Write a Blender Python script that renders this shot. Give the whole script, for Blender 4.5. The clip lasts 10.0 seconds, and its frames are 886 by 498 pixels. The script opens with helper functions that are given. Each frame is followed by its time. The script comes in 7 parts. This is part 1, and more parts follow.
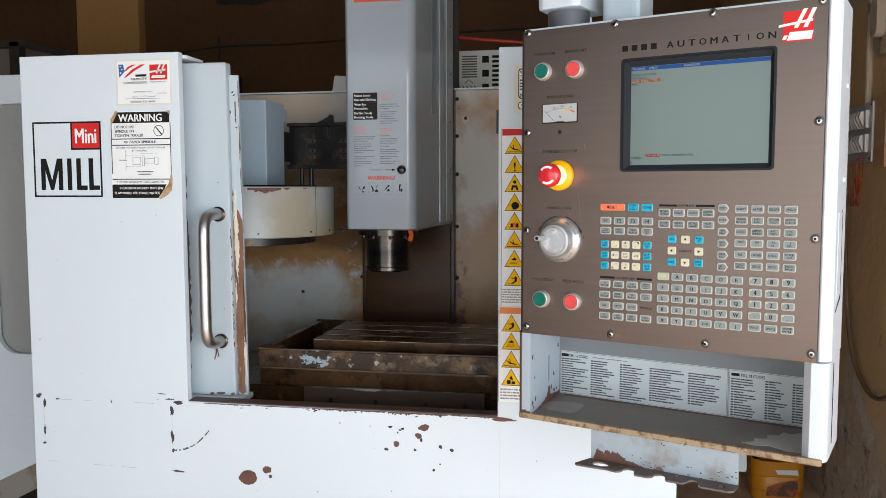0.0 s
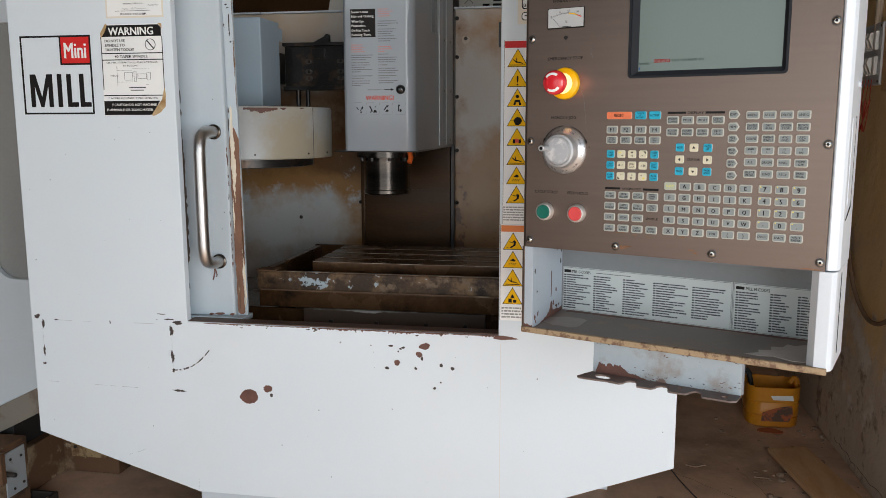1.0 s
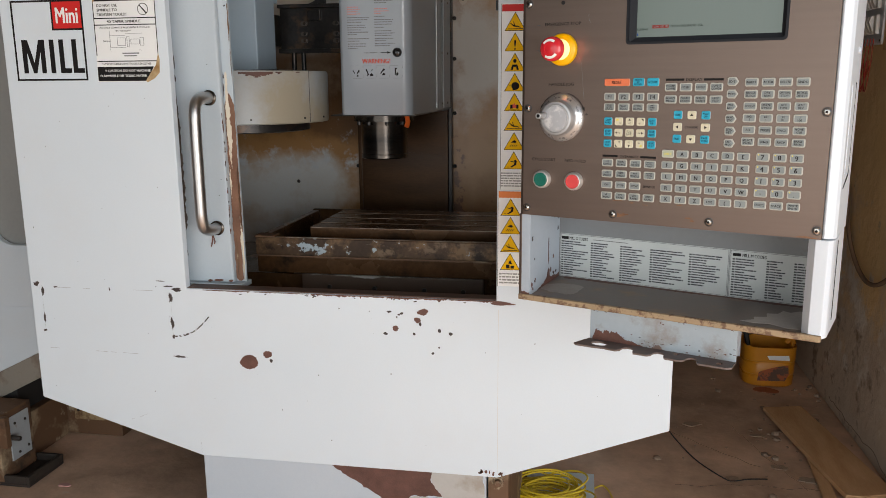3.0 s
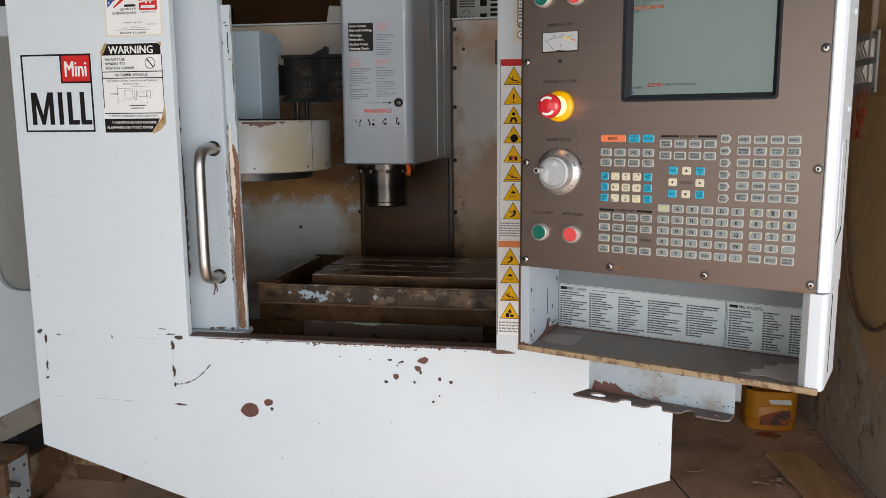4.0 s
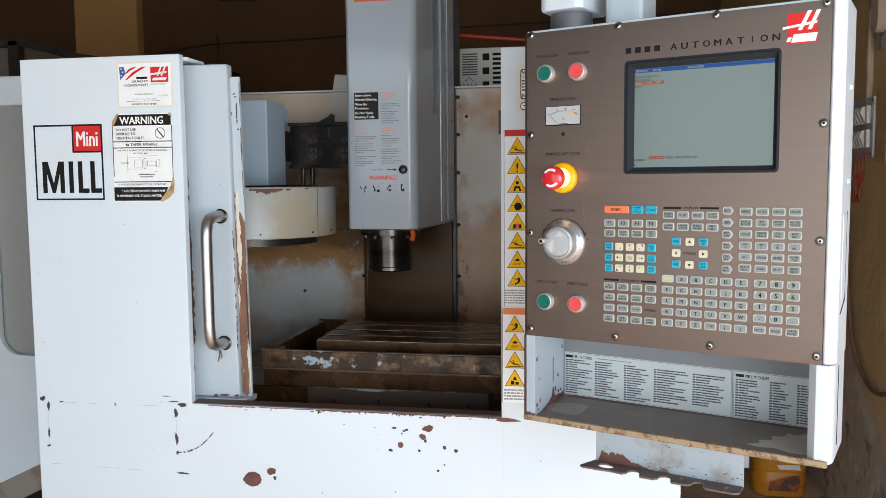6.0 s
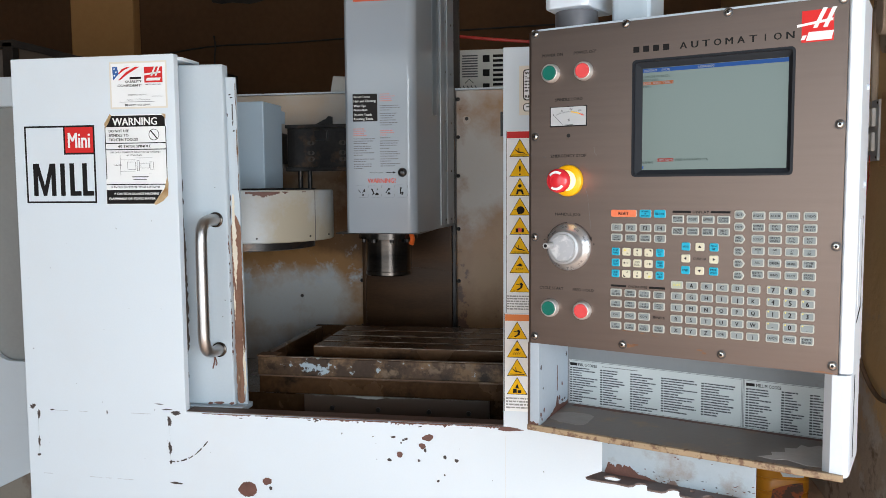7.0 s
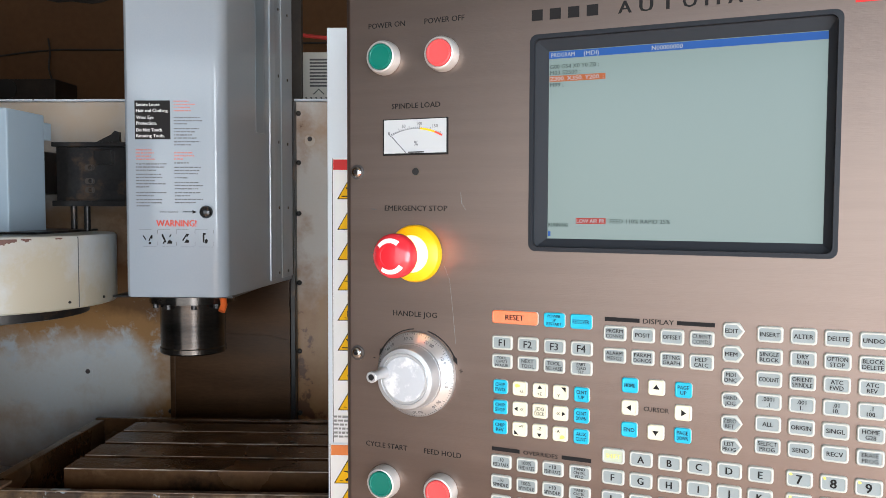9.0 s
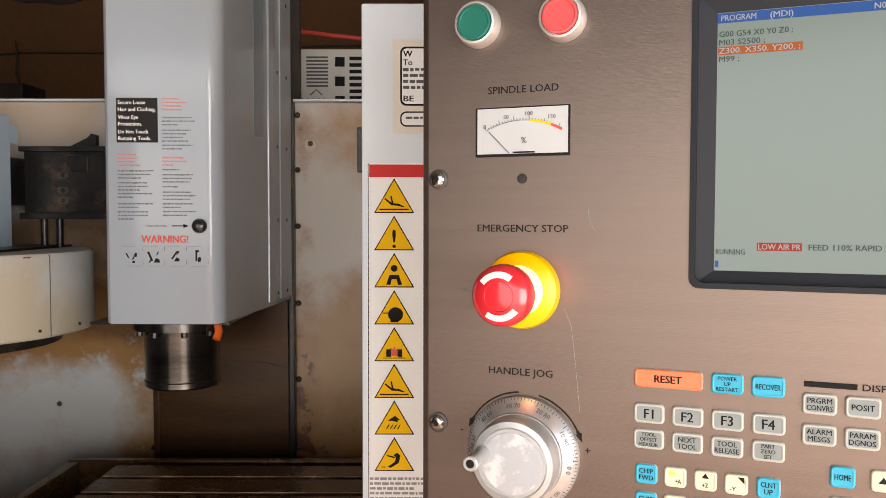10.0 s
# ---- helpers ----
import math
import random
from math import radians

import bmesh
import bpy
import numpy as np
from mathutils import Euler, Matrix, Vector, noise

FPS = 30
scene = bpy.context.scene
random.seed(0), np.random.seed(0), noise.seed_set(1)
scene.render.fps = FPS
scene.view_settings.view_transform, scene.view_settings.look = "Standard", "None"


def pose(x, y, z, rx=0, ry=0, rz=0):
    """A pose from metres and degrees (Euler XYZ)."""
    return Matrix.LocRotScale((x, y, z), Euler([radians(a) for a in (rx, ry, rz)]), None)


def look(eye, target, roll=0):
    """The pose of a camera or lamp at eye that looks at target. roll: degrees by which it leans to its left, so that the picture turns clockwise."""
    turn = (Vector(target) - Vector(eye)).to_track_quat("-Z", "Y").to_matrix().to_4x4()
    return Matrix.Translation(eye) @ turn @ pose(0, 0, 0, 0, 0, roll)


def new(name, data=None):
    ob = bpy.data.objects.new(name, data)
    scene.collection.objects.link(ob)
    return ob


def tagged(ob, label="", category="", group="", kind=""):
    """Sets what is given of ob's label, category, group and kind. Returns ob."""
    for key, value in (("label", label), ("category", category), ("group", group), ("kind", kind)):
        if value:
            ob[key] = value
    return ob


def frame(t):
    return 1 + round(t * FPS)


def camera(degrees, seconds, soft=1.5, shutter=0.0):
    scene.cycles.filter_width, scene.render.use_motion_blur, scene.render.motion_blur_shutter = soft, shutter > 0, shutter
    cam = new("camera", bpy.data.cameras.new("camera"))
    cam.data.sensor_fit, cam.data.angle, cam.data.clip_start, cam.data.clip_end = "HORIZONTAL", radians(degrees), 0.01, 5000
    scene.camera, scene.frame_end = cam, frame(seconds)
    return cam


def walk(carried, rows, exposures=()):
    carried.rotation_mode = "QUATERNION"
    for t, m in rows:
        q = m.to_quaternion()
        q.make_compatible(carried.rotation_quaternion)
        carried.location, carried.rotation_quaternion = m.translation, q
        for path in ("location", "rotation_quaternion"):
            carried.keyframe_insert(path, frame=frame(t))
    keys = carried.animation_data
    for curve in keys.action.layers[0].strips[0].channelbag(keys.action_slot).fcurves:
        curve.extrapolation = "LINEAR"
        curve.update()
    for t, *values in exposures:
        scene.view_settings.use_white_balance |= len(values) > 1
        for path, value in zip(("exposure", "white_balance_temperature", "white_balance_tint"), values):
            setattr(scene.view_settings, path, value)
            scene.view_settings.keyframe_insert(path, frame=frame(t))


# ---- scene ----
cam = camera(57.5, 10.0, 0.6)
PATH = [
    (0, (0.051, 0.0, 1.313), (-0.303, 1.962, 1.161), -0.1),
    (0.5, (0.045, 0.011, 1.289), (-0.305, 1.968, 1.069), -0.1),
    (1, (0.04, 0.02, 1.267), (-0.305, 1.967, 0.963), -0.1),
    (1.5, (0.04, 0.027, 1.252), (-0.302, 1.961, 0.875), -0.1),
    (2, (0.042, 0.03, 1.248), (-0.297, 1.957, 0.832), -0.1),
    (3.3, (0.044, 0.019, 1.292), (-0.297, 1.95, 0.901), -0.4),
    (3.5, (0.047, 0.016, 1.295), (-0.296, 1.952, 0.927), -0.3),
    (4, (0.048, 0.009, 1.308), (-0.298, 1.954, 0.998), -0.4),
    (4.5, (0.048, 0.007, 1.317), (-0.302, 1.96, 1.065), -0.5),
    (5, (0.048, 0.002, 1.326), (-0.305, 1.96, 1.121), -0.5),
    (5.5, (0.048, -0.001, 1.329), (-0.305, 1.959, 1.15), -0.5),
    (7, (0.03, 0.041, 1.327), (-0.317, 2.004, 1.169), -0.4),
    (7.5, (0.04, 0.202, 1.327), (-0.256, 2.174, 1.174), -0.2),
    (7.8, (0.063, 0.341, 1.345), (-0.204, 2.317, 1.197), -0.2),
    (8, (0.077, 0.416, 1.355), (-0.162, 2.397, 1.22), -0.1),
    (8.5, (0.083, 0.539, 1.366), (-0.085, 2.528, 1.243), -0.0),
    (9, (0.053, 0.652, 1.374), (-0.021, 2.648, 1.269), 0.2),
    (9.5, (0.016, 0.737, 1.384), (0.014, 2.735, 1.294), 0.1),
    (10, (-0.047, 0.839, 1.381), (-0.055, 2.837, 1.297), 0.1),
]
EXPOSURES = [(0, -0.16, 6450, 10), (0.5, -0.41, 6450, 10), (1.5, -0.50, 7100, 13.5), (2, -0.48, 7200, 14.5), (3.5, -0.50, 6850, 12.5), (4.5, -0.26, 6600, 11), (5.5, -0.10, 6400, 10), (7, -0.10, 6350, 10), (7.5, -0.08, 6300, 10), (8.5, 0.52, 6200, 10), (9.5, 0.42, 6500, 12), (10, 0.37, 7400, 17)]
walk(cam, [(t, look(eye, target, roll)) for t, eye, target, roll in PATH], EXPOSURES)

# ---- world, sun, light ----
world = bpy.data.worlds.new("world")
scene.world = world
world.use_nodes = True
wn = world.node_tree.nodes
sky = wn.new("ShaderNodeTexSky")
sky.sky_type = "NISHITA"
sky.sun_disc = False
sky.sun_elevation, sky.sun_rotation = radians(50), radians(90)
wn["Background"].inputs["Strength"].default_value = 0.10
world.node_tree.links.new(sky.outputs["Color"], wn["Background"].inputs["Color"])

sun = new("sun", bpy.data.lights.new("sun", "SUN"))
sun.data.energy, sun.data.angle, sun.data.color = 5.0, radians(0.5), (1.0, 0.95, 0.87)
sun.matrix_world = look((5.8, -0.3, 6.0), (0.8, -0.3, 0.0))

# area lamps added at the unseen wide side and front openings, in place of sky light
side_light = new("side_light", bpy.data.lights.new("side_light", "AREA"))
side_light.data.shape = "RECTANGLE"
side_light.data.size, side_light.data.size_y = 2.1, 1.8
side_light.data.energy, side_light.data.color = 97, (0.90, 0.955, 1.0)
side_light.matrix_world = look((1.32, -1.12, 1.08), (-0.6, 1.5, 0.75))
front_light = new("front_light", bpy.data.lights.new("front_light", "AREA"))
front_light.data.shape = "RECTANGLE"
front_light.data.size, front_light.data.size_y = 3.9, 2.2
front_light.data.energy, front_light.data.color = 64, (0.85, 0.94, 1.0)
front_light.matrix_world = look((-1.03, -2.35, 1.15), (-1.03, 1.0, 0.85))


# ---- small tools ----
def link(nt, a, b):
    nt.links.new(a, b)


def mat(name, c1, c2, rough=0.5, metal=0.0, scale=4.0, fine=120.0, bump=0.05, var=0.08, aniso=0.0, stretch=(1, 1, 1)):
    """Two-colour surface: broad noise for tone, fine noise for grain and relief."""
    m = bpy.data.materials.new(name)
    m.use_nodes = True
    nt = m.node_tree
    p = nt.nodes["Principled BSDF"]
    tc = nt.nodes.new("ShaderNodeTexCoord")
    mp = nt.nodes.new("ShaderNodeMapping")
    mp.inputs["Scale"].default_value = stretch
    link(nt, tc.outputs["Object"], mp.inputs["Vector"])
    broad = nt.nodes.new("ShaderNodeTexNoise")
    broad.inputs["Scale"].default_value, broad.inputs["Detail"].default_value = scale, 6
    grain = nt.nodes.new("ShaderNodeTexNoise")
    grain.inputs["Scale"].default_value, grain.inputs["Detail"].default_value = fine, 3
    for n in (broad, grain):
        link(nt, mp.outputs["Vector"], n.inputs["Vector"])
    add = nt.nodes.new("ShaderNodeMath")
    add.operation = "MULTIPLY_ADD"
    add.inputs[1].default_value = 0.35
    link(nt, grain.outputs["Fac"], add.inputs[0])
    link(nt, broad.outputs["Fac"], add.inputs[2])
    ramp = nt.nodes.new("ShaderNodeMapRange")
    ramp.inputs["From Min"].default_value, ramp.inputs["From Max"].default_value = 0.45, 0.95
    link(nt, add.outputs[0], ramp.inputs["Value"])
    mix = nt.nodes.new("ShaderNodeMix")
    mix.data_type = "RGBA"
    mix.inputs["A"].default_value, mix.inputs["B"].default_value = (*c1, 1), (*c2, 1)
    link(nt, ramp.outputs["Result"], mix.inputs["Factor"])
    link(nt, mix.outputs["Result"], p.inputs["Base Color"])
    rr = nt.nodes.new("ShaderNodeMapRange")
    rr.inputs["To Min"].default_value, rr.inputs["To Max"].default_value = max(rough - var, 0.02), min(rough + var, 1)
    link(nt, broad.outputs["Fac"], rr.inputs["Value"])
    link(nt, rr.outputs["Result"], p.inputs["Roughness"])
    p.inputs["Metallic"].default_value = metal
    p.inputs["Anisotropic"].default_value = aniso
    if bump:
        b = nt.nodes.new("ShaderNodeBump")
        b.inputs["Strength"].default_value, b.inputs["Distance"].default_value = bump, 0.004
        link(nt, grain.outputs["Fac"], b.inputs["Height"])
        link(nt, b.outputs["Normal"], p.inputs["Normal"])
    return m


def worn(name, paint, under, level=0.5, soft=0.03, scale=14.0, rough=0.45, tint=None, stretch=(1, 1, 1)):
    """Paint broken through to an undercoat where a noise passes a level."""
    m = mat(name, paint, tint or tuple(0.86 * c for c in paint), rough, scale=3.0, stretch=(1, 1, 1))
    nt = m.node_tree
    p = nt.nodes["Principled BSDF"]
    src = p.inputs["Base Color"].links[0].from_socket
    tc = nt.nodes.new("ShaderNodeTexCoord")
    mp = nt.nodes.new("ShaderNodeMapping")
    mp.inputs["Scale"].default_value = stretch
    n = nt.nodes.new("ShaderNodeTexNoise")
    n.inputs["Scale"].default_value, n.inputs["Detail"].default_value, n.inputs["Roughness"].default_value = scale, 9, 0.62
    link(nt, tc.outputs["Object"], mp.inputs["Vector"])
    link(nt, mp.outputs["Vector"], n.inputs["Vector"])
    r = nt.nodes.new("ShaderNodeMapRange")
    r.inputs["From Min"].default_value, r.inputs["From Max"].default_value = level - soft, level + soft
    link(nt, n.outputs["Fac"], r.inputs["Value"])
    mix = nt.nodes.new("ShaderNodeMix")
    mix.data_type = "RGBA"
    mix.inputs["B"].default_value = (*under, 1)
    link(nt, r.outputs["Result"], mix.inputs["Factor"])
    link(nt, src, mix.inputs["A"])
    link(nt, mix.outputs["Result"], p.inputs["Base Color"])
    return m


def plain(name, c, rough=0.5, metal=0.0, emit=0.0, emit_color=None, coat=0.0, spec=0.5):
    m = bpy.data.materials.new(name)
    m.use_nodes = True
    p = m.node_tree.nodes["Principled BSDF"]
    p.inputs["Base Color"].default_value = (*c, 1)
    p.inputs["Roughness"].default_value, p.inputs["Metallic"].default_value = rough, metal
    p.inputs["Coat Weight"].default_value = coat
    p.inputs["Specular IOR Level"].default_value = spec
    if emit:
        p.inputs["Emission Color"].default_value = (*(emit_color or c), 1)
        p.inputs["Emission Strength"].default_value = emit
    return m


def empty(name, m=None):
    ob = new(name)
    ob.empty_display_size = 0.1
    if m is not None:
        ob.matrix_basis = m
    return ob


def part(name, bm, material, parent=None, label="", smooth=False, m=None):
    """One mesh object from a bmesh, under a thing or a part."""
    bmesh.ops.recalc_face_normals(bm, faces=bm.faces)
    me = bpy.data.meshes.new(name)
    bm.to_mesh(me)
    bm.free()
    for x in material if isinstance(material, (list, tuple)) else [material]:
        me.materials.append(x)
    if smooth:
        me.shade_smooth()
        me.set_sharp_from_angle(angle=radians(35))
    ob = new(name, me)
    if parent is not None:
        ob.parent = parent
    if m is not None:
        ob.matrix_basis = m
    if label:
        ob["label"] = label
    return ob


def bx(x0, x1, y0, y1, z0, z1, bevel=0.0, seg=2, bm=None):
    """A box in a bmesh, with its edges rounded."""
    b = bmesh.new()
    bmesh.ops.create_cube(b, size=1)
    for v in b.verts:
        v.co = Vector((x0 + (v.co.x + 0.5) * (x1 - x0), y0 + (v.co.y + 0.5) * (y1 - y0), z0 + (v.co.z + 0.5) * (z1 - z0)))
    if bevel:
        bmesh.ops.bevel(b, geom=list(b.edges), offset=bevel, segments=seg, profile=0.6, affect="EDGES")
    if bm is None:
        return b
    return join(bm, b)


def join(bm, other):
    me = bpy.data.meshes.new("tmp")
    other.to_mesh(me)
    other.free()
    bm.from_mesh(me)
    bpy.data.meshes.remove(me)
    return bm


def prism(pts, depth, axis="y", start=0.0, bevel=0.0, seg=2):
    """A flat outline pushed out: pts are (x, z) for axis y, (x, y) for axis z, (y, z) for axis x."""
    b = bmesh.new()

    def at(p, d):
        return {"y": (p[0], d, p[1]), "z": (p[0], p[1], d), "x": (d, p[0], p[1])}[axis]
    lo = [b.verts.new(at(p, start)) for p in pts]
    hi = [b.verts.new(at(p, start + depth)) for p in pts]
    b.faces.new(lo)
    b.faces.new(hi[::-1])
    for i in range(len(pts)):
        j = (i + 1) % len(pts)
        b.faces.new((lo[i], hi[i], hi[j], lo[j]))
    bmesh.ops.recalc_face_normals(b, faces=b.faces)
    if bevel:
        sharp = [e for e in b.edges if len(e.link_faces) == 2 and e.calc_face_angle(0) > 0.4]
        bmesh.ops.bevel(b, geom=sharp, offset=bevel, segments=seg, profile=0.6, affect="EDGES")
    return b


def lathe(profile, seg=40, axis="z", centre=(0, 0, 0)):
    """Turns (radius, height) pairs round an axis; axis 'y' points the heights along -y, towards the viewer."""
    b = bmesh.new()
    rings = []
    for r, h in profile:
        ring = []
        for i in range(seg):
            a = 2 * math.pi * i / seg
            c, s = r * math.cos(a), r * math.sin(a)
            co = (c, s, h) if axis == "z" else (c, -h, s) if axis == "y" else (h, c, s)
            ring.append(b.verts.new(Vector(co) + Vector(centre)))
        rings.append(ring)
    for p, q in zip(rings, rings[1:]):
        for i in range(seg):
            j = (i + 1) % seg
            b.faces.new((p[i], p[j], q[j], q[i]))
    b.faces.new(rings[0])
    b.faces.new(rings[-1][::-1])
    return b


def tube(points, r, seg=8):
    """A round bar along a list of points."""
    b = bmesh.new()
    pts = [Vector(p) for p in points]
    rings = []
    up = Vector((0.13, 0.2, 0.97)).normalized()
    for i, p in enumerate(pts):
        d = (pts[min(i + 1, len(pts) - 1)] - pts[max(i - 1, 0)]).normalized()
        s = d.cross(up)
        if s.length < 0.05:
            s = d.cross(Vector((1, 0, 0)))
        s.normalize()
        t = s.cross(d)
        rings.append([b.verts.new(p + r * (math.cos(2 * math.pi * k / seg) * s + math.sin(2 * math.pi * k / seg) * t)) for k in range(seg)])
    for p, q in zip(rings, rings[1:]):
        for k in range(seg):
            b.faces.new((p[k], p[(k + 1) % seg], q[(k + 1) % seg], q[k]))
    b.faces.new(rings[0])
    b.faces.new(rings[-1][::-1])
    return b


def smooth_path(points, n=8):
    """Catmull-Rom through the points."""
    p = [Vector(q) for q in points]
    p = [2 * p[0] - p[1], *p, 2 * p[-1] - p[-2]]
    out = []
    for i in range(1, len(p) - 2):
        for k in range(n):
            t = k / n
            a, b, c, d = p[i - 1], p[i], p[i + 1], p[i + 2]
            out.append(0.5 * (2 * b + (c - a) * t + (2 * a - 5 * b + 4 * c - d) * t * t + (3 * b - a - 3 * c + d) * t ** 3))
    return [*out, p[-2]]


def rrect(w, h, r, n=4):
    """A rounded rectangle's outline about the origin."""
    out = []
    for cx, cy, a0 in ((w / 2 - r, h / 2 - r, 0), (-w / 2 + r, h / 2 - r, 90), (-w / 2 + r, -h / 2 + r, 180), (w / 2 - r, -h / 2 + r, 270)):
        for k in range(n + 1):
            a = radians(a0 + 90 * k / n)
            out.append((cx + r * math.cos(a), cy + r * math.sin(a)))
    return out


def blob(cx, cz, rx, rz, rng, n=22, rag=0.16, bite=0.07):
    """An uneven patch's outline, its bites small or large."""
    ph = [rng.uniform(0, 6.28) for _ in range(4)]
    out = []
    for i in range(n):
        a = 2 * math.pi * i / n
        k = 1 + rag * (0.6 * math.sin(2 * a + ph[0]) + 0.4 * math.sin(3 * a + ph[1]) + 0.25 * math.sin(5 * a + ph[2])) + rng.uniform(-bite, bite)
        out.append((cx + rx * k * math.cos(a), cz + rz * k * math.sin(a)))
    return out


def jagged(pts, amp, step, rng):
    """The same closed outline with torn edges."""
    out = []
    for (x0, z0), (x1, z1) in zip(pts, [*pts[1:], pts[0]]):
        d = math.hypot(x1 - x0, z1 - z0)
        n = max(1, int(d / step))
        for i in range(n):
            f = i / n
            o = rng.uniform(-amp, amp) if i else 0.0
            out.append((x0 + (x1 - x0) * f + o * (z1 - z0) / d, z0 + (z1 - z0) * f - o * (x1 - x0) / d))
    return out


def sheet(name, pts, y, material, parent, thick=0.0006, label=""):
    """A thin flat piece that faces the viewer, its face at y."""
    return part(name, prism(pts, thick, "y", y), material, parent, label)


def rect(x0, x1, z0, z1):
    return [(x0, z0), (x1, z0), (x1, z1), (x0, z1)]


def bars(name, x0, x1, z0, z1, rows, y, material, parent, rng, fill=0.55, words=True, label=""):
    """Rows of unreadable print as small bars."""
    b = bmesh.new()
    step = (z1 - z0) / rows
    for i in range(rows):
        zt = z1 - i * step
        end = x1 - (x1 - x0) * rng.choice((0, 0.03, 0.08, 0.15, 0.35))
        x = x0
        while x < end:
            w = min(rng.uniform(0.35, 1.5) * step if words else end - x, end - x)
            join(b, prism(rect(x, x + w, zt - step * fill * rng.uniform(0.8, 1.0), zt), 0.0003, "y", y))
            x += w + step * 0.24
    return part(name, b, material, parent, label)


# ---- lettering ----
WORDS = {}
BOLD = (*"ABCDEFGHIJKLMNOPQRSTUVWXYZ0123456789", "WARNING!", "WARNING", "Mini", "RESET", "DO NOT USE", "SPINDLE TO", "TIGHTEN TOOLS!!", "40 TAPER SPINDLE", "QUALITY", "CONFIDENT!", "READY TO SHIP.", "Secure Loose", "Hair and Clothing.", "Wear Eye", "Protection.", "Do Not Touch", "Rotating Tools.", "MILL G CODES", "MILL M CODES", "!! CAUTION DO NOT MACHINE", "FLAMMABLE OR TOXIC MATER")


def words(strings):
    """Turns strings into flat meshes once, capitals 1 high and centred."""
    made = []
    for s in dict.fromkeys(strings):
        cu = bpy.data.curves.new("t", "FONT")
        cu.body, cu.resolution_u, cu.align_x = s, 2, "CENTER"
        made.append((s, new("t", cu)))
    bpy.context.view_layer.update()
    dg = bpy.context.evaluated_depsgraph_get()
    for s, ob in made:
        me = bpy.data.meshes.new_from_object(ob.evaluated_get(dg))
        add = bmesh.new()
        fat = 0.03 if s in BOLD else 0.014
        for shift in (-fat, fat):
            me.transform(Matrix.Translation((shift if shift < 0 else 2 * fat, 0, 0 if shift < 0 else 0.00005)))
            add.from_mesh(me)
        add.to_mesh(me)
        add.free()
        xs = np.array([v.co for v in me.vertices]) if len(me.vertices) else np.zeros((1, 3))
        WORDS[s] = (me, xs[:, 0].max() - xs[:, 0].min(), (xs[:, 0].max() + xs[:, 0].min()) / 2)
    for s, ob in made:
        bpy.data.objects.remove(ob)


def text(s, x, y, z, height, material, parent, width=0.0, name="lettering", bold=0.0, slant=0.0):
    """Lettering centred at (x, z) that faces the viewer at y; width squeezes or stretches it."""
    me, w, mid = WORDS[s]
    k = height / 0.69
    kx = width / w if width else k
    me = me.copy()
    me.transform(Matrix(((kx, slant * k, 0, x - kx * mid), (0, 0, -1, y), (0, k, 0, z - height / 2), (0, 0, 0, 1))))
    me.materials.clear()
    me.materials.append(material)
    ob = new(name, me)
    ob.parent = parent
    return ob


# ---- materials ----
white = mat("white_paint", (0.645, 0.722, 0.778), (0.69, 0.76, 0.812), 0.42, scale=2.2, fine=260, bump=0.03)
doorpaint = mat("door_paint", (0.435, 0.505, 0.555), (0.49, 0.555, 0.60), 0.33, scale=3, fine=220, bump=0.03)
greyblue = mat("grey_paint", (0.50, 0.56, 0.62), (0.56, 0.61, 0.66), 0.4, scale=3, fine=220, bump=0.03)
headpaint = mat("head_paint", (0.320, 0.367, 0.412), (0.362, 0.398, 0.436), 0.12, scale=3, fine=300, bump=0.02)
brownchip = mat("brown_undercoat", (0.088, 0.037, 0.027), (0.16, 0.071, 0.053), 0.6, scale=30, fine=300, bump=0.2)
darkchip = mat("dark_chip", (0.03, 0.025, 0.025), (0.07, 0.05, 0.045), 0.6, scale=40, fine=300, bump=0.2)
sillpaint = worn("worn_sill_paint", (0.11, 0.062, 0.045), (0.34, 0.29, 0.25), 0.68, 0.03, 22.0, 0.6)
stained = worn("stained_sheet", (0.52, 0.54, 0.545), (0.33, 0.175, 0.066), 0.63, 0.13, 4.2, 0.36, tint=(0.52, 0.475, 0.41))
filmed = worn("filmed_sheet", (0.55, 0.52, 0.48), (0.39, 0.215, 0.090), 0.60, 0.09, 2.6, 0.36, tint=(0.54, 0.48, 0.41))


def stain_bands(m, bands):
    """Stains, some with shade or bounce light in them: (axis, centre, half-width, strength) added to the noise that
    breaks the paint.
    """
    nt = m.node_tree
    rng_node = [n for n in nt.nodes if n.type == "MAP_RANGE"][-1]
    src = rng_node.inputs["Value"].links[0].from_socket
    tc = nt.nodes.new("ShaderNodeTexCoord")
    sep = nt.nodes.new("ShaderNodeSeparateXYZ")
    link(nt, tc.outputs["Object"], sep.inputs[0])
    for axis, centre, half, strength in bands:
        d = nt.nodes.new("ShaderNodeMath")
        d.operation, d.inputs[1].default_value = "SUBTRACT", centre
        link(nt, sep.outputs[axis], d.inputs[0])
        ab = nt.nodes.new("ShaderNodeMath")
        ab.operation = "ABSOLUTE"
        link(nt, d.outputs[0], ab.inputs[0])
        r = nt.nodes.new("ShaderNodeMapRange")
        r.interpolation_type = "SMOOTHSTEP"
        r.inputs["From Min"].default_value, r.inputs["From Max"].default_value = half, 0.0
        r.inputs["To Min"].default_value, r.inputs["To Max"].default_value = 0.0, strength
        link(nt, ab.outputs[0], r.inputs["Value"])
        add = nt.nodes.new("ShaderNodeMath")
        add.operation = "ADD"
        link(nt, src, add.inputs[0])
        link(nt, r.outputs["Result"], add.inputs[1])
        src = add.outputs[0]
    link(nt, src, rng_node.inputs["Value"])


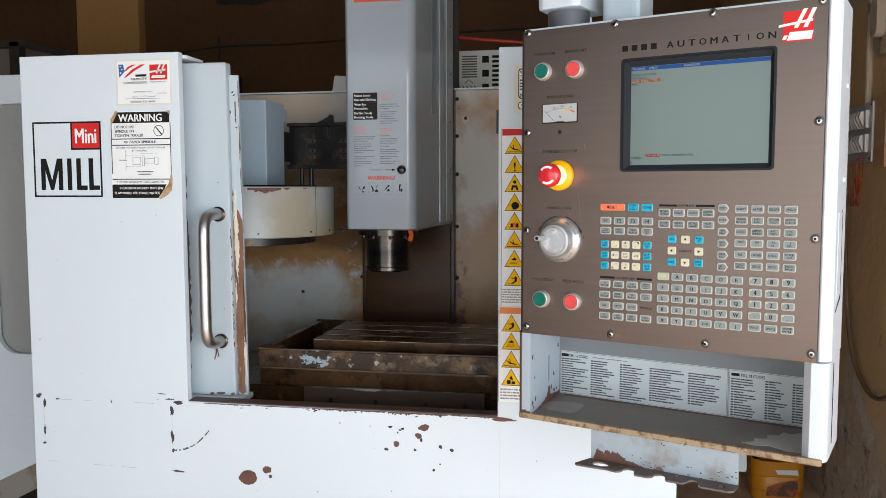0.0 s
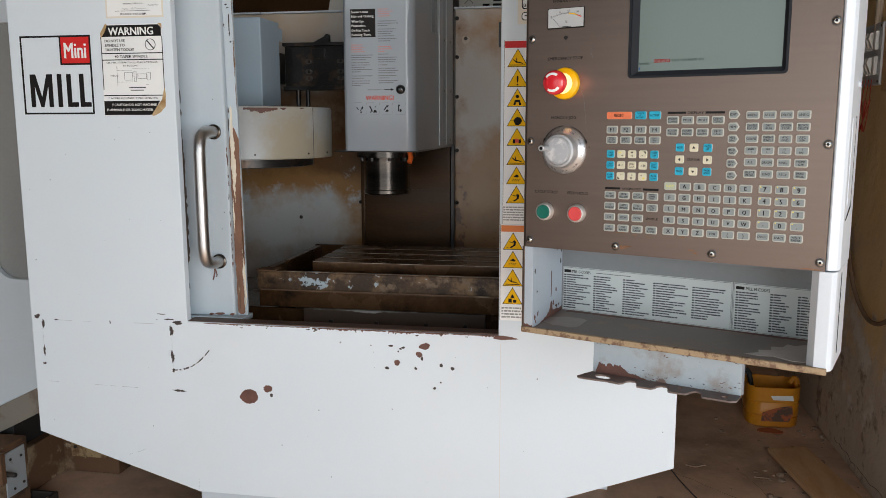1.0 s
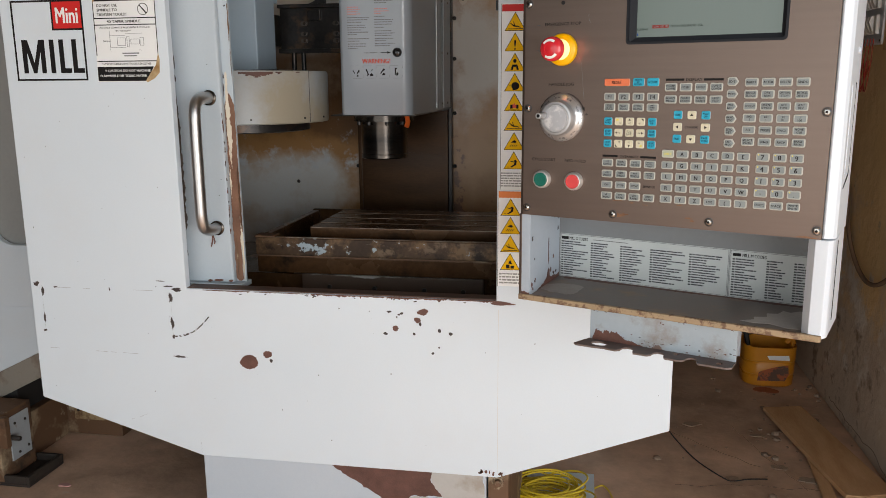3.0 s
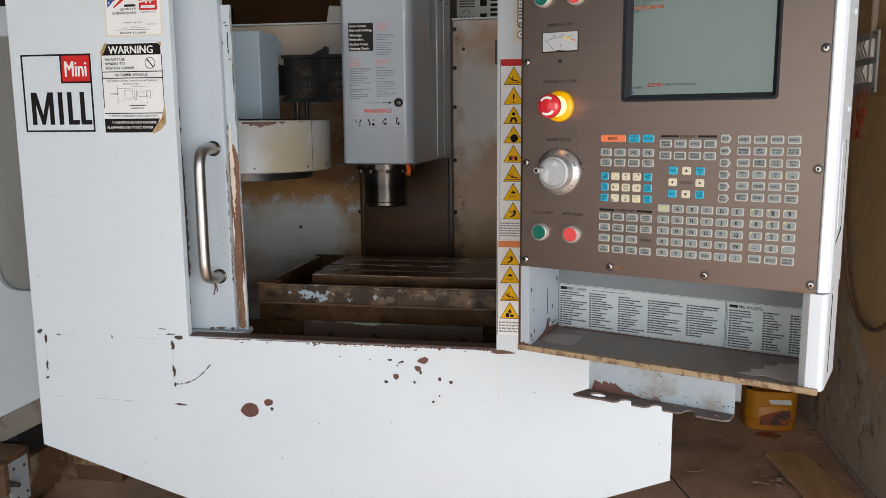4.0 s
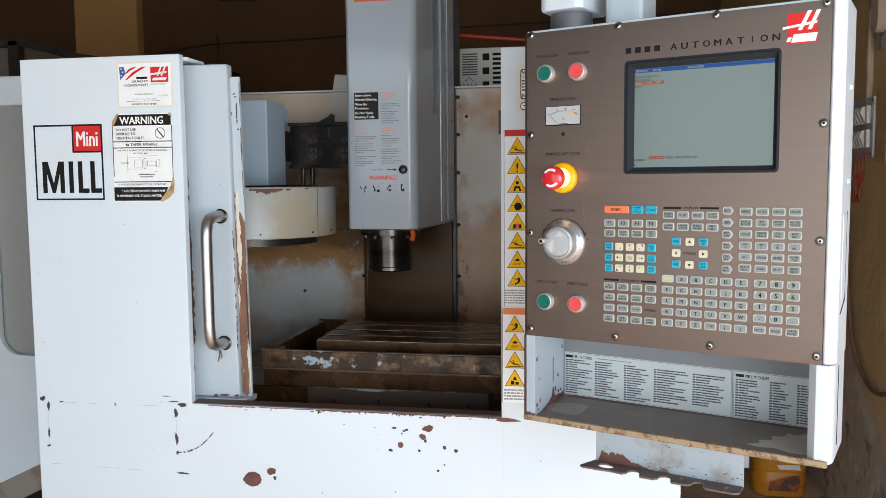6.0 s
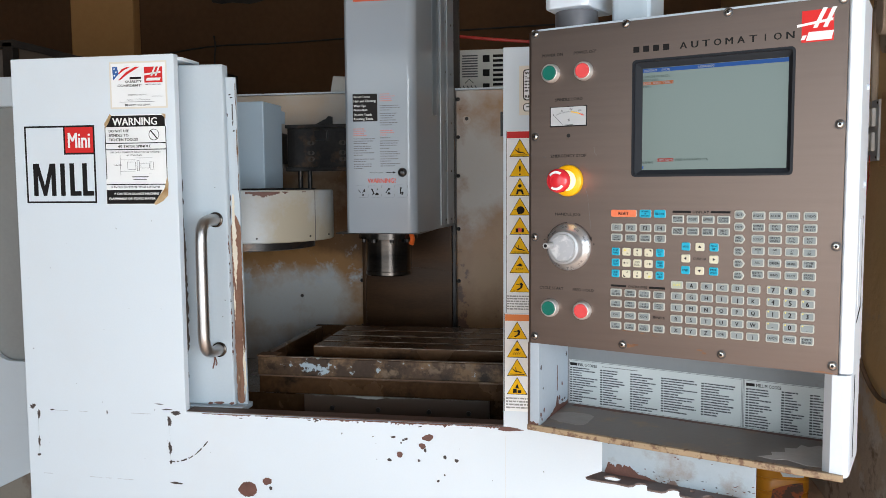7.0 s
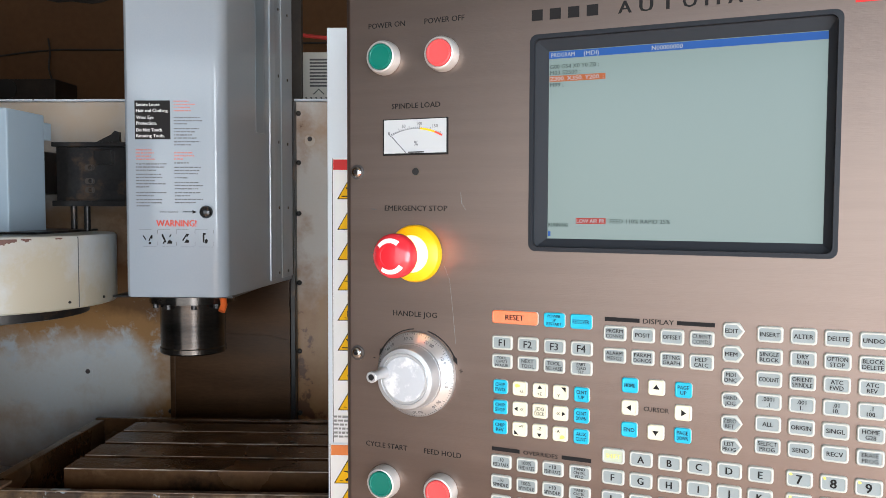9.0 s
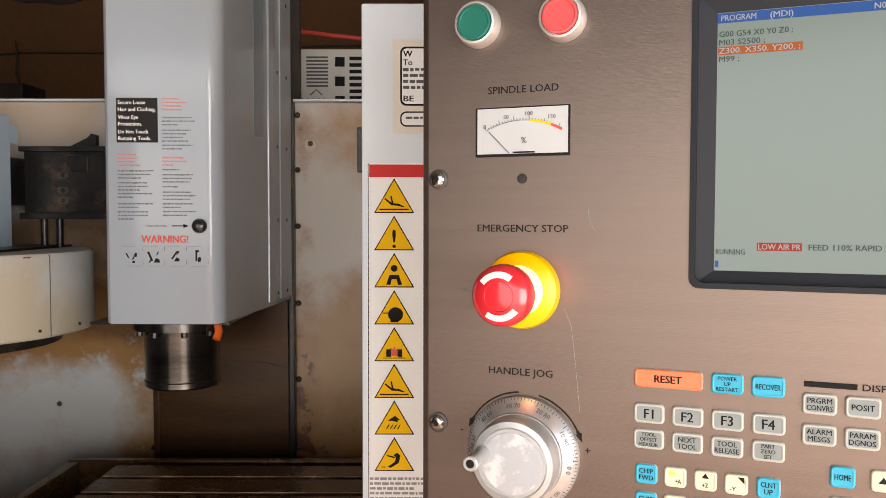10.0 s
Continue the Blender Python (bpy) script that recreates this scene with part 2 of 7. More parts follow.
# X band beside the column: brown stain and painted shade together
stain_bands(stained, [("Z", 1.22, 0.24, 0.62), ("X", -0.215, 0.10, 0.16), ("Z", 0.84, 0.06, 0.12), ("Z", 1.66, 0.28, -0.50)])
# coolant film, its orange deepened for floor bounce, paler where the upper sheet is lit
stain_bands(filmed, [("X", 0.40, 0.26, 0.20), ("Z", 1.00, 0.34, 0.30), ("Z", 1.62, 0.16, 0.12), ("Z", 1.36, 0.14, -0.16)])
oily = mat("oily_steel", (0.046, 0.021, 0.009), (0.115, 0.058, 0.025), 0.26, 0.25, scale=6, fine=90, bump=0.08, var=0.15)
rail = mat("tray_rail", (0.040, 0.024, 0.016), (0.092, 0.054, 0.032), 0.42, 0.3, scale=9, fine=110, bump=0.1, var=0.12)
covermetal = mat("way_cover_steel", (0.034, 0.016, 0.007), (0.092, 0.044, 0.018), 0.34, 0.15, scale=2.5, fine=60, bump=0.04, var=0.12, stretch=(1, 1, 6))
for oiled, shine in ((oily, 0.24), (rail, 0.30), (covermetal, 0.2)):
    oiled.node_tree.nodes["Principled BSDF"].inputs["Specular IOR Level"].default_value = shine
blacksteel = mat("black_oxide", (0.018, 0.017, 0.017), (0.05, 0.045, 0.042), 0.34, 0.6, scale=9, fine=150, bump=0.06)
spindlesteel = mat("spindle_steel", (0.035, 0.032, 0.030), (0.115, 0.098, 0.084), 0.22, 0.9, scale=5, fine=60, bump=0.03, stretch=(1, 1, 5))
handlesteel = mat("handle_steel", (0.46, 0.45, 0.44), (0.55, 0.54, 0.53), 0.36, 1.0, scale=20, fine=200, bump=0.02, var=0.06)
chrome = mat("chrome", (0.42, 0.40, 0.37), (0.52, 0.50, 0.47), 0.16, 1.0, scale=20, fine=200, bump=0.02, var=0.06)
brushed = mat("brushed_stainless", (0.166, 0.1225, 0.102), (0.185, 0.1365, 0.113), 0.35, 0.92, scale=2.6, fine=50, bump=0.05, var=0.08, aniso=0.5, stretch=(1, 40, 40))
housing = mat("pendant_paint", (0.63, 0.69, 0.75), (0.69, 0.74, 0.79), 0.35, scale=3, fine=240, bump=0.03)
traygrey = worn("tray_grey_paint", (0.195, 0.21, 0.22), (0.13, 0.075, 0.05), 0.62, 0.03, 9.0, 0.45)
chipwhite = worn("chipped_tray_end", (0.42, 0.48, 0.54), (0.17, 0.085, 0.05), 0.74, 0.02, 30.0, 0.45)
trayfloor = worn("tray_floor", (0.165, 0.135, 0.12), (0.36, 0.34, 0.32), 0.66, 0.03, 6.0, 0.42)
lipwear = worn("worn_lip", (0.38, 0.28, 0.17), (0.15, 0.085, 0.05), 0.54, 0.05, 70.0, 0.6, tint=(0.31, 0.22, 0.13), stretch=(1, 1, 1))
bracketpaint = worn("bracket_paint", (0.37, 0.43, 0.47), (0.12, 0.055, 0.045), 0.69, 0.015, 26.0, 0.45)
stain_bands(bracketpaint, [("Z", -0.224, 0.030, 0.07), ("Z", -0.160, 0.010, 0.20)])
stain_bands(chipwhite, [("Z", -0.158, 0.05, 0.12)])
bezelmat = plain("bezel_plastic", (0.016, 0.018, 0.022), 0.55, spec=0.2)
black = plain("black_print", (0.012, 0.011, 0.011), 0.7, spec=0.15)
greyprint = plain("grey_print", (0.11, 0.11, 0.115), 0.7, spec=0.2)
faintprint = plain("faint_print", (0.30, 0.30, 0.30), 0.7, spec=0.2)
redprint = plain("red_print", (0.60, 0.022, 0.02), 0.5, spec=0.25)
redtext = plain("red_letters", (0.68, 0.075, 0.035), 0.5)
blueprint = plain("blue_print", (0.02, 0.10, 0.35), 0.5)
whiteprint = plain("white_print", (0.80, 0.80, 0.78), 0.45)
paper = mat("sticker_paper", (0.80, 0.82, 0.82), (0.86, 0.87, 0.86), 0.5, scale=12, fine=300, bump=0.02)
cream = mat("old_sticker", (0.70, 0.655, 0.55), (0.76, 0.72, 0.63), 0.55, scale=12, fine=300, bump=0.02)
tornback = mat("torn_backing", (0.30, 0.17, 0.06), (0.62, 0.48, 0.28), 0.7, scale=40, fine=300, bump=0.2)
cardpaper = mat("code_card", (0.45, 0.49, 0.49), (0.52, 0.555, 0.55), 0.4, scale=10, fine=300, bump=0.01)
yellow = plain("hazard_yellow", (0.86, 0.49, 0.0), 0.6, spec=0.2)
orange = plain("hazard_orange", (0.75, 0.20, 0.02), 0.45)
keyrim = plain("key_rim", (0.43, 0.43, 0.385), 0.5)
keygrey = mat("key_grey", (0.205, 0.235, 0.235), (0.245, 0.275, 0.270), 0.5, scale=60, fine=500, bump=0.02)
keyblue = mat("key_blue", (0.003, 0.33, 0.49), (0.006, 0.39, 0.56), 0.5, scale=60, fine=500, bump=0.02)
keycream = mat("key_cream", (0.60, 0.56, 0.405), (0.66, 0.62, 0.47), 0.5, scale=60, fine=500, bump=0.02)
keyorange = mat("key_orange", (0.72, 0.16, 0.06), (0.80, 0.22, 0.10), 0.5, scale=60, fine=500, bump=0.02)
keyshift = mat("key_shift", (0.38, 0.42, 0.30), (0.44, 0.47, 0.36), 0.5, scale=60, fine=500, bump=0.02)
shiftyellow = plain("shift_yellow", (0.70, 0.62, 0.12), 0.5)
green = plain("green_button", (0.0, 0.125, 0.09), 0.35, coat=0.2)
redbutton = plain("red_button", (0.70, 0.07, 0.07), 0.3, coat=0.4)
estopred = plain("estop_red", (0.62, 0.02, 0.03), 0.25, coat=0.5)
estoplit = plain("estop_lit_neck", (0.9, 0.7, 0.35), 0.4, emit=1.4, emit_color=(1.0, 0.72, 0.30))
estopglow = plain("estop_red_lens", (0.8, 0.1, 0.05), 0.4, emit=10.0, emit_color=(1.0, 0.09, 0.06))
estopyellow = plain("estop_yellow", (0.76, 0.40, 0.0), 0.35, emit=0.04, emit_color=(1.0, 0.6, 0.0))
dialmetal = mat("dial_aluminium", (0.46, 0.465, 0.47), (0.55, 0.555, 0.56), 0.33, 0.65, scale=30, fine=200, bump=0.03)
dialring = mat("dial_ring", (0.46, 0.46, 0.46), (0.56, 0.56, 0.56), 0.30, 0.75, scale=30, fine=200, bump=0.03)
scuffed = worn("scuffed_plate", (0.42, 0.43, 0.45), (0.58, 0.58, 0.58), 0.56, 0.06, 90.0, 0.30)
screenlit = plain("screen_lit", (0.05, 0.06, 0.06), 0.16, emit=0.165, emit_color=(0.63, 0.87, 0.75))
screenblue = plain("screen_blue", (0.005, 0.02, 0.08), 0.3, emit=0.30, emit_color=(0.05, 0.19, 0.62), spec=0.15)
screenorange = plain("screen_orange", (0.1, 0.03, 0.01), 0.22, emit=0.30, emit_color=(0.72, 0.18, 0.05), spec=0.15)
screenred = plain("screen_red", (0.1, 0.01, 0.01), 0.22, emit=0.30, emit_color=(0.62, 0.06, 0.03), spec=0.15)
screenpale = plain("screen_pale", (0.1, 0.1, 0.1), 0.3, emit=0.30, emit_color=(0.65, 0.72, 0.75), spec=0.15)
screenink = plain("screen_ink", (0.02, 0.03, 0.03), 0.4, emit=0.05, emit_color=(0.45, 0.62, 0.55), spec=0.15)
rustbase = worn("rusty_base", (0.15, 0.078, 0.040), (0.36, 0.27, 0.17), 0.60, 0.06, 6.0, 0.7)
concrete = mat("dusty_concrete", (0.68, 0.445, 0.31), (0.77, 0.535, 0.39), 0.8, scale=1.6, fine=70, bump=0.16)
plaster = worn("stained_plaster", (0.70, 0.48, 0.23), (0.54, 0.42, 0.32), 0.66, 0.05, 2.6, 0.85, tint=(0.74, 0.54, 0.30))
stain_bands(plaster, [("Z", 0.0, 0.95, 0.34)])


def layer(m, colour, level, soft, scale, bands=()):
    """Another broken coat over what the material has."""
    nt = m.node_tree
    p = nt.nodes["Principled BSDF"]
    src = p.inputs["Base Color"].links[0].from_socket
    tc = nt.nodes.new("ShaderNodeTexCoord")
    n = nt.nodes.new("ShaderNodeTexNoise")
    n.inputs["Scale"].default_value, n.inputs["Detail"].default_value, n.inputs["Roughness"].default_value = scale, 8, 0.65
    link(nt, tc.outputs["Object"], n.inputs["Vector"])
    r = nt.nodes.new("ShaderNodeMapRange")
    r.inputs["From Min"].default_value, r.inputs["From Max"].default_value = level - soft, level + soft
    link(nt, n.outputs["Fac"], r.inputs["Value"])
    mix = nt.nodes.new("ShaderNodeMix")
    mix.data_type = "RGBA"
    mix.inputs["B"].default_value = (*colour, 1)
    link(nt, r.outputs["Result"], mix.inputs["Factor"])
    link(nt, src, mix.inputs["A"])
    link(nt, mix.outputs["Result"], p.inputs["Base Color"])
    if bands:
        stain_bands(m, bands)


layer(trayfloor, (0.24, 0.15, 0.085), 0.62, 0.08, 14.0)
layer(bracketpaint, (0.24, 0.20, 0.165), 0.60, 0.10, 16.0)
layer(bracketpaint, (0.10, 0.055, 0.035), 0.69, 0.03, 40.0, [("Z", -0.160, 0.016, 0.10), ("Z", -0.222, 0.012, 0.08)])
layer(rustbase, (0.44, 0.36, 0.25), 0.63, 0.04, 13.0)
layer(rustbase, (0.045, 0.028, 0.019), 0.62, 0.06, 8.0)
layer(oily, (0.120, 0.066, 0.032), 0.62, 0.06, 13.0)
layer(oily, (0.018, 0.012, 0.008), 0.62, 0.06, 9.0)
layer(blacksteel, (0.10, 0.058, 0.034), 0.63, 0.06, 14.0)
layer(rail, (0.022, 0.015, 0.011), 0.58, 0.05, 20.0)
layer(stained, (0.15, 0.075, 0.030), 0.70, 0.11, 6.0, [("Z", 1.25, 0.22, 0.50), ("X", -0.215, 0.09, 0.10), ("Z", 1.66, 0.28, -0.50)])
layer(stained, (0.54, 0.42, 0.31), 0.60, 0.14, 3.0, [("Z", 1.62, 0.20, 0.30), ("Z", 0.90, 0.40, -0.5)])
layer(stained, (0.47, 0.50, 0.52), 0.68, 0.08, 24.0, [("Z", 1.02, 0.09, 0.12), ("Z", 1.40, 0.30, -0.4)])
layer(filmed, (0.29, 0.140, 0.052), 0.60, 0.12, 6.0, [("X", 0.14, 0.05, 0.14), ("Z", 0.90, 0.22, 0.16), ("X", 0.40, 0.10, 0.08), ("Z", 1.45, 0.35, -0.14)])
layer(filmed, (0.12, 0.050, 0.020), 0.70, 0.03, 24.0, [("X", 0.135, 0.045, 0.16), ("Z", 0.87, 0.10, 0.10), ("Z", 1.38, 0.35, -0.30)])
layer(white, (0.655, 0.705, 0.74), 0.64, 0.14, 2.6)
layer(rail, (0.19, 0.115, 0.062), 0.57, 0.06, 15.0, [("X", 0.12, 0.35, 0.06)])
layer(rail, (0.17, 0.115, 0.075), 0.66, 0.03, 13.0, [("Z", 0.272, 0.022, 0.05), ("X", -0.14, 0.35, 0.05)])
layer(rail, (0.36, 0.42, 0.46), 0.68, 0.012, 30.0, [("X", -0.415, 0.07, 0.17), ("X", -0.30, 0.10, 0.05), ("Z", 0.272, 0.03, 0.06), ("Z", 0.235, 0.03, -0.3)])
layer(plaster, (0.66, 0.60, 0.52), 0.68, 0.03, 5.0, [("Z", 0.55, 0.3, 0.08)])
layer(plaster, (0.34, 0.235, 0.14), 0.68, 0.06, 6.0)
layer(plaster, (0.56, 0.46, 0.36), 0.66, 0.05, 4.0, [("Z", 0.0, 0.95, 0.26)])
layer(plaster, (0.66, 0.60, 0.53), 0.68, 0.04, 7.0, [("Z", 0.45, 0.40, 0.13)])
layer(plaster, (0.25, 0.18, 0.125), 0.70, 0.05, 10.0, [("Z", 0.20, 0.5, 0.12)])
layer(concrete, (0.57, 0.375, 0.26), 0.62, 0.10, 5.0)
layer(concrete, (0.30, 0.20, 0.14), 0.54, 0.14, 1.7)
layer(concrete, (0.60, 0.47, 0.36), 0.67, 0.04, 11.0)


def relief(m, scale, depth, detail=6):
    """Broad relief under the fine grain."""
    nt = m.node_tree
    old = [n for n in nt.nodes if n.type == "BUMP"][0]
    n = nt.nodes.new("ShaderNodeTexNoise")
    n.inputs["Scale"].default_value, n.inputs["Detail"].default_value, n.inputs["Roughness"].default_value = scale, detail, 0.6
    tc = nt.nodes.new("ShaderNodeTexCoord")
    link(nt, tc.outputs["Object"], n.inputs["Vector"])
    b = nt.nodes.new("ShaderNodeBump")
    b.inputs["Strength"].default_value, b.inputs["Distance"].default_value = 0.8, depth
    link(nt, n.outputs["Fac"], b.inputs["Height"])
    link(nt, b.outputs["Normal"], old.inputs["Normal"])


relief(concrete, 5.0, 0.006)
relief(plaster, 6.0, 0.014)
# pale colour lets the unseen ceiling and door-side walls reflect fill light
palefill = mat("pale_fill_sheet", (0.30, 0.27, 0.23), (0.37, 0.34, 0.29), 0.9, scale=0.8, fine=20, bump=0.1)
# dimness far from the openings is put into this dark brown
dimwall = mat("dim_wall", (0.098, 0.046, 0.019), (0.172, 0.086, 0.037), 0.9, scale=0.8, fine=20, bump=0.2)
pillarmat = mat("pillar_plaster", (0.60, 0.325, 0.12), (0.69, 0.40, 0.16), 0.9, scale=1.2, fine=30, bump=0.2)
wood = mat("old_board", (0.54, 0.30, 0.145), (0.68, 0.43, 0.235), 0.75, scale=5, fine=40, bump=0.25, stretch=(6, 1, 6))
bucketmat = worn("bucket_yellow", (0.66, 0.26, 0.015), (0.48, 0.15, 0.012), 0.6, 0.1, 6.0, 0.4)
yellowcable = mat("yellow_cable", (0.62, 0.45, 0.02), (0.72, 0.55, 0.05), 0.4, scale=10, fine=100, bump=0.02)
blackrubber = plain("black_rubber", (0.02, 0.02, 0.02), 0.6)
darkiron = mat("dark_iron", (0.03, 0.026, 0.024), (0.07, 0.055, 0.045), 0.6, 0.4, scale=6, fine=90, bump=0.1)
whiteplastic = mat("white_plastic", (0.55, 0.54, 0.50), (0.62, 0.61, 0.57), 0.5, scale=6, fine=200, bump=0.02)

# ---- the room ----


def slab(name, bm, material, label, category):
    ob = part(name, bm, material)
    return tagged(ob, label, category, kind="structure")


def uneven_floor():
    b = bmesh.new()
    nx, ny = 90, 110
    grid = []
    for j in range(ny + 1):
        row = []
        for i in range(nx + 1):
            x, y = -6.2 + 7.6 * i / nx, -3.0 + 9.7 * j / ny
            z = 0.006 * noise.noise((x * 2.1, y * 2.1, 0)) + 0.003 * noise.noise((x * 7, y * 7, 3))
            row.append(b.verts.new((x, y, z - 0.004)))
        grid.append(row)
    for j in range(ny):
        for i in range(nx):
            b.faces.new((grid[j][i], grid[j][i + 1], grid[j + 1][i + 1], grid[j + 1][i]))
    return b


slab("floor", uneven_floor(), concrete, "dusty brown trowelled concrete workshop floor", "floor")
slab("ground", bx(-14, 16, -16, 8, -0.4, -0.03), mat("yard_soil", (0.33, 0.25, 0.17), (0.42, 0.33, 0.23), 0.9, scale=0.7, fine=12, bump=0.2), "sunlit bare earth yard outside the workshop", "ground")
slab("wall_east", bx(1.035, 1.25, 1.15, 6.8, 0, 4.2), plaster, "stained ochre plaster wall, grey near the floor", "wall")
# unseen pier and lintel frame an assumed opening for sun and side lamp
slab("wall_east_pier", bx(1.035, 1.25, -2.4, -2.2, 0, 4.2), plaster, "unseen plaster pier beside the assumed wide side opening", "wall")
slab("wall_east_lintel", bx(1.035, 1.25, -2.2, 1.15, 2.75, 4.2), plaster, "unseen plaster wall above the assumed wide side opening", "wall")
slab("wall_north", bx(-6.2, 1.035, 6.6, 6.8, 0, 4.2), dimwall, "workshop back wall, its dim light put into dark brown", "wall")
slab("wall_west", bx(-6.4, -6.2, -2.4, 6.8, 0, 4.2), dimwall, "workshop side wall, its dim light put into dark brown", "wall")
slab("wall_south_left", bx(-6.2, -3.05, -2.4, -2.2, 0, 4.2), palefill, "unseen wall beside the workshop door opening, pale to reflect fill light", "wall")
slab("wall_south_right", bx(0.95, 1.035, -2.4, -2.2, 0, 4.2), palefill, "unseen narrow wall beside the workshop door opening, pale to reflect fill light", "wall")
slab("wall_south_lintel", bx(-3.05, 0.95, -2.4, -2.2, 2.75, 4.2), palefill, "unseen wall above the workshop door opening, pale to reflect fill light", "wall")
slab("ceiling", bx(-6.2, 1.25, -2.4, 6.8, 4.2, 4.35), palefill, "unseen workshop ceiling, pale to reflect fill light", "ceiling")
slab("pillar", bx(-4.36, -3.77, 6.48, 6.6, 0, 4.2, 0.02), pillarmat, "ochre plastered pillar against the back wall", "pillar")
slab("rail", bx(-6.2, 1.0, 6.52, 6.6, 3.0, 3.12), dimwall, "dark rail high on the back wall", "ledge")

# ---- machine enclosure ----
rng = random.Random(7)
mill = tagged(empty("milling_machine_enclosure", pose(-0.5, 1.7, 0)), "white milling machine enclosure, chipped paint, sliding door open", "milling machine")
MI = Matrix.Translation((0.5, -1.7, 0))


def mpart(name, bm, material, label="", parent=None, smooth=False):
    """A part of the enclosure, given in world places."""
    bm.transform(MI)
    return part(name, bm, material, parent or mill, label, smooth)


FY = 1.70
outline = [(-1.256, 0.531), (-0.844, 0.407), (-0.132, 0.407), (0.238, 0.546), (0.238, 1.604), (-0.137, 1.604), (-0.137, 0.819), (-0.8553, 0.821), (-0.8575, 1.617), (-1.256, 1.617)]
front = mpart("front_panel", prism(outline, 0.02, "y", FY, 0.002, 2), white, "white front sheet with chipped paint")
post = front
mpart("top_fold", prism([(-0.885, 1.722), (-0.860, 1.724), (-0.852, 1.732), (-0.852, 1.81), (-1.25, 1.81), (-1.25, 1.722)], 0.008, "z", 1.606, 0.002), white)
mpart("sill", bx(-0.857, -0.137, 1.704, 1.742, 0.811, 0.8225, 0.002), sillpaint, "brown sill with the paint worn off")
mpart("right_return", bx(-0.1365, -0.128, 1.7205, 1.80, 0.82, 1.60, 0.002), white)
mpart("left_wall", bx(-1.262, -1.245, 1.735, 2.64, 0.56, 1.60, 0.002), stained, "stained white inner side wall")
mpart("right_wall", bx(0.215, 0.232, 1.735, 2.64, 0.56, 1.60, 0.002), stained)
mpart("rear_wall", bx(-1.24, -0.694, 2.625, 2.64, 0.45, 1.628, 0.002), stained, "white rear sheet, brown coolant stains with painted light and shade")
mpart("rear_wall", bx(-0.383, 0.213, 2.625, 2.64, 0.45, 1.628, 0.002), filmed, "white rear sheet, brown coolant stains with painted light and shade")
mpart("rear_flange", bx(-1.24, -1.031, 2.612, 2.70, 1.6285, 1.634, 0.002), white)
mpart("rear_flange", bx(-1.027, -0.694, 2.612, 2.70, 1.6285, 1.634, 0.002), white)
mpart("rear_flange", bx(-0.383, 0.213, 2.612, 2.70, 1.6285, 1.634, 0.002), white)
mpart("chip_pan", bx(-1.24, 0.213, 1.735, 2.62, 0.575, 0.59), oily, "oily dark chip pan")
for x, m in ((-0.692, covermetal), (-0.392, blacksteel)):
    mpart("column_rail", bx(x, x + 0.012, 2.60, 2.68, 0.60, 1.628, 0.002), m, "dark column rail")
mpart("column_back", bx(-0.694, -0.383, 2.70, 2.72, 0.45, 2.35), darkiron)
for z in (1.645, 1.480, 1.356, 1.185, 1.015, 0.86):
    zz = min(z, 1.60)
    mpart("wall_bolt", lathe([(0.0065, 0), (0.0065, 0.003), (0.005, 0.006), (0.002, 0.0075)], 10, "y", (-0.375, 2.6251, zz)), blacksteel, smooth=True)
for z in (1.19, 1.013, 0.86):
    mpart("wall_bolt", lathe([(0.0065, 0), (0.0065, 0.003), (0.005, 0.006), (0.002, 0.0075)], 10, "y", (-0.7005, 2.6251, z)), blacksteel, smooth=True)
for x, z in ((-0.347, 1.538), (-0.911, 0.958), (-1.197, 0.97)):
    mpart("wall_hole", lathe([(0.006, 0), (0.004, 0.002)], 12, "y", (x, 2.6245, z)), darkchip)
    mpart("stain", prism(blob(x, z - 0.004, 0.012, 0.014, rng), 0.0005, "y", 2.6245), stained)
mpart("door_catch", bx(-0.150, -0.1370, 1.772, 1.788, 1.430, 1.482, 0.0015), blacksteel, "dark catch on the inner fold")

# base pedestal below the apron
mpart("base", bx(-0.884, -0.167, 1.78, 2.75, 0.0, 0.405, 0.004), greyblue, "grey-white base with peeled paint")
mpart("base", bx(-0.163, -0.114, 1.79, 2.7, 0.0, 0.405, 0.003), rustbase, "rusty base post")
peel = [(-0.575, 0.40), (-0.30, 0.40), (-0.30, 0.395), (-0.30, 0.34), (-0.27, 0.305), (-0.35, 0.30), (-0.40, 0.27), (-0.44, 0.30), (-0.50, 0.335), (-0.55, 0.37)]
mpart("peeled_patch", prism(jagged(peel[2:] + peel[:1], 0.0028, 0.007, rng), 0.0008, "y", 1.7792), brownchip, "peeled brown undercoat")
peel = [(-0.298, 0.40), (-0.172, 0.40), (-0.172, 0.12), (-0.30, 0.17), (-0.40, 0.23), (-0.40, 0.268), (-0.35, 0.298), (-0.27, 0.302), (-0.298, 0.34)]
mpart("peeled_patch", prism(jagged(peel, 0.0030, 0.008, rng), 0.0008, "y", 1.7788), worn("filler_grey", (0.50, 0.48, 0.45), (0.38, 0.33, 0.28), 0.56, 0.05, 9.0, 0.7), "grey filler")
mpart("base_foot", bx(-0.11, 0.10, 1.98, 2.45, 0.0, 0.055, 0.004), white)

mpart("base_bolt", lathe([(0.013, 0), (0.013, 0.004), (0.009, 0.005), (0.009, 0.016), (0.006, 0.018)], 8, "y", (-0.139, 1.7895, 0.352)), rustbase, "rusty base bolt", smooth=True)
# rear cabinet seen past the apron
mpart("rear_cabinet", bx(0.15, 0.56, 2.66, 3.25, 0.40, 1.60, 0.006), greyblue, "white rear cabinet of the machine")

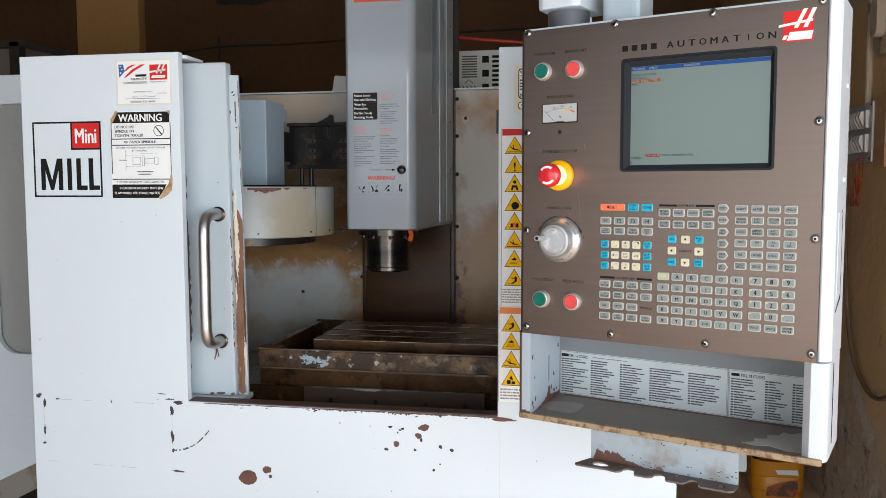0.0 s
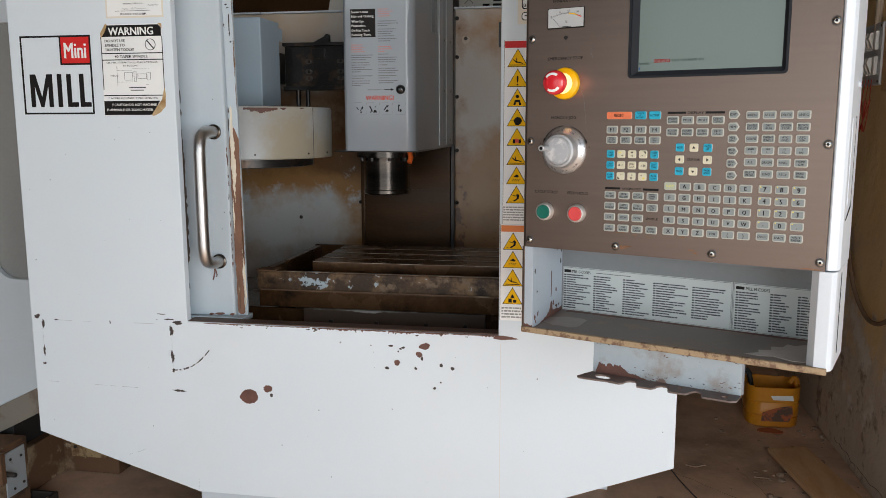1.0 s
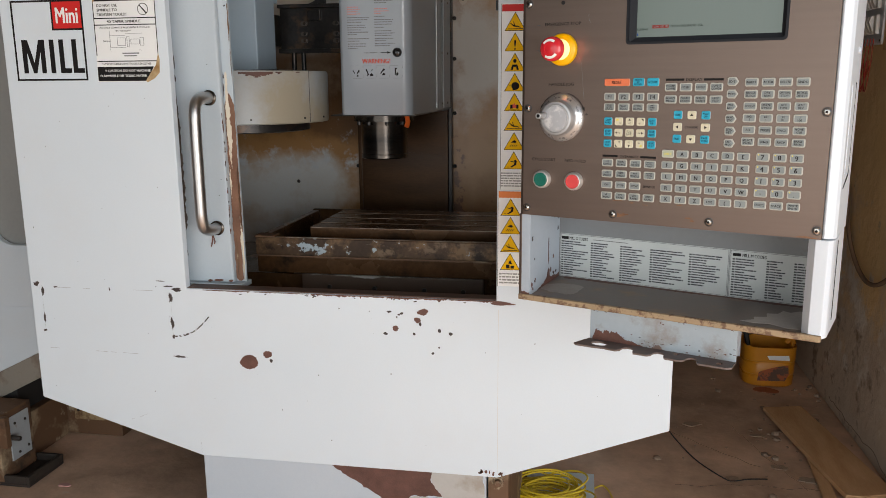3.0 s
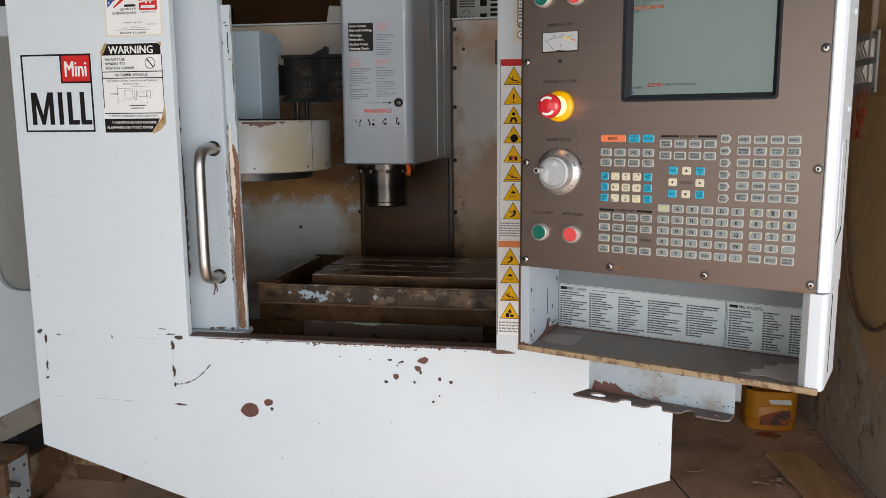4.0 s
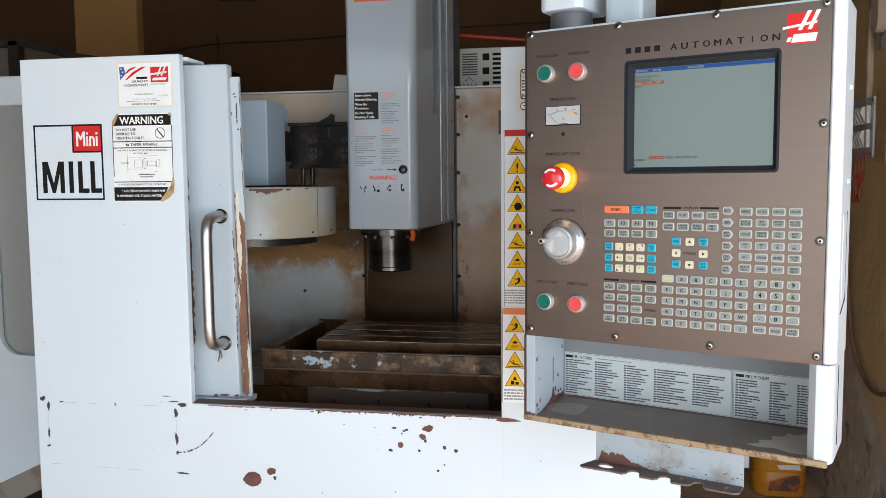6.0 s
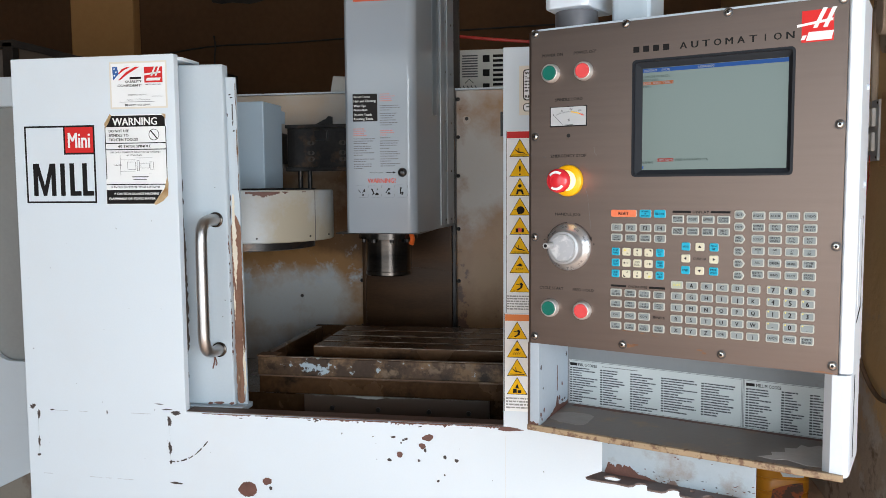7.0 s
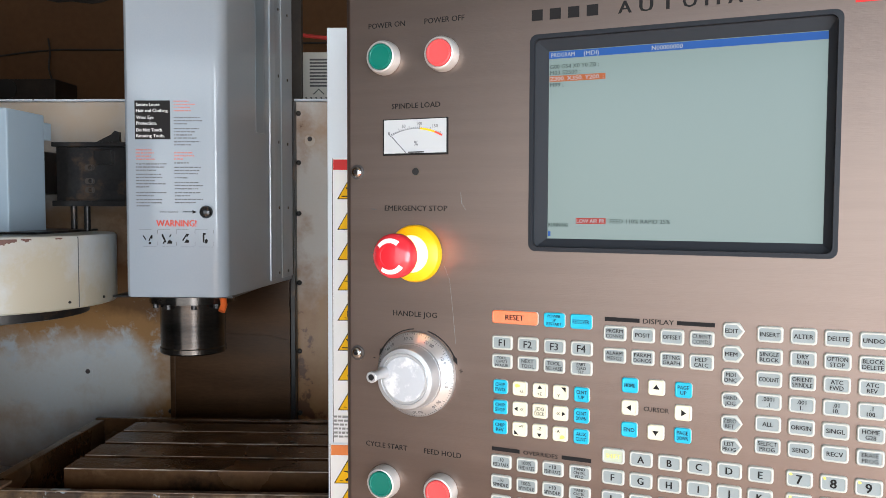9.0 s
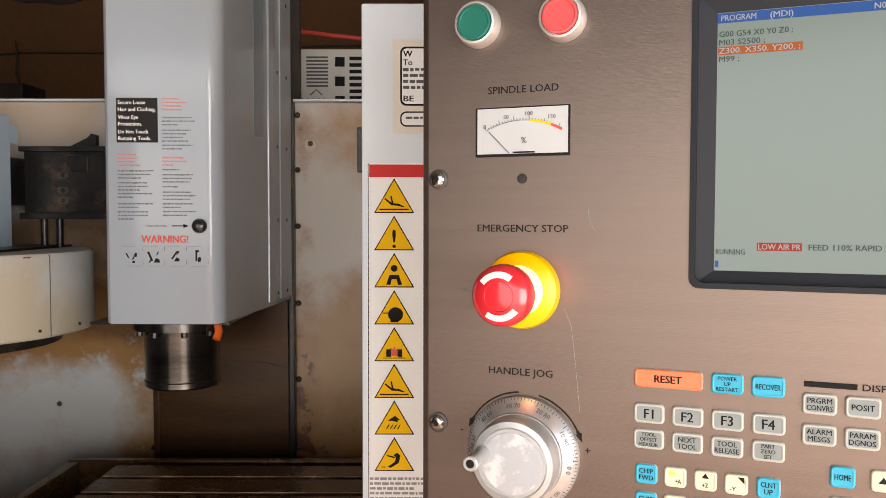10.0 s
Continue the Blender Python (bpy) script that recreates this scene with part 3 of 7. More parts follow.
# door
mpart("door_track", bx(-0.92, -0.738, 1.7425, 1.80, 0.812, 0.8236, 0.001), doorpaint, "grey track under the door")
door = mpart("door", prism([(-1.22, 0.824), (-0.7625, 0.824), (-0.7715, 1.600), (-1.22, 1.603)], 0.030, "y", 1.756, 0.005, 3), doorpaint, "pale grey sliding door, pushed open")


def edge_x(z, w):
    """The door edge's left (w = 0) to right (w = 1) side at a height."""
    f = (z - 0.824) / 0.75
    return (-0.7620 - 0.0092 * f) * (1 - w) + (-0.7375 - 0.0105 * f) * w


mpart("door_edge", prism([(edge_x(0.824, 0), 0.824), (edge_x(0.824, 1), 0.824), (edge_x(1.572, 1), 1.572), (edge_x(1.572, 0), 1.572)], 0.008, "y", 1.770, 0.0015), doorpaint, "folded door edge", door)


def torn(z, seed):
    """An uneven run of bites, broad and fine."""
    return noise.noise((z * 38, seed * 3.1, 0)) + 0.7 * noise.noise((z * 120, seed * 5.3, 4)) + 0.4 * noise.noise((z * 420, seed, 9))


def ragged(z0, z1, w0, w1, rag, material, y, taper=0.05):
    """A torn-edged strip of bare metal down the door edge."""
    lo, hi, z = [], [], z0
    while z < z1:
        g = min(1.0, (z - z0 + 0.004) / taper, (z1 - z + 0.004) / taper)
        mid = (w0 + w1) / 2
        lo.append((edge_x(z, mid + (w0 - mid) * g + 1.3 * rag * torn(z, w0)), z))
        hi.append((edge_x(z, mid + (w1 - mid) * g + 1.3 * rag * torn(z, w1 + 7)), z))
        z += rng.uniform(0.0010, 0.0022)
    mpart("bare_strip", prism([*lo, *hi[::-1]], 0.0006, "y", y), material, "brown metal where the paint has worn off", door)


oldcream = mat("old_cream_coat", (0.62, 0.56, 0.44), (0.70, 0.65, 0.55), 0.55, scale=30, fine=300, bump=0.05)
bareold = mat("bare_brown_metal", (0.135, 0.062, 0.036), (0.225, 0.112, 0.066), 0.6, scale=16, fine=200, bump=0.15)
ragged(0.826, 0.945, 0.05, 0.74, 0.05, bareold, 1.7691, 0.01)
ragged(0.92, 1.262, 0.02, 0.99, 0.04, bareold, 1.7694, 0.03)
ragged(1.02, 1.10, 0.03, 0.20, 0.06, oldcream, 1.7688, 0.05)
ragged(1.09, 1.31, 0.16, 0.54, 0.10, oldcream, 1.7688, 0.08)
ragged(0.95, 1.10, 0.80, 0.97, 0.07, rustbase, 1.7683, 0.06)
ragged(0.826, 0.985, 0.72, 0.98, 0.07, oldcream, 1.7688, 0.07)
ragged(0.84, 0.93, 0.20, 0.42, 0.05, rustbase, 1.7683, 0.04)
ragged(1.30, 1.36, 0.93, 1.01, 0.05, rustbase, 1.7694, 0.03)
ragged(1.375, 1.46, 0.92, 1.01, 0.05, rustbase, 1.7694, 0.03)
ragged(1.50, 1.56, 0.94, 1.01, 0.04, rustbase, 1.7694, 0.03)
for i in range(22):
    z = rng.uniform(0.90, 1.22)
    mpart("edge_chip", prism(blob(edge_x(z, rng.uniform(-0.04, 0.04)), z, rng.uniform(0.0006, 0.0016), rng.uniform(0.002, 0.007), rng, 12, 0.5), 0.0005, "y", 1.7556), brownchip if i % 3 else darkchip, "", door)
for w, z, a, h in ((0.10, 1.488, 0.0012, 0.004), (0.62, 1.470, 0.0014, 0.005), (0.70, 1.452, 0.0022, 0.002), (0.55, 1.5265, 0.0030, 0.0016), (0.40, 1.533, 0.003, 0.0016), (0.10, 1.30, 0.0010, 0.008), (0.05, 1.27, 0.0012, 0.012)):
    mpart("edge_chip", prism(blob(edge_x(z, w), z, a, h, rng, 14, 0.4), 0.0005, "y", 1.7694), darkchip, "", door)
mpart("latch", bx(-0.7565, -0.7545, 1.7680, 1.7702, 1.476, 1.512, 0.0006), darkchip, "worn latch slot", door)
for x, z, a in ((-0.80, 0.829, 0.013), (-0.770, 0.8285, 0.006), (-0.822, 0.8275, 0.006)):
    mpart("door_chip", prism(blob(x, z, a, 0.0028, rng), 0.0006, "y", 1.7554), brownchip, "", door)
for x, z in ((-0.779, 1.068), (-0.786, 1.030), (-0.796, 1.325)):
    mpart("door_chip", prism(blob(x, z, 0.0011, 0.0011, rng, 8), 0.0006, "y", 1.7554), darkchip, "", door)
hx, hz0, hz1, hy = -0.796, 0.954, 1.252, 1.756
hpts = [(hx, hy, hz1), (hx - 0.003, hy - 0.026, hz1), (hx - 0.006, hy - 0.050, hz1 - 0.008), (hx - 0.006, hy - 0.062, hz1 - 0.03)] + [(hx - 0.006, hy - 0.064, hz1 + (hz0 - hz1) * f) for f in (0.24, 0.5, 0.76)] + [(hx - 0.006, hy - 0.062, hz0 + 0.03), (hx - 0.006, hy - 0.050, hz0 + 0.008), (hx - 0.003, hy - 0.026, hz0), (hx, hy, hz0)]
mpart("door_handle", tube(smooth_path(hpts, 6), 0.0132, 20), handlesteel, "polished steel tube pull handle", door, True)
for z in (hz0, hz1):
    mpart("handle_flange", lathe([(0.0172, 0), (0.0172, 0.003), (0.0145, 0.005)], 24, "y", (hx, hy - 0.0002, z)), spindlesteel, "", door, True)
mpart("wire_tie", tube([(hx - 0.004, hy - 0.02, hz0 - 0.01), (hx - 0.006, hy - 0.015, hz0 - 0.025), (hx - 0.012, hy - 0.012, hz0 - 0.042)], 0.0016, 6), brownchip, "", door)
mpart("wire_tie", tube([(hx - 0.003, hy - 0.02, hz0 - 0.01), (hx - 0.002, hy - 0.012, hz0 - 0.03), (hx - 0.004, hy - 0.012, hz0 - 0.035)], 0.0014, 6), brownchip, "", door)

# chips, scratches and scars on the front sheet: (x, z, width, height)
CHIPS = [(-0.711, 0.650, 0.0215, 0.0175), (-0.665, 0.671, 0.010, 0.009), (-0.657, 0.656, 0.004, 0.004), (-0.299, 0.788, 0.012, 0.007), (-0.311, 0.769, 0.008, 0.006),
         (-0.361, 0.748, 0.007, 0.006), (-0.384, 0.735, 0.005, 0.003), (-0.375, 0.786, 0.005, 0.0025), (-0.347, 0.783, 0.004, 0.0025), (-0.353, 0.780, 0.003, 0.002),
         (-0.262, 0.747, 0.004, 0.004), (-0.237, 0.741, 0.004, 0.004), (-0.277, 0.694, 0.003, 0.003), (-0.319, 0.737, 0.003, 0.003), (-0.263, 0.708, 0.002, 0.002), (-0.358, 0.774, 0.002, 0.002),
         (-0.305, 0.760, 0.003, 0.004), (-0.49, 0.789, 0.002, 0.001), (-0.42, 0.785, 0.0015, 0.001)]
for x, z, w, h in CHIPS:
    mpart("paint_chip", prism(blob(x, z, w, h, rng, 44, 0.05 if w > 0.02 else 0.16, 0.05 if w > 0.02 else 0.11), 0.0006, "y", FY - 0.0005), brownchip if w > 0.006 else darkchip, "", front)
for x, z, w, h in ((-1.225, 0.800, 0.003, 0.012), (-1.227, 0.735, 0.0025, 0.012), (-1.229, 0.703, 0.004, 0.003), (-0.896, 0.797, 0.004, 0.012), (-0.896, 0.735, 0.004, 0.012), (-0.895, 0.703, 0.004, 0.004),
                   (-0.884, 0.654, 0.015, 0.0022), (-0.88, 0.817, 0.012, 0.004), (-0.90, 0.824, 0.012, 0.0016), (-1.19, 0.812, 0.006, 0.0014), (-1.05, 0.812, 0.0014, 0.004), (-0.92, 0.836, 0.01, 0.001), (-1.24, 0.818, 0.006, 0.006)):
    mpart("paint_scar", prism(blob(x, z, w, h, rng, 36, 0.3, 0.30), 0.0006, "y", FY - 0.0005), darkchip, "", front)
arc = [(-0.893 + 0.092 * t, 0.7025 + 0.055 * t ** 2.2) for t in np.linspace(0, 1, 36)]
for i0, i1 in ((0, 4), (5, 8), (9, 15), (16, 21), (22, 29), (30, 35)):
    run = arc[i0:i1]
    upper = [(x - 0.0010 - rng.uniform(0, 0.0008), z + rng.uniform(0.0010, 0.0040)) for x, z in run[::-1]]
    mpart("scratch", prism([*run, *upper], 0.0006, "y", FY - 0.0005), darkchip, "curved broken scratch", front)
for (x0, z0), (x1, z1) in (((-1.00, 0.4945), (-0.978, 0.504)), ((-1.022, 0.487), (-1.012, 0.491)), ((-1.22, 0.659), (-1.195, 0.659)), ((-1.10, 0.657), (-1.07, 0.6565)), ((-1.06, 0.6565), (-1.045, 0.656)), ((-1.03, 0.656), (-0.99, 0.6555)), ((-0.896, 0.79), (-0.896, 0.71)), ((-1.227, 0.79), (-1.228, 0.705)), ((-1.19, 0.811), (-1.15, 0.8112)), ((-1.12, 0.811), (-1.10, 0.811)), ((-0.99, 0.812), (-0.94, 0.812)), ((-0.845, 0.41), (-0.845, 0.44))):
    mpart("scratch", prism([(x0, z0), (x1, z1), (x1, z1 + 0.0005), (x0, z0 + 0.0005)], 0.0005, "y", FY - 0.0004), faintprint, "", front)
# fly specks and pinholes in the paint
for i in range(36):
    x, z = (rng.uniform(-1.24, -0.88), rng.uniform(0.56, 1.28)) if i % 2 else (rng.uniform(-0.84, 0.22), rng.uniform(0.44, 0.79))
    if z < 0.52 and (x < -0.75 or x > -0.1):
        z += 0.12
    r = rng.choice((0.0005, 0.0006, 0.0008, 0.0012))
    mpart("speck", prism(blob(x, z, r, r * rng.uniform(0.6, 1.6), rng, 8, 0.3), 0.0005, "y", FY - 0.0004), greyprint, "", front)
mpart("seam", bx(-0.1325, -0.1317, FY - 0.0003, FY + 0.001, 0.412, 0.80), plain("seam_grey", (0.64, 0.62, 0.58), 0.6), "", front)
for i in range(10):
    x = rng.uniform(-0.175, -0.10)
    mpart("rust_drip", prism(blob(x, 0.4125 + rng.uniform(0, 0.008), rng.uniform(0.001, 0.004), rng.uniform(0.002, 0.006), rng, 10, 0.4), 0.0005, "y", FY - 0.0004), brownchip, "", front)
# paint bitten off along the top edge of the sheet
for x0, x1, deep in ((-0.815, -0.70, 0.0022), (-0.69, -0.56, 0.0012), (-0.555, -0.385, 0.0030), (-0.38, -0.245, 0.0038), (-0.24, -0.142, 0.0026)):
    low, x = [], x0
    while x < x1:
        low.append((x, 0.8185 - deep * rng.uniform(0.1, 0.7) - (deep * rng.uniform(0.4, 1.2) if rng.random() < 0.16 else 0.0)))
        x += rng.uniform(0.0012, 0.0045)
    mpart("sill_chip", prism([(x0, 0.8196), *low, (x1, 0.8196)], 0.0006, "y", FY - 0.0007), brownchip, "", front)
for i in range(9):
    x = rng.uniform(-0.80, -0.16)
    mpart("sill_chip", prism(blob(x, 0.8140 + rng.uniform(-0.003, 0.001), rng.uniform(0.0015, 0.005), rng.uniform(0.0008, 0.0018), rng, 14, 0.4), 0.0006, "y", FY - 0.0006), darkchip, "", front)
mpart("sill_chip", prism(blob(-0.125, 0.815, 0.028, 0.004, rng, 20, 0.3), 0.0006, "y", FY - 0.0006), brownchip, "", post)
# long ragged strip of bare dark metal down the fold
left, right, z = [], [], 0.945
while z < 1.27:
    grow = min(1.0, (z - 0.94) / 0.03, (1.275 - z) / 0.10)
    left.append((-0.8610, z))
    right.append((-0.8580 + grow * rng.uniform(0.0035, 0.0080), z))
    z += rng.uniform(0.004, 0.011)
mpart("bare_edge", prism([*left, *right[::-1]], 0.0008, "y", FY + 0.0204), mat("bare_dark_metal", (0.022, 0.015, 0.012), (0.055, 0.035, 0.026), 0.7, scale=30, fine=200, bump=0.2), "bare dark edge where the paint has gone", front)
for z, h in ((1.33, 0.012), (1.295, 0.008), (0.90, 0.006)):
    mpart("edge_chip", prism(blob(-0.8562, z, 0.0014, h, rng, 14, 0.4), 0.0006, "y", FY + 0.0204), darkchip, "", front)

# ---- lettering used anywhere ----
KEYPAD = []
GREY, BLUE, CREAM = "grey", "blue", "cream"


def k(lines, a, v, kind="std", colour=GREY, size=0.0):
    KEYPAD.append((lines, a, v, kind, colour, size))


k(["RESET"], 0.1518, 0.207, "reset", "orange", 0.0045)
k(["POWER", "UP", "RESTART"], 0.186, 0.207, "std", BLUE)
k(["RECOVER"], 0.2085, 0.207, "std", BLUE)
for i in range(4):
    k([f"F{i + 1}"], 0.1407 + 0.0228 * i, 0.185, size=0.0058)
for i, s in enumerate(("TOOL OFFSET MEASUR", "NEXT TOOL", "TOOL RELEASE", "PART ZERO SET")):
    k(s.split(), 0.1407 + 0.0228 * i, 0.169)
for j, row in enumerate((("CHIP FWD", "+A", "+Z", "-Y", "CLNT UP"), ("CHIP STOP", "+X", "JOG LOCK", "-X", "CLNT DOWN"), ("CHIP REV", "+Y", "-Z", "-A", "AUX CLNT"))):
    for i, s in enumerate(row):
        k(s.split(), (0.1395, 0.1568, 0.1744, 0.1919, 0.2097)[i], (0.1472, 0.1298, 0.1126)[j], "sq", BLUE if i in (0, 4) else CREAM)
for j, row in enumerate((("-10 FEED_RATE", "100% FEED_RATE", "+10 FEED_RATE", "HAND CNTRL FEED"), ("-10 SPINDLE", "100% SPINDLE", "+10 SPINDLE", "HAND CNTRL SPIN"), ("CW", "STOP", "CCW", ""), ("5% RAPID", "25% RAPID", "50% RAPID", "100% RAPID"))):
    for i, s in enumerate(row):
        if s:
            k([q.replace("_", " ") for q in s.split()], (0.1405, 0.1634, 0.186, 0.2089)[i], 0.0823 - 0.0175 * j)
for j, row in enumerate(("SHIFT A B C D E", "F G H I J K", "L M N O P Q", "R S T U V W", "X Y Z EOB ( )")):
    for i, s in enumerate(row.split()):
        k([s], 0.236 + 0.0221 * i, 0.0999 - 0.01735 * j, size=0.0054 if len(s) == 1 else 0.0034, colour="shift" if s == "SHIFT" else GREY)
for j, row in enumerate((("PRGRM CONVRS", "POSIT", "OFFSET", "CURNT COMDS"), ("ALARM MESGS", "PARAM DGNOS", "SETNG GRAPH", "HELP CALC"))):
    for i, s in enumerate(row):
        k(s.split(), 0.2359 + 0.0222 * i, 0.1993 - 0.0179 * j)
for j, row in enumerate((("HOME", "up", "PAGE UP"), ("left", "", "right"), ("END", "down", "PAGE DOWN"))):
    for i, s in enumerate(row):
        if s:
            k(s.split(), (0.2486, 0.2692, 0.2897)[i], (0.1586, 0.1407, 0.1230)[j], "sq", BLUE if s.isupper() else CREAM)
for j, s in enumerate(("EDIT", "MEM", "MDI DNC", "HAND JOG", "ZERO RET", "LIST PROG")):
    k(s.split(), 0.3253, 0.2072 - 0.01768 * j, "tag")
for j, row in enumerate((("INSERT", "ALTER", "DELETE", "UNDO"), ("SINGLE BLOCK", "DRY RUN", "OPTION STOP", "BLOCK DELETE"), ("COOLNT", "ORIENT SPINDLE", "ATC FWD", "ATC REV"),
                         (".0001 .1", ".001 1.", ".01 10.", ".1 100."), ("ALL", "ORIGIN", "SINGL", "HOME G28"), ("SELECT PROG", "SEND", "RECV", "ERASE PROG"))):
    for i, s in enumerate(row):
        k(s.split(), 0.3508 + 0.0227 * i, 0.2062 - 0.01684 * j)
for j, row in enumerate(("7 8 9", "4 5 6", "1 2 3", "- 0 .", "CANCEL SPACE WRITE_ENTER")):
    for i, s in enumerate(row.split()):
        k(s.split("_"), 0.3732 + 0.0227 * i, 0.1003 - 0.01727 * j, size=0.0066 if len(s) == 1 else 0.0)

DIAL = ("30 70", "20 80", "10 90", "0 0", "90 10", "80 20", "70 30", "60 40", "50 50", "40 60")
PANEL_TEXT = [("POWER ON", 0.0298, 0.4605, 0.0365), ("POWER OFF", 0.0856, 0.4605, 0.0376), ("SPINDLE LOAD", 0.0585, 0.3885, 0.0473), ("EMERGENCY STOP", 0.0585, 0.2985, 0.0613),
              ("HANDLE JOG", 0.0579, 0.2045, 0.0434), ("CYCLE START", 0.0295, 0.0825, 0.0424), ("FEED HOLD", 0.0853, 0.0825, 0.036)]
OTHER = [*DIAL] + ["AUTOMATION", "DISPLAY", "OVERRIDES", "CURSOR", "SPINDLE", "+", "-", "%", "0", "50", "100", "150", "PROGRAM", "(MDI)", "N00000000", "G00 G54 X0 Y0 Z0 ;", "M03 S2500 ;", "Z300. X350. Y200. ;", "M99 ;", "RUNNING",
         "LOW AIR PR", "FEED 110% RAPID 25%", "MILL G CODES", "MILL M CODES", "Mini", "MILL", "WARNING", "DO NOT USE", "SPINDLE TO", "TIGHTEN TOOLS!!", "40 TAPER SPINDLE", "USE ONLY CORRECT PULLSTUDS & TOOLING", "BT TOOLING",
         "!! AVOID EXCESSIVE TOOL LENGTHS", "!! CAUTION DO NOT MACHINE", "FLAMMABLE OR TOXIC MATER", "QUALITY", "CONFIDENT!", "INSPECTED BY:", "READY TO SHIP.", "MADE IN U.S.A.", "THREAD", "WARNING!", "!",
         "Secure Loose", "Hair and Clothing.", "Wear Eye", "Protection.", "Do Not Touch", "Rotating Tools.", "TOOL RELEASE", "W", "To", "BE"]
words([q for key in KEYPAD for q in key[0]] + [t[0] for t in PANEL_TEXT] + OTHER)

# ---- stickers on the front sheet ----
SY = FY - 0.0008


def mtext(s, x, z, h, material, parent, width=0.0, y=SY - 0.0009):
    return text(s, x + 0.5, y - 1.7, z, h, material, parent, width)


def msheet(name, pts, material, parent, y=SY, label="", thick=0.0005):
    return mpart(name, prism(pts, thick, "y", y), material, label, parent)


# name plate: black outlined square with a red block
badge = msheet("badge", rect(-1.228, -1.053, 1.292, 1.466), white, front, label="black outlined badge with a red block")
t = 0.004
for r in (rect(-1.228, -1.053, 1.466 - t, 1.466), rect(-1.228, -1.053, 1.292, 1.292 + t), rect(-1.228, -1.228 + t, 1.296, 1.462), rect(-1.053 - t, -1.053, 1.296, 1.462)):
    msheet("badge_line", r, black, badge, SY - 0.0006)
msheet("badge_block", rect(-1.126, -1.057, 1.405, 1.462), redprint, badge, SY - 0.0005)
msheet("badge_line", rect(-1.130, -1.126, 1.401, 1.462), black, badge, SY - 0.0006)
msheet("badge_line", rect(-1.126, -1.057, 1.401, 1.405), black, badge, SY - 0.0006)
mtext("Mini", -1.0915, 1.433, 0.034, whiteprint, badge, 0.055)
zb, zt, tw = 1.3085, 1.3815, 0.0112
msheet("letter_m", [(-1.2095, zb), (-1.2095, zt), (-1.1955, zt), (-1.1815, zb + 0.022), (-1.1675, zt), (-1.1535, zt), (-1.1535, zb), (-1.1645, zb), (-1.1645, zt - 0.026), (-1.1775, zb), (-1.1855, zb), (-1.1985, zt - 0.026), (-1.1985, zb)], black, badge, SY - 0.0006)
msheet("letter_i", rect(-1.1415, -1.1415 + tw, zb, zt), black, badge, SY - 0.0006)
for x in (-1.118, -1.0865):
    msheet("letter_l", [(x, zb), (x + 0.027, zb), (x + 0.027, zb + 0.0105), (x + tw, zb + 0.0105), (x + tw, zt), (x, zt)], black, badge, SY - 0.0006)

# inspection sticker
insp = msheet("inspection_sticker", rect(-1.011, -0.874, 1.500, 1.603), cream, front, label="yellowed inspection sticker with red and blue stripes")
msheet("sticker_face", rect(-1.007, -0.878, 1.504, 1.599), paper, insp, SY - 0.0004)
Y2 = SY - 0.0007
flag = msheet("star_field", [(-1.0035, 1.592), (-0.992, 1.592), (-0.988, 1.5765), (-1.002, 1.563)], blueprint, insp, Y2)
for x, z in ((-0.9985, 1.5875), (-0.9945, 1.5805), (-0.9985, 1.573)):
    msheet("star", blob(x, z, 0.0017, 0.0017, rng, 8, 0.1), whiteprint, flag, Y2 - 0.0003)
for (x0, z0), (x1, z1), w in (((-0.9905, 1.5625), (-0.945, 1.591), 0.0075), ((-0.9905, 1.576), (-0.966, 1.591), 0.006)):
    msheet("stripe", [(x0, z0), (x0 + w * 0.7, z0 + 0.0005), ((x0 + x1) / 2 + w * 0.6, (z0 + z1) / 2 + 0.001), (x1 + w, z1), (x1 - w * 0.4, z1), ((x0 + x1) / 2 - w * 0.4, (z0 + z1) / 2 + 0.003)], redprint, insp, Y2)
msheet("logo_block", rect(-0.927, -0.884, 1.556, 1.590), redprint, insp, Y2)
msheet("logo_bar", [(-0.932, 1.575), (-0.888, 1.580), (-0.888, 1.576), (-0.932, 1.571)], whiteprint, insp, Y2 - 0.0003)
msheet("logo_bar", [(-0.912, 1.570), (-0.908, 1.570), (-0.898, 1.592), (-0.902, 1.592)], whiteprint, insp, Y2 - 0.0003)
msheet("logo_bar", [(-0.902, 1.570), (-0.898, 1.570), (-0.888, 1.592), (-0.892, 1.592)], whiteprint, insp, Y2 - 0.0003)
msheet("logo_bar", [(-0.924, 1.560), (-0.890, 1.560), (-0.888, 1.566), (-0.920, 1.566)], whiteprint, insp, Y2 - 0.0003)
msheet("name_bar", rect(-0.962, -0.935, 1.564, 1.569), black, insp, Y2)
mtext("QUALITY", -0.953, 1.559, 0.005, black, insp, 0.04, Y2 - 0.0004)
mtext("CONFIDENT!", -0.963, 1.5505, 0.005, black, insp, 0.058, Y2 - 0.0004)
mtext("MADE IN U.S.A.", -0.906, 1.5515, 0.0025, black, insp, 0.038, Y2 - 0.0004)
mtext("INSPECTED BY:", -0.944, 1.530, 0.0028, black, insp, 0.046, Y2 - 0.0004)
mtext("READY TO SHIP.", -0.944, 1.508, 0.0040, black, insp, 0.062, Y2 - 0.0004)
msheet("signature_line", rect(-0.988, -0.905, 1.5145, 1.5152), black, insp, Y2)
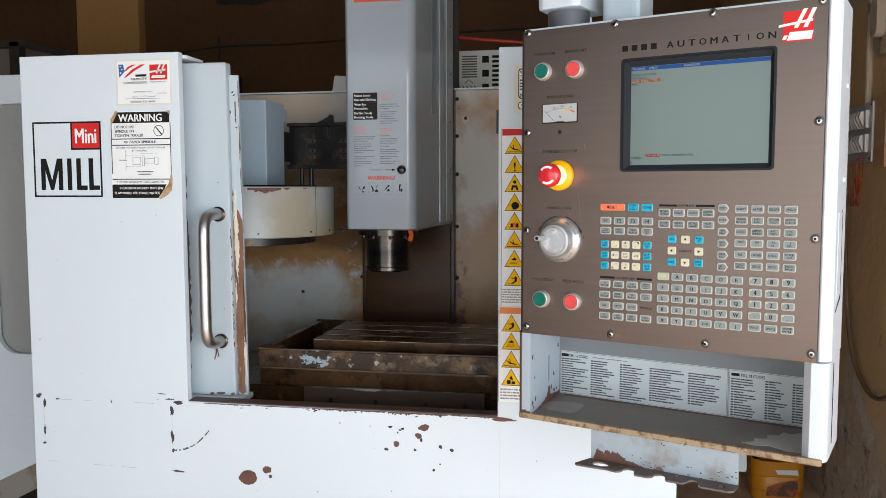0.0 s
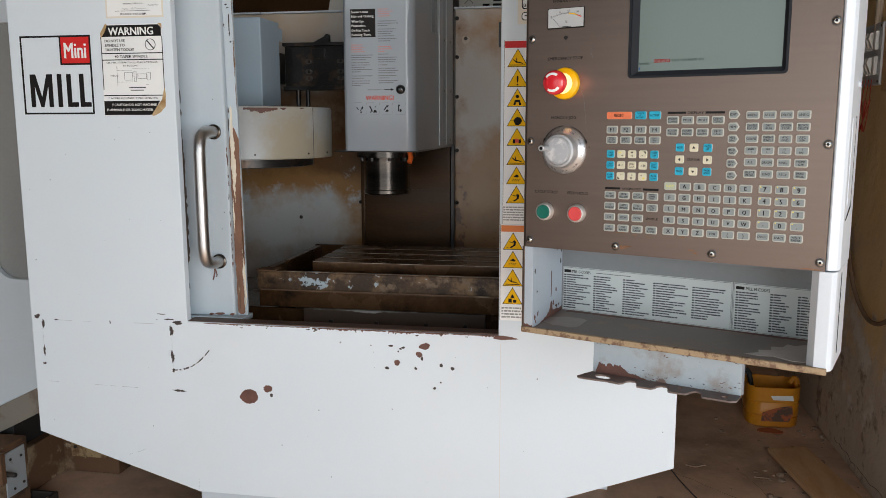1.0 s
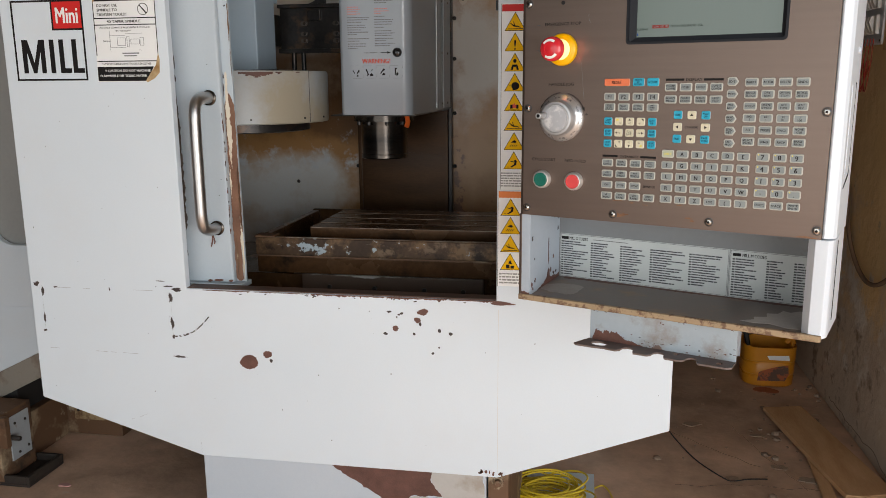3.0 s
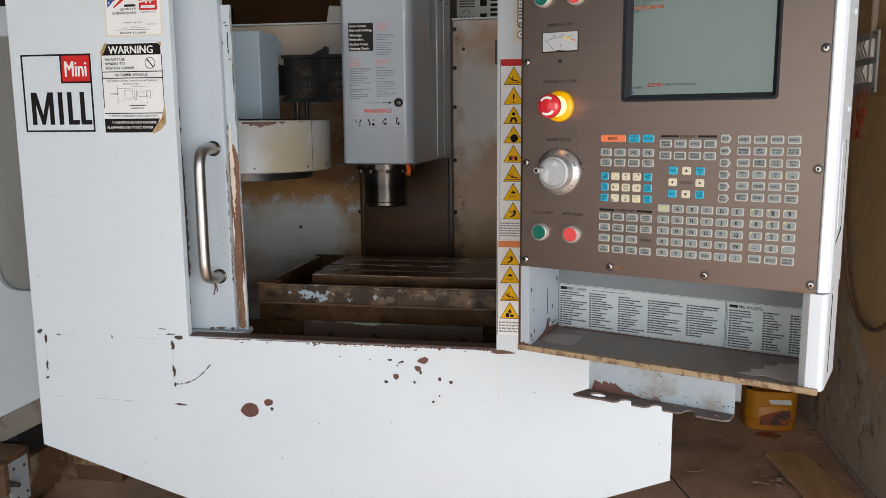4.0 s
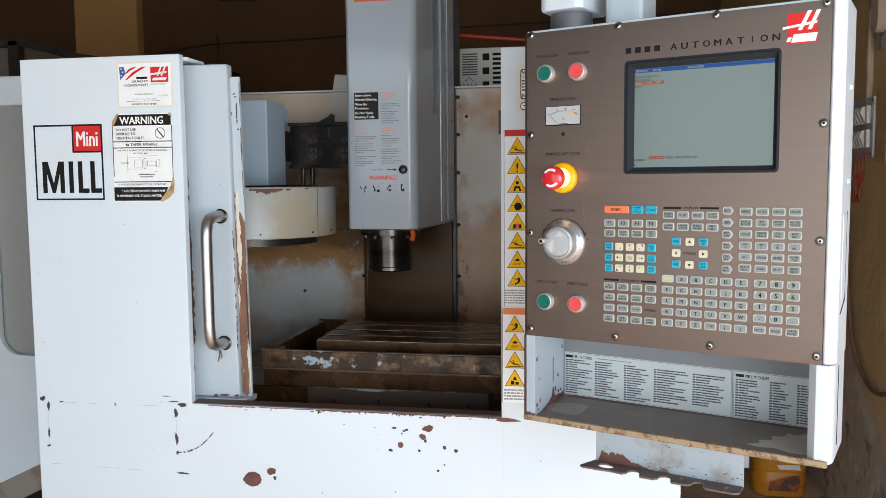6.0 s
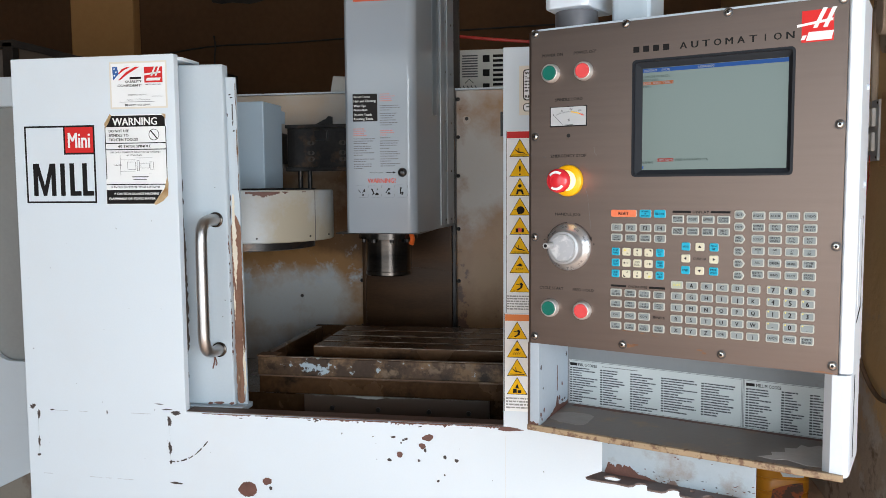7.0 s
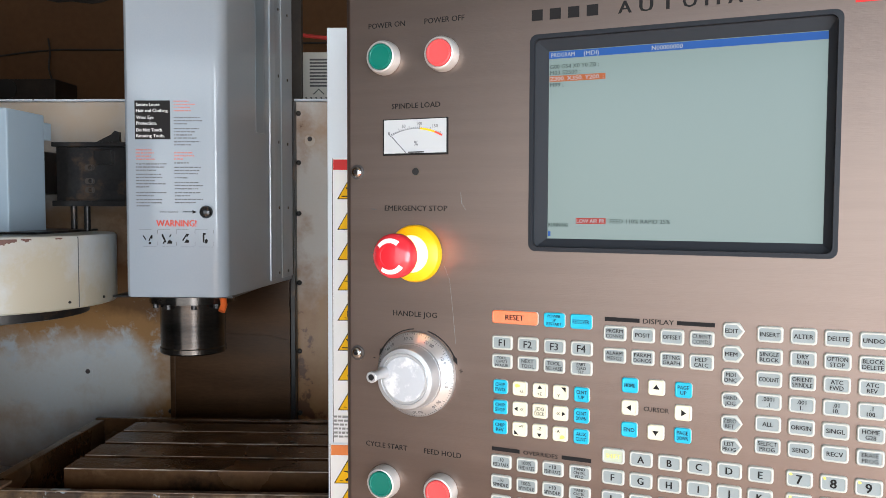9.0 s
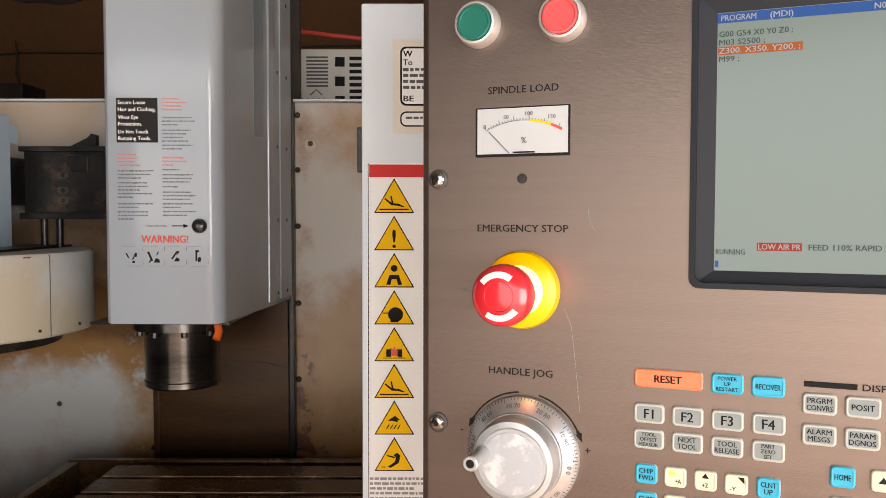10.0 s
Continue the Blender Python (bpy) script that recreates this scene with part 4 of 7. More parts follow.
def scribble(x0, x1, z, height, n):
    """A pen stroke that runs along with uneven loops."""
    pts = [(x0 + (x1 - x0) * (i + rng.uniform(-0.5, 0.4)) / n, Y2, z + height * (rng.uniform(0.35, 1.0) if i % 2 else rng.uniform(-0.15, 0.2))) for i in range(n + 1)]
    mpart("signature", tube(smooth_path(pts, 4), 0.00032, 4), greyprint, "", insp)


scribble(-0.972, -0.955, 1.5175, 0.0055, 5)
scribble(-0.950, -0.914, 1.5175, 0.0048, 9)
scribble(-0.910, -0.886, 1.5245, 0.0045, 7)

# warning sticker with a torn corner
wp = [(-1.027, 1.461), (-1.014, 1.487), (-0.889, 1.487), (-0.881, 1.479), (-0.879, 1.345), (-0.886, 1.322), (-0.899, 1.308), (-0.913, 1.289), (-1.029, 1.289)]
warn = msheet("warning_sticker", wp, paper, front, label="white and black warning sticker with a torn corner")
msheet("torn_corner", [(-0.8805, 1.35), (-0.878, 1.335), (-0.880, 1.308), (-0.892, 1.296), (-0.910, 1.287), (-0.914, 1.2905), (-0.900, 1.309), (-0.888, 1.323)], tornback, warn, SY - 0.0006, "torn brown backing")
msheet("torn_corner", [(-1.028, 1.468), (-1.014, 1.489), (-1.010, 1.486), (-1.016, 1.472), (-1.026, 1.458)], tornback, warn, SY - 0.0006)
msheet("torn_corner", [(-0.889, 1.488), (-0.880, 1.487), (-0.880, 1.477), (-0.884, 1.481)], tornback, warn, SY - 0.0006)
msheet("band", [(-1.025, 1.4605), (-1.0125, 1.485), (-0.889, 1.485), (-0.882, 1.479), (-0.882, 1.4605)], black, warn, SY - 0.0004)
msheet("band", [(-1.028, 1.290), (-0.914, 1.290), (-0.900, 1.309), (-0.893, 1.321), (-1.028, 1.321)], black, warn, SY - 0.0004)
for z in (1.4245, 1.4105, 1.3330):
    msheet("rule", rect(-1.027, -0.880, z - 0.001, z + 0.001), black, warn, SY - 0.0004)
for x in (-1.0275, -0.8815):
    msheet("rule", rect(x, x + 0.0016, 1.345, 1.4605), black, warn, SY - 0.0004)
mtext("WARNING", -0.954, 1.472, 0.0165, whiteprint, warn, 0.108)
mtext("DO NOT USE", -0.993, 1.4515, 0.0058, black, warn, 0.049)
mtext("SPINDLE TO", -0.9935, 1.442, 0.0058, black, warn, 0.048)
mtext("TIGHTEN TOOLS!!", -0.983, 1.4325, 0.0058, black, warn, 0.070)
mtext("40 TAPER SPINDLE", -0.956, 1.4175, 0.0055, black, warn, 0.080)
mtext("USE ONLY CORRECT PULLSTUDS & TOOLING", -0.955, 1.4045, 0.0034, black, warn, 0.122)
mtext("BT TOOLING", -0.958, 1.3975, 0.0034, black, warn, 0.036)
mtext("!! AVOID EXCESSIVE TOOL LENGTHS", -0.957, 1.3272, 0.0042, black, warn, 0.118)
mtext("!! CAUTION DO NOT MACHINE", -0.955, 1.3125, 0.0052, whiteprint, warn, 0.108)
mtext("FLAMMABLE OR TOXIC MATER", -0.966, 1.3015, 0.0052, whiteprint, warn, 0.112)
mtext("THREAD", -0.999, 1.376, 0.0030, black, warn, 0.020)
ring = [(0.0125 * math.cos(a), 0.0125 * math.sin(a)) for a in np.linspace(0, 2 * math.pi, 25)[:-1]]
for i in range(24):
    (x0, z0), (x1, z1) = ring[i], ring[(i + 1) % 24]
    msheet("symbol_line", [(-0.909 + x0, 1.4425 + z0), (-0.909 + x1, 1.4425 + z1), (-0.909 + 0.9 * x1, 1.4425 + 0.9 * z1), (-0.909 + 0.9 * x0, 1.4425 + 0.9 * z0)], black, warn, SY - 0.0004)
msheet("symbol_line", [(-0.918, 1.451), (-0.916, 1.4525), (-0.900, 1.434), (-0.902, 1.4325)], black, warn, SY - 0.0004)
for r in (rect(-0.975, -0.955, 1.366, 1.383), rect(-0.952, -0.946, 1.363, 1.386), rect(-0.943, -0.922, 1.369, 1.380), rect(-0.921, -0.912, 1.366, 1.383)):
    x0, x1, z0, z1 = r[0][0], r[1][0], r[0][1], r[2][1]
    for q in (rect(x0, x1, z0, z0 + 0.0006), rect(x0, x1, z1 - 0.0006, z1), rect(x0, x0 + 0.0006, z0, z1), rect(x1 - 0.0006, x1, z0, z1)):
        msheet("drawing_line", q, greyprint, warn, SY - 0.0004)
for q in (rect(-0.993, -0.955, 1.3875, 1.388), rect(-0.993, -0.955, 1.362, 1.3625), rect(-0.9925, -0.992, 1.354, 1.397), rect(-0.955, -0.915, 1.3915, 1.392), rect(-0.965, -0.925, 1.3488, 1.351), rect(-0.962, -0.93, 1.3432, 1.3452), rect(-0.925, -0.918, 1.356, 1.3565)):
    msheet("drawing_line", q, greyprint, warn, SY - 0.0004)

# hazard strip on the right panel
strip = msheet("hazard_strip", rect(-0.131, -0.052, 1.062, 1.436), paper, post, label="white strip of yellow warning triangles under a red header")
msheet("header", rect(-0.129, -0.054, 1.421, 1.4345), redprint, strip, SY - 0.0004)
for x in (-0.1305, -0.0535):
    msheet("border", rect(x, x + 0.0008, 1.062, 1.436), black, strip, SY - 0.0003)
strip2 = msheet("hazard_strip", rect(-0.135, -0.052, 0.854, 1.060), paper, post, label="white strip of yellow warning triangles under an orange header")
msheet("header", rect(-0.133, -0.054, 1.045, 1.0585), orange, strip2, SY - 0.0004)
for x in (-0.1348, -0.0535):
    msheet("border", rect(x, x + 0.0008, 0.854, 1.060), black, strip2, SY - 0.0003)


def triangle(x, z, host, icon, r):
    """A yellow triangle with a plain dark mark: base middle at (x, z)."""
    tri = msheet("warning_triangle", [(x - 0.0215, z), (x + 0.0215, z), (x, z + 0.037)], black, host, SY - 0.0004)
    msheet("triangle_face", [(x - 0.0196, z + 0.0012), (x + 0.0196, z + 0.0012), (x, z + 0.0348)], yellow, tri, SY - 0.0007)
    if icon == "!":
        mtext("!", x, z + 0.0125, 0.019, black, tri, 0.004, SY - 0.0012)
        return
    marks = {"slab": [rect(x - 0.0155, x + 0.0155, z + 0.0032, z + 0.0046), [(x - 0.0105, z + 0.0150), (x - 0.0095, z + 0.0160), (x - 0.002, z + 0.0105), (x + 0.005, z + 0.0100), (x + 0.011, z + 0.0070), (x + 0.0105, z + 0.0060), (x + 0.004, z + 0.0078), (x - 0.003, z + 0.0082)], [(x - 0.004, z + 0.018), (x - 0.0028, z + 0.0185), (x - 0.0005, z + 0.010), (x - 0.0025, z + 0.0095)]],
             "dome": [[(x + 0.0036 * math.cos(a), z + 0.0205 + 0.0036 * math.sin(a)) for a in np.linspace(0, 6.28, 13)[:-1]], [(x - 0.0085, z + 0.0030), (x - 0.0050, z + 0.0135), (x + 0.0050, z + 0.0135), (x + 0.0085, z + 0.0030), (x + 0.0040, z + 0.0030), (x + 0.0025, z + 0.0090), (x - 0.0025, z + 0.0090), (x - 0.0040, z + 0.0030)]],
             "stack": [rect(x - 0.0085, x - 0.0010, z + 0.0035, z + 0.0120), rect(x + 0.0010, x + 0.0085, z + 0.0035, z + 0.0095), [(x - 0.0040, z + 0.0140), (x + 0.0045, z + 0.0125), (x + 0.0010, z + 0.0215), (x - 0.0020, z + 0.0190)]],
             "disc": [[(x + 0.0015 + 0.0082 * math.cos(a), z + 0.0108 + 0.0078 * math.sin(a)) for a in np.linspace(0, 6.28, 17)[:-1]], rect(x - 0.0125, x - 0.006, z + 0.0118, z + 0.0128), rect(x - 0.004, x + 0.004, z + 0.0025, z + 0.005)],
             "box": [rect(x - 0.0085, x - 0.0035, z + 0.0050, z + 0.0130), rect(x + 0.0035, x + 0.0085, z + 0.0050, z + 0.0130), rect(x - 0.0120, x + 0.0120, z + 0.0032, z + 0.0040), [(x - 0.0035, z + 0.0060), (x + 0.0035, z + 0.0060), (x + 0.0045, z + 0.0140), (x + 0.0015, z + 0.0125), (x + 0.0005, z + 0.0165), (x - 0.0015, z + 0.0130), (x - 0.0040, z + 0.0150)]],
             "hand": [[(x - 0.0070, z + 0.0150), (x + 0.0005, z + 0.0205), (x + 0.0060, z + 0.0165), (x + 0.0030, z + 0.0150), (x + 0.0045, z + 0.0135), (x - 0.0020, z + 0.0150)]] + [[(x + o, z + 0.0060), (x + o + 0.0012, z + 0.0060), (x + o + 0.0040, z + 0.0110), (x + o + 0.0028, z + 0.0110)] for o in (-0.009, -0.005, -0.001, 0.003)],
             "bolt": [[(x - 0.0010, z + 0.0175), (x + 0.0030, z + 0.0200), (x + 0.0065, z + 0.0170), (x + 0.0050, z + 0.0090), (x - 0.0040, z + 0.0035), (x - 0.0070, z + 0.0050), (x + 0.0005, z + 0.0100), (x + 0.0018, z + 0.0150)], [(x - 0.0085, z + 0.0165), (x - 0.0075, z + 0.0175), (x + 0.0010, z + 0.0155), (x + 0.0005, z + 0.0140)], rect(x - 0.0135, x - 0.0095, z + 0.0040, z + 0.0048)]}[icon]
    for q in marks:
        msheet("mark", q, redtext if icon == "box" and q is marks[3] else black, tri, SY - 0.0010)


for i, icon in enumerate(("slab", "!", "dome", "disc", "box", "slab", "hand", "bolt")):
    triangle(-0.1025, 1.383 - 0.0397 * i, strip, icon, rng)
bars("small_print", -0.129 + 0.5, -0.056 + 0.5, 1.066, 1.098, 6, SY - 1.7 - 0.0004, faintprint, strip, rng)
for i, icon in enumerate(("bolt", "hand", "slab", "stack")):
    triangle(-0.108, 1.007 - 0.039 * i, strip2, icon, rng)
bars("small_print", -0.131 + 0.5, -0.056 + 0.5, 0.857, 0.883, 4, SY - 1.7 - 0.0004, faintprint, strip2, rng)
notice = msheet("notice_sticker", rect(-0.104, 0.01, 1.467, 1.566), cream, post, label="yellowed notice sticker with a rounded black frame")
msheet("notice_frame", [(-0.043 + x, 1.5275 + z) for x, z in rrect(0.106, 0.062, 0.006)], black, notice, SY - 0.0004)
msheet("notice_face", [(-0.043 + x, 1.5275 + z) for x, z in rrect(0.102, 0.058, 0.005)], paper, notice, SY - 0.0006)
msheet("notice_frame", [(-0.043 + x, 1.4825 + z) for x, z in rrect(0.106, 0.016, 0.006)], black, notice, SY - 0.0004)
msheet("notice_face", [(-0.043 + x, 1.4825 + z) for x, z in rrect(0.103, 0.013, 0.005)], paper, notice, SY - 0.0006)
mtext("W", -0.088, 1.551, 0.006, black, notice, 0.010, SY - 0.0010)
mtext("To", -0.088, 1.542, 0.006, black, notice, 0.010, SY - 0.0010)
mtext("BE", -0.087, 1.504, 0.006, black, notice, 0.011, SY - 0.0010)
bars("small_print", -0.093 + 0.5, 0.005 + 0.5, 1.511, 1.536, 4, SY - 1.7 - 0.0007, greyprint, notice, rng)
bars("small_print", -0.090 + 0.5, 0.005 + 0.5, 1.480, 1.485, 1, SY - 1.7 - 0.0007, greyprint, notice, rng)

# ---- spindle head ----
gloss_black = plain("gloss_black", (0.015, 0.014, 0.014), 0.2)
head = tagged(empty("spindle_head", pose(-0.53, 2.31, 1.07)), "pale grey spindle head with a dark spindle nose", "spindle head")
HI = Matrix.Translation((0.53, -2.31, -1.10))


def hpart(name, bm, material, label="", parent=None, smooth=False):
    bm.transform(HI)
    return part(name, bm, material, parent or head, label, smooth)


HB, HT = 1.226, 2.30
plan = [(-0.690, 2.598), (-0.621, 2.20), (-0.612, 2.19)] + [(-0.450 + 0.028 * math.sin(radians(a)), 2.218 - 0.028 * math.cos(radians(a))) for a in range(0, 86, 12)] + [(-0.386, 2.598)]
cover = hpart("head_cover", prism(plan, HT - HB, "z", HB, 0.004, 2), headpaint, "pale grey sheet cover", smooth=True)
for f0, f1, out in ((0.60, 0.68, 0.004), (0.80, 0.99, 0.003)):
    x0, x1, y0, y1 = -0.424 + 0.038 * f0, -0.424 + 0.038 * f1, 2.206 + 0.392 * f0, 2.206 + 0.392 * f1
    hpart("side_strip", prism([(x0, y0), (x0 + out, y0 + 0.001), (x1 + out, y1), (x1, y1)], HT - HB - 0.02, "z", HB + 0.01, 0.001), headpaint)
for z in (1.25, 1.40, 1.55, 1.70, 1.85):
    for f in (0.74, 0.9):
        hpart("cover_screw", lathe([(0.004, 0), (0.003, 0.002)], 8, "x", (-0.424 + 0.038 * f + 0.003, 2.206 + 0.392 * f, z)), blacksteel)
def side_at(y, out):
    """A point on the head's slanting side, a little proud of it."""
    return -0.424 + 0.038 * (y - 2.206) / 0.392 + out, y


ventpaint = mat("vent_paint", (0.20, 0.265, 0.32), (0.24, 0.30, 0.35), 0.3, scale=3, fine=200, bump=0.02)
hpart("side_vent", prism([side_at(2.36, 0.0002), side_at(2.36, 0.0012), side_at(2.41, 0.0012), side_at(2.41, 0.0002)], 0.39, "z", 1.56), ventpaint, "dull vent panel")
hpart("underside", bx(-0.66, -0.42, 2.22, 2.58, 1.222, 1.2258), blacksteel)
nose = hpart("spindle_nose", lathe([(0.064, 1.100), (0.067, 1.103), (0.067, 1.112), (0.0655, 1.114), (0.0665, 1.19), (0.068, 1.205), (0.086, 1.206), (0.086, 1.222)], 48, "z", (-0.53, 2.31, 0)), spindlesteel, "dark polished spindle nose", smooth=True)
hpart("spindle_taper", lathe([(0.030, 1.0985), (0.030, 1.0995)], 24, "z", (-0.53, 2.31, 0)), blacksteel, "", nose)
for a in (215, 250, 290, 325):
    hpart("flange_bolt", lathe([(0.006, 1.196), (0.006, 1.206)], 8, "z", (-0.53 + 0.076 * math.cos(radians(a)), 2.31 + 0.076 * math.sin(radians(a)), 0)), blacksteel, "", nose)
hpart("coolant_nozzle", tube([(-0.452, 2.26, 1.222), (-0.447, 2.252, 1.205), (-0.450, 2.245, 1.192)], 0.007, 10), plain("nozzle_orange", (0.75, 0.13, 0.02), 0.4), "orange coolant nozzle", smooth=True)
hpart("z_cover", bx(-0.679, -0.393, 2.600, 2.606, 0.81, 1.225, 0.001), covermetal, "brown-stained steel way cover")
hpart("z_cover_lip", prism([(-0.6785, 1.06), (-0.3935, 1.06), (-0.3935, 1.075), (-0.45, 1.088), (-0.6785, 1.094)], 0.002, "y", 2.5975), covermetal, "creased steel edge")
hpart("z_cover_lip", prism([(-0.679, 1.222), (-0.393, 1.222), (-0.393, 1.155), (-0.50, 1.150), (-0.56, 1.162), (-0.679, 1.18)], 0.004, "y", 2.592), covermetal, "torn steel flap")
QY = 2.1894


def hsheet(name, pts, material, parent, y=QY, label=""):
    return hpart(name, prism(pts, 0.0004, "y", y), material, label, parent)


def htext(s, x, z, h, material, parent, width=0.0, y=QY - 0.0006):
    return text(s, x + 0.53, y - 2.31, z - 1.10, h, material, parent, width)


notice = hsheet("notice_block", rect(-0.597, -0.528, 1.531, 1.605), plain("dark_print", (0.022, 0.020, 0.020), 0.6, spec=0.15), cover, label="black notice with white words")
for s, z, w in (("Secure Loose", 1.5975, 0.046), ("Hair and Clothing.", 1.586, 0.063), ("Wear Eye", 1.573, 0.034), ("Protection.", 1.562, 0.040), ("Do Not Touch", 1.549, 0.050), ("Rotating Tools.", 1.538, 0.055)):
    htext(s, -0.594 + w / 2, z, 0.0062, whiteprint, notice, w)
headink = plain("head_print", (0.15, 0.155, 0.16), 0.5, spec=0.3)
headred = plain("head_red_print", (0.60, 0.21, 0.18), 0.5, spec=0.3)
ox, oz = 0.53, -1.10


def paragraph(x, z, lines, width, material):
    """Lines of small unreadable print, the last one short."""
    for i in range(lines):
        w = width * (rng.uniform(0.78, 1.0) if i < lines - 1 else rng.uniform(0.35, 0.9))
        top = z - 0.0060 * i
        bars("small_print", x + ox, x + w + ox, top - 0.0060 + oz, top + oz, 1, QY - 2.31, material, cover, rng, 0.40)


for z, lines, width, ink in ((1.6045, 4, 0.045, headred), (1.5735, 3, 0.062, headink), (1.5525, 4, 0.064, headink), (1.5275, 2, 0.060, headink), (1.5065, 3, 0.042, headred), (1.4870, 1, 0.058, headink), (1.4785, 3, 0.062, headink),
                             (1.4585, 1, 0.060, headink), (1.4495, 3, 0.062, headink), (1.4300, 2, 0.056, headink), (1.4170, 2, 0.060, headink)):
    paragraph(-0.5210, z, lines, width, ink)
for z, lines, width, ink in ((1.5120, 4, 0.048, headred), (1.4850, 3, 0.062, headink), (1.4650, 5, 0.063, headink), (1.4300, 2, 0.062, headink), (1.4165, 3, 0.062, headink)):
    paragraph(-0.5960, z, lines, width, ink)
htext("TOOL RELEASE", -0.533, 1.392, 0.003, greyprint, cover, 0.036)
hsheet("arrow", [(-0.506, 1.3912), (-0.487, 1.3912), (-0.487, 1.3885), (-0.478, 1.392), (-0.487, 1.3955), (-0.487, 1.3928), (-0.506, 1.3928)], black, cover)
htext("WARNING!", -0.5185, 1.3700, 0.0122, redtext, cover, 0.079)
MARKS = [[[(-0.011, 0.004), (-0.009, 0.005), (-0.004, -0.004), (-0.006, -0.004)], [(0.000, -0.006), (0.002, -0.006), (0.007, 0.004), (0.005, 0.005)], [(0.005, -0.002), (0.008, -0.001), (0.008, 0.005), (0.006, 0.006)], [(0.000, -0.012), (0.005, -0.012), (0.005, -0.008), (0.001, -0.008)]],
         [[(-0.011, 0.006), (-0.008, 0.008), (-0.001, -0.008), (-0.004, -0.009)], [(0.000, -0.011), (0.010, -0.011), (0.010, -0.007), (0.005, -0.003), (0.002, -0.006)], [(-0.009, -0.011), (-0.006, -0.011), (-0.004, -0.006), (-0.006, -0.006)], [(0.004, 0.001), (0.007, 0.003), (0.009, 0.008), (0.006, 0.006)]],
         [[(-0.007, -0.004), (-0.005, -0.006), (0.004, 0.008), (0.002, 0.009)], [(-0.003, -0.009), (0.006, -0.009), (0.007, -0.005), (0.002, -0.002)], [(0.001, 0.002), (0.004, 0.003), (0.007, 0.008), (0.004, 0.008)]],
         [[(-0.003, -0.008), (0.000, -0.009), (0.000, 0.010), (-0.003, 0.010)], [(0.001, -0.010), (0.005, -0.010), (0.007, -0.005), (0.005, -0.001), (0.001, -0.003)], [(-0.001, 0.006), (0.003, 0.007), (0.003, 0.010), (-0.001, 0.010)]]]
for i, marks in enumerate(MARKS):
    x = -0.592 + 0.0365 * i
    for r in (rect(x, x + 0.024, 1.3577, 1.3582), rect(x + 0.008, x + 0.034, 1.3243, 1.3248), rect(x + 0.0360, x + 0.0366, 1.350, 1.357), rect(x + 0.0360, x + 0.0366, 1.327, 1.334)):
        hsheet("picture_frame", r, headink, cover)
    for q in marks:
        hsheet("picture_mark", [(x + 0.018 + u, 1.3415 + v) for u, v in q], black, cover)
hpart("release_button", lathe([(0.0125, 0), (0.0125, 0.004), (0.010, 0.009), (0.006, 0.011), (0.002, 0.0115)], 20, "y", (-0.46, 2.1899, 1.392)), gloss_black, "round black tool release button", smooth=True)
brand = hsheet("brand_plate", rect(-0.592, -0.459, 1.851, 1.930), plain("brand_red", (0.62, 0.09, 0.03), 0.45), cover, label="red plate with white bars")
for q in ([(-0.60, 1.903), (-0.466, 1.917), (-0.466, 1.908), (-0.60, 1.893)], [(-0.545, 1.888), (-0.532, 1.888), (-0.505, 1.926), (-0.520, 1.926)], [(-0.515, 1.888), (-0.502, 1.888), (-0.472, 1.926), (-0.488, 1.926)],
          [(-0.585, 1.862), (-0.472, 1.862), (-0.466, 1.879), (-0.572, 1.879)]):
    hsheet("brand_bar", q, whiteprint, brand, QY - 0.0005)

# ---- tool changer ----
changer = tagged(empty("tool_changer", pose(-0.945, 2.255, 1.15)), "off-white drum tool changer with a black steel arm", "tool changer")
CI = Matrix.Translation((0.945, -2.255, -1.15))


def cpart(name, bm, material, label="", parent=None, smooth=False):
    bm.transform(CI)
    return part(name, bm, material, parent or changer, label, smooth)


drumpaint = mat("drum_paint", (0.41, 0.44, 0.455), (0.48, 0.495, 0.485), 0.4, scale=4, fine=200, bump=0.03)
layer(drumpaint, (0.42, 0.375, 0.285), 0.70, 0.10, 6.0, [("X", 0.20, 0.12, 0.24)])
drum = cpart("drum", lathe([(0.252, 1.176), (0.255, 1.179), (0.255, 1.311), (0.2515, 1.316)], 72, "z", (-0.945, 2.255, 0)), drumpaint, "off-white drum cover", smooth=True)
a0 = radians(-19)
cpart("drum_seam", prism([(-0.945 + 0.2556 * math.cos(a0 + d), 2.255 + 0.2556 * math.sin(a0 + d)) for d in (-0.003, 0.003)] + [(-0.945 + 0.25 * math.cos(a0), 2.255 + 0.25 * math.sin(a0))], 0.136, "z", 1.178), greyprint, "", drum)
for ang, z in ((-24, 1.19), (-2, 1.19), (-60, 1.19)):
    a = radians(ang)
    cpart("drum_screw", lathe([(0.003, 0.254), (0.0025, 0.257)], 8, "x", (0, 0, 0)), blacksteel, "", drum).matrix_basis = Matrix.Translation((0, 0, z - 1.15)) @ Matrix.Rotation(a, 4, "Z") @ Matrix.Translation((-0.945, 2.255, 1.15))
for start, count, deep in ((-66, 26, 0.015), (-88, 7, 0.006), (-44, 5, 0.006), (-30, 4, 0.004)):
    a = radians(start)
    for i in range(count):
        d = radians(rng.uniform(0.5, 1.1))
        q = [(math.cos(a + o) * r, math.sin(a + o) * r) for o, r in ((0, 0.2553), (d, 0.2553), (d, 0.2535), (0, 0.2535))]
        hgt = deep * (0.35 + 0.65 * math.sin(math.pi * (i + 0.5) / count)) * rng.uniform(0.55, 1.0)
        cpart("rust_patch", prism([(-0.945 + x, 2.255 + y) for x, y in q], hgt, "z", 1.3125 - hgt), brownchip, "", drum)
        a += d
